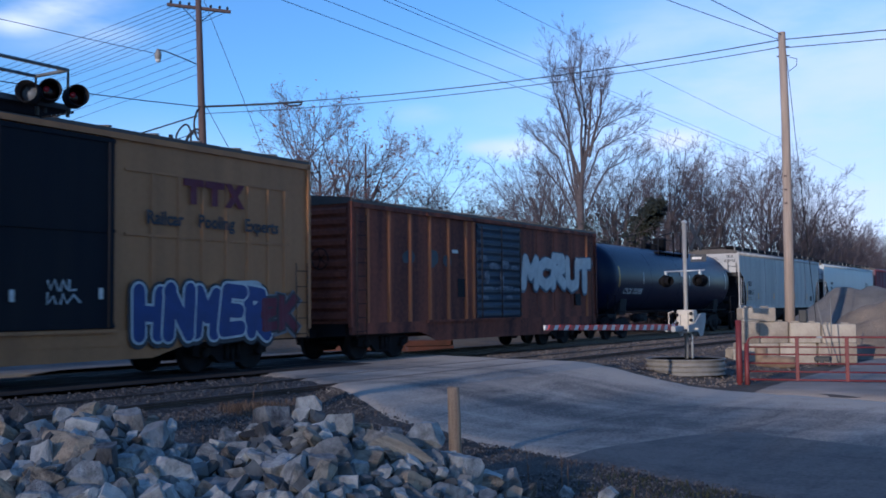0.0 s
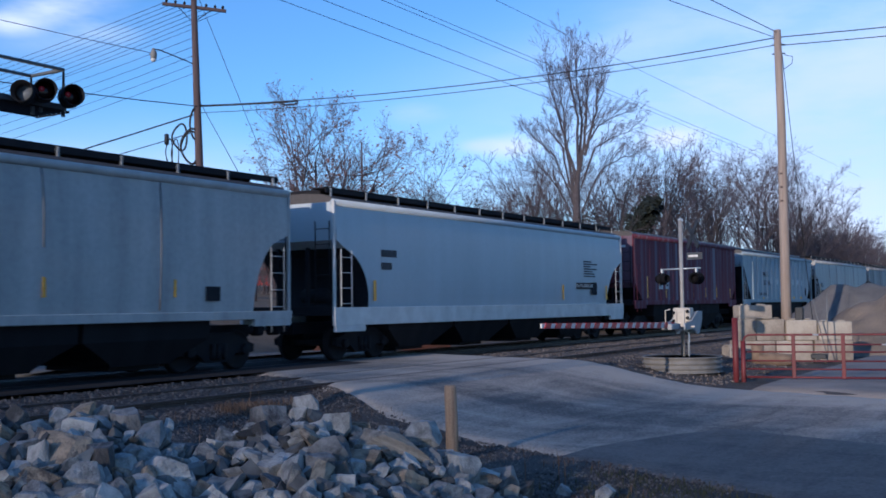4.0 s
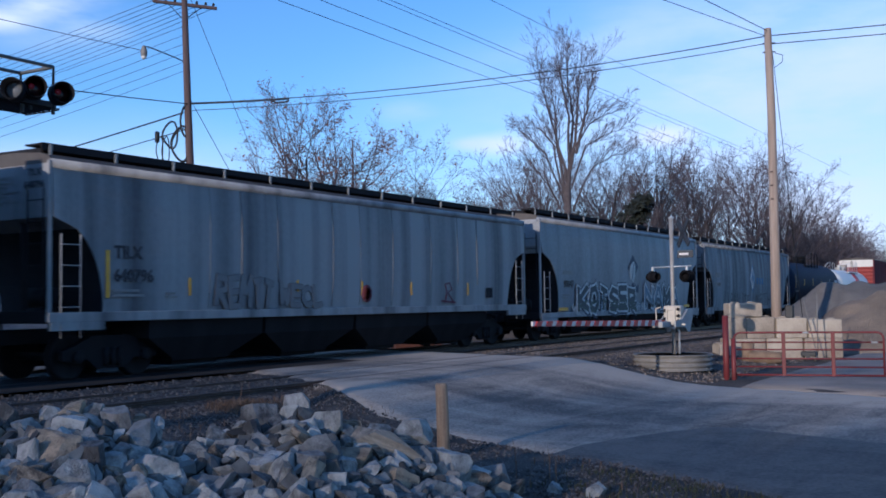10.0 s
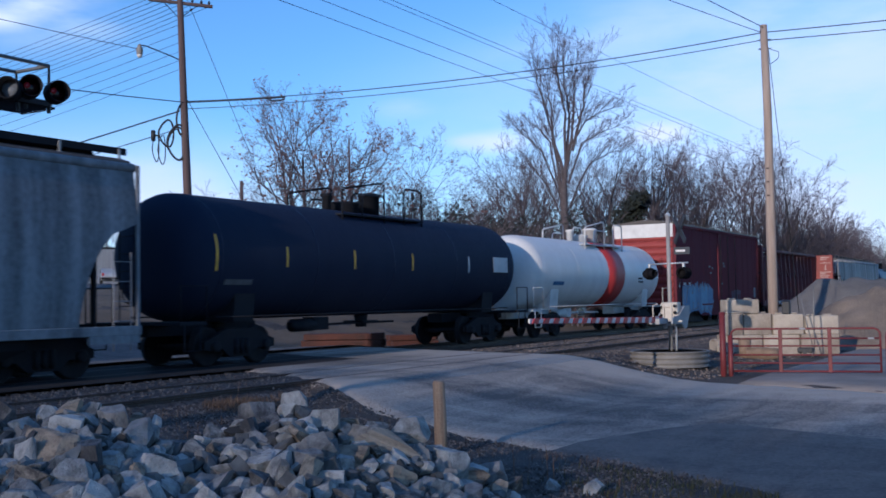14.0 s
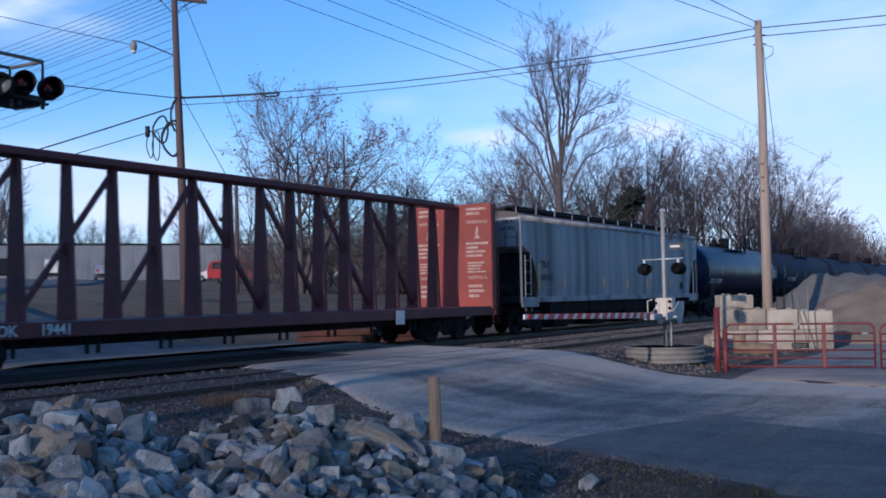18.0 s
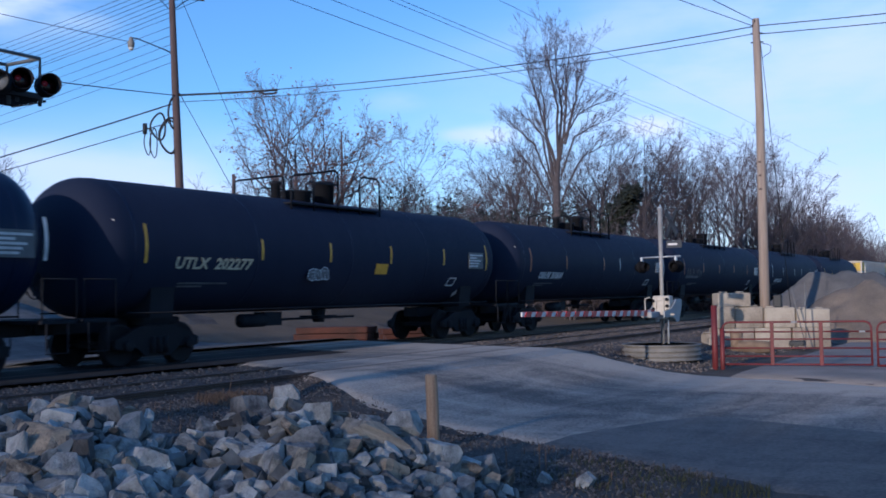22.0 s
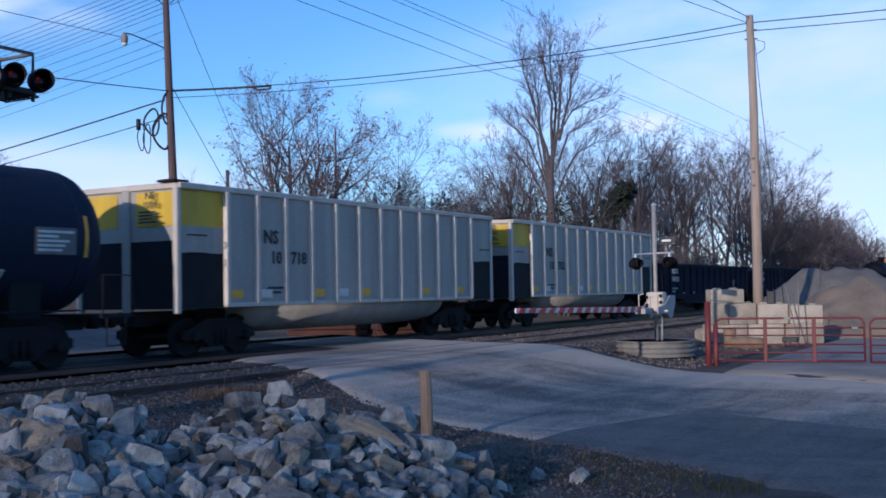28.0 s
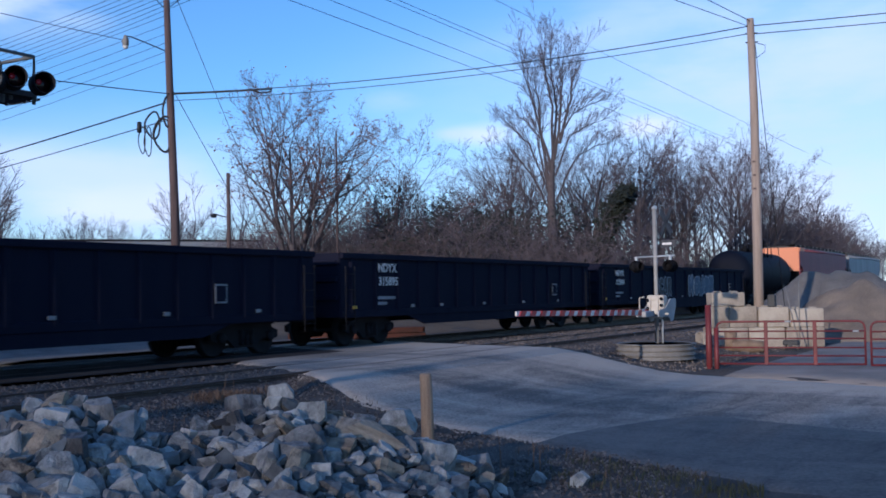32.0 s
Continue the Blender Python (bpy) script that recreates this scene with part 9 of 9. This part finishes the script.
tall_tree()
tree("tree", "spreading bare tree with a few russet leaves", 23, 8.9, FULL_PLAN, (49.2, 38.5, gz2(49, 38)), 0.20, 2900, M_LEAF, 4, M_THICKET)
tree("tree", "slight bare tree with scattered leaves", 31, 7.8, FULL_PLAN, (56.2, 36.4, gz2(56, 36)), 0.13, 350, M_LEAF, 2)
woods = [tree("tree", "bare grey-brown woodland tree", 50 + i, 8.6, WOOD_PLAN, p, 0.17, 0, None, (1, 2, 1, 2, 1)[i], M_TWIG if i % 2 else M_THICKET)[0]
         for i, p in enumerate(((72.0, 25.8, 1.0), (69.5, 28.5, 1.3), (76.0, 26.2, 1.0), (80.5, 25.5, 1.0), (76.5, 38.0, 1.6)))]
FAR_PLAN = dict(WOOD_PLAN, depth=3, kids=(10, 6, 5, 3))
far_woods = [tree("tree", "distant bare woodland tree", 150 + i, 8.6, FAR_PLAN, p, 0.17, 0, None, 2 - i, M_TWIG if i else M_THICKET, 0.018)[0] for i, p in enumerate(((88.0, 84.0, 2.5), (92.0, 80.0, 2.5)))]
bushes = [tree("bush", "tangled leafless undergrowth bush", 80 + i, 3.6, BUSH_PLAN, p, 0.06, 0, None, 4, M_THICKET, 0.010)[0] for i, p in enumerate(((60.0, 30.5, 1.2), (56.0, 33.0, 1.4), (66.0, 26.0, 1.0)))]
for b in bushes:
    tagged(b, "", "bush", "undergrowth")
rnd = random.Random(17)


def stand(src, x, y, s, turn):
    ob = copy_thing(src, pose(x, y, gz2(x, y) - 0.1, 0, 0, turn) @ Matrix.Diagonal((s, s, s * rnd.uniform(0.92, 1.08), 1)))
    return ob


def place(az, dist):
    return dist * math.sin(radians(az)), dist * math.cos(radians(az))


# wood behind the line, from the middle of the bend to where the train comes from
for az, dist, s in ((57.5, 86, 0.85), (59.0, 80, 0.9), (60.5, 92, 1.08), (61.3, 84, 1.0), (62.0, 84, 1.04), (62.8, 80, 1.0), (63.8, 88, 1.12), (64.8, 78, 1.0), (67.6, 82, 0.95), (69.0, 86, 1.0), (70.2, 80, 0.98), (71.3, 88, 1.08), (72.4, 82, 1.0),
                    (73.4, 90, 1.1), (74.4, 86, 1.02), (75.4, 96, 1.16), (76.2, 104, 1.18), (76.9, 112, 1.2), (66.3, 96, 1.05), (68.2, 98, 1.15), (70.6, 100, 1.2), (72.8, 104, 1.25), (76.9, 108, 1.32), (74.9, 112, 1.3), (75.8, 100, 1.3), (76.4, 106, 1.3),
                    (55.5, 92, 0.70), (53.5, 88, 0.62), (51.0, 84, 0.6), (48.6, 80, 0.55), (58.3, 100, 0.92), (61.2, 104, 1.0), (56.6, 70, 0.5), (54.2, 66, 0.45), (58.8, 64, 0.45)):
    x, y = place(az, dist)
    stand(woods[rnd.randrange(5)], x, max(y, 23.2), s * (0.76 if az < 63.5 else 0.97), rnd.uniform(0, 360))
for i in range(18):
    x, y = place(55.6 + i * 0.45, 88 + 6 * (i % 3))
    stand(woods[rnd.randrange(5)], x, max(y, 23.2), rnd.uniform(0.52, 0.68), rnd.uniform(0, 360))
# thicket further along, and low growth under the trees
for i in range(16):
    x, y = place(78.2 + i * 0.32, 118 + 5 * (i % 3))
    stand(far_woods[rnd.randrange(2)], x, max(y, 23.0), 0.62 + 0.1 * (i % 3) - 0.018 * i, rnd.uniform(0, 360))
for i in range(64):
    az = 49 + i * 0.43 + rnd.uniform(-0.3, 0.3)
    x, y = place(az, rnd.uniform(58, 84))
    stand(bushes[rnd.randrange(3)], x, max(y, 22.6 + rnd.random()), rnd.uniform(0.8, 1.35), rnd.uniform(0, 360))
for i in range(16):
    y = 23.4 + 1.2 * (i % 3)
    x = y * math.tan(radians(77.9 + 0.21 * i))
    stand(bushes[rnd.randrange(3)], x, y, rnd.uniform(1.7, 2.2), rnd.uniform(0, 360))
    stand(far_woods[i % 2], x + 3, y + 2.5, rnd.uniform(0.8, 1.05), rnd.uniform(0, 360))
# far trees behind the fence and along the skyline
for i in range(34):
    az = 34 + i * 0.72 + rnd.uniform(-0.3, 0.3)
    x, y = place(az, rnd.uniform(118, 150))
    stand(far_woods[rnd.randrange(2)], x, y, rnd.uniform(0.55, 0.8) * (1.25 if az < 38 else 0.85), rnd.uniform(0, 360))
for i in range(14):
    x, y = place(79.0 + i * 0.28, 170 + 10 * (i % 3))
    stand(far_woods[rnd.randrange(2)], x, max(y, 24), rnd.uniform(0.7, 0.95), rnd.uniform(0, 360))
x, y = place(36.9, 132)
stand(far_woods[0], x, y, 1.25, 40)
stand(far_woods[1], x + 2, y + 1, 1.1, 200)
# ivy-clad trunk
ivy_rnd = random.Random(4)


def ivy_path(h):
    off = 0.1 * h + 0.035 * h * h
    return Vector((0.36 * off, -0.93 * off, h))


t = thing("tree", "dark ivy-covered leaning tree trunk", "tree", "bare trees", (58.3, 24.2, gz2(58.3, 24.2)))
part("trunk", Shape().tube([ivy_path(0.9 * k - 0.3) for k in range(10)], [0.2 - 0.015 * k for k in range(10)], 7, cap=False), M_BARK, t)
pts = []
for k in range(420):
    h = 1.0 + 6.4 * ivy_rnd.random() ** 0.7
    swell = 0.20 + 0.15 * math.exp(-((h - 6.0) / 0.9) ** 2) + 0.10 * math.exp(-((h - 4.0) / 0.5) ** 2)
    pts.append(ivy_path(h) + Vector((ivy_rnd.gauss(0, swell), ivy_rnd.gauss(0, swell), ivy_rnd.gauss(0, 0.1))))
part("ivy", leaves(pts, ivy_rnd, 6500, 0.15, 0.13, M_IVY), M_IVY, t, "dark ivy leaves")
# dark evergreen shrubs and vine tangles at the foot of the wood
def evergreen(seed, x, y, h):
    t, g = tree("evergreen", "dark evergreen shrub among bare trees", seed, h, BUSH_PLAN, (x, y, gz2(x, y) - 0.2), 0.08, stems=3, twig_mat=M_THICKET)
    tagged(t, "", "shrub", "evergreen shrubs")
    part("foliage", leaves(g.tips, random.Random(seed), 2600, 0.13, 0.30, M_IVY), M_IVY, t, "dense dull foliage")
    return t


firs = [evergreen(92, 57.5, 33.8, 5.4), evergreen(93, 63.5, 29.2, 4.2)]
for az, dist, s in ((60.8, 68, 0.9), (62.6, 66, 0.75), (63.6, 74, 0.85), (65.0, 70, 0.7), (67.2, 74, 0.8), (58.0, 72, 0.6), (69.3, 76, 0.7), (71.6, 80, 0.5), (66.0, 66, 0.6), (73.2, 84, 0.7)):
    x, y = place(az, dist)
    stand(firs[rnd.randrange(2)], x, max(y, 23.4), s, rnd.uniform(0, 360))

# unseen slatted wall added far sunset-side; its broken shade covers rocks and near road
M_WALL = mat("shade_wall_planks", (0.10, 0.085, 0.075), (0.06, 0.05, 0.045), rough=0.9, scale=0.5)
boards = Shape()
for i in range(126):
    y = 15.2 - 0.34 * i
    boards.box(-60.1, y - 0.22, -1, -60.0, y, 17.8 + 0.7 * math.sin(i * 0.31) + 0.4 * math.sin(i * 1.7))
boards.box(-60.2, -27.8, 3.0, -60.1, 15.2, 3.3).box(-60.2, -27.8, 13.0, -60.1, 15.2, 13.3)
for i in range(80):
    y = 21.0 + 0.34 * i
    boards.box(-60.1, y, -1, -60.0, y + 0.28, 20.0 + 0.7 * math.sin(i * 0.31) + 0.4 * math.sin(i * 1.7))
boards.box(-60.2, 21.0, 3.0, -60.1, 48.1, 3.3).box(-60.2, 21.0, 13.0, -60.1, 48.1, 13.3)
solo("shade_wall_west", boards, M_WALL, "added unseen slatted wall that casts broken shade on the foreground", "wall", kind="structure")


# ---- what moves ----
def train_shift(t):
    """How far the train has gone, from its place at 16 s: it gains a little speed."""
    u = (t - 16.0) / 16.0
    return 229.461 * u + 5.328 * u * u + 3.709 * u ** 3


def motions():
    for c, mid in CARS:
        walk(c, [(t, pose(mid - train_shift(t), TRACK_Y, 0)) for t in range(0, 33)])


motions()
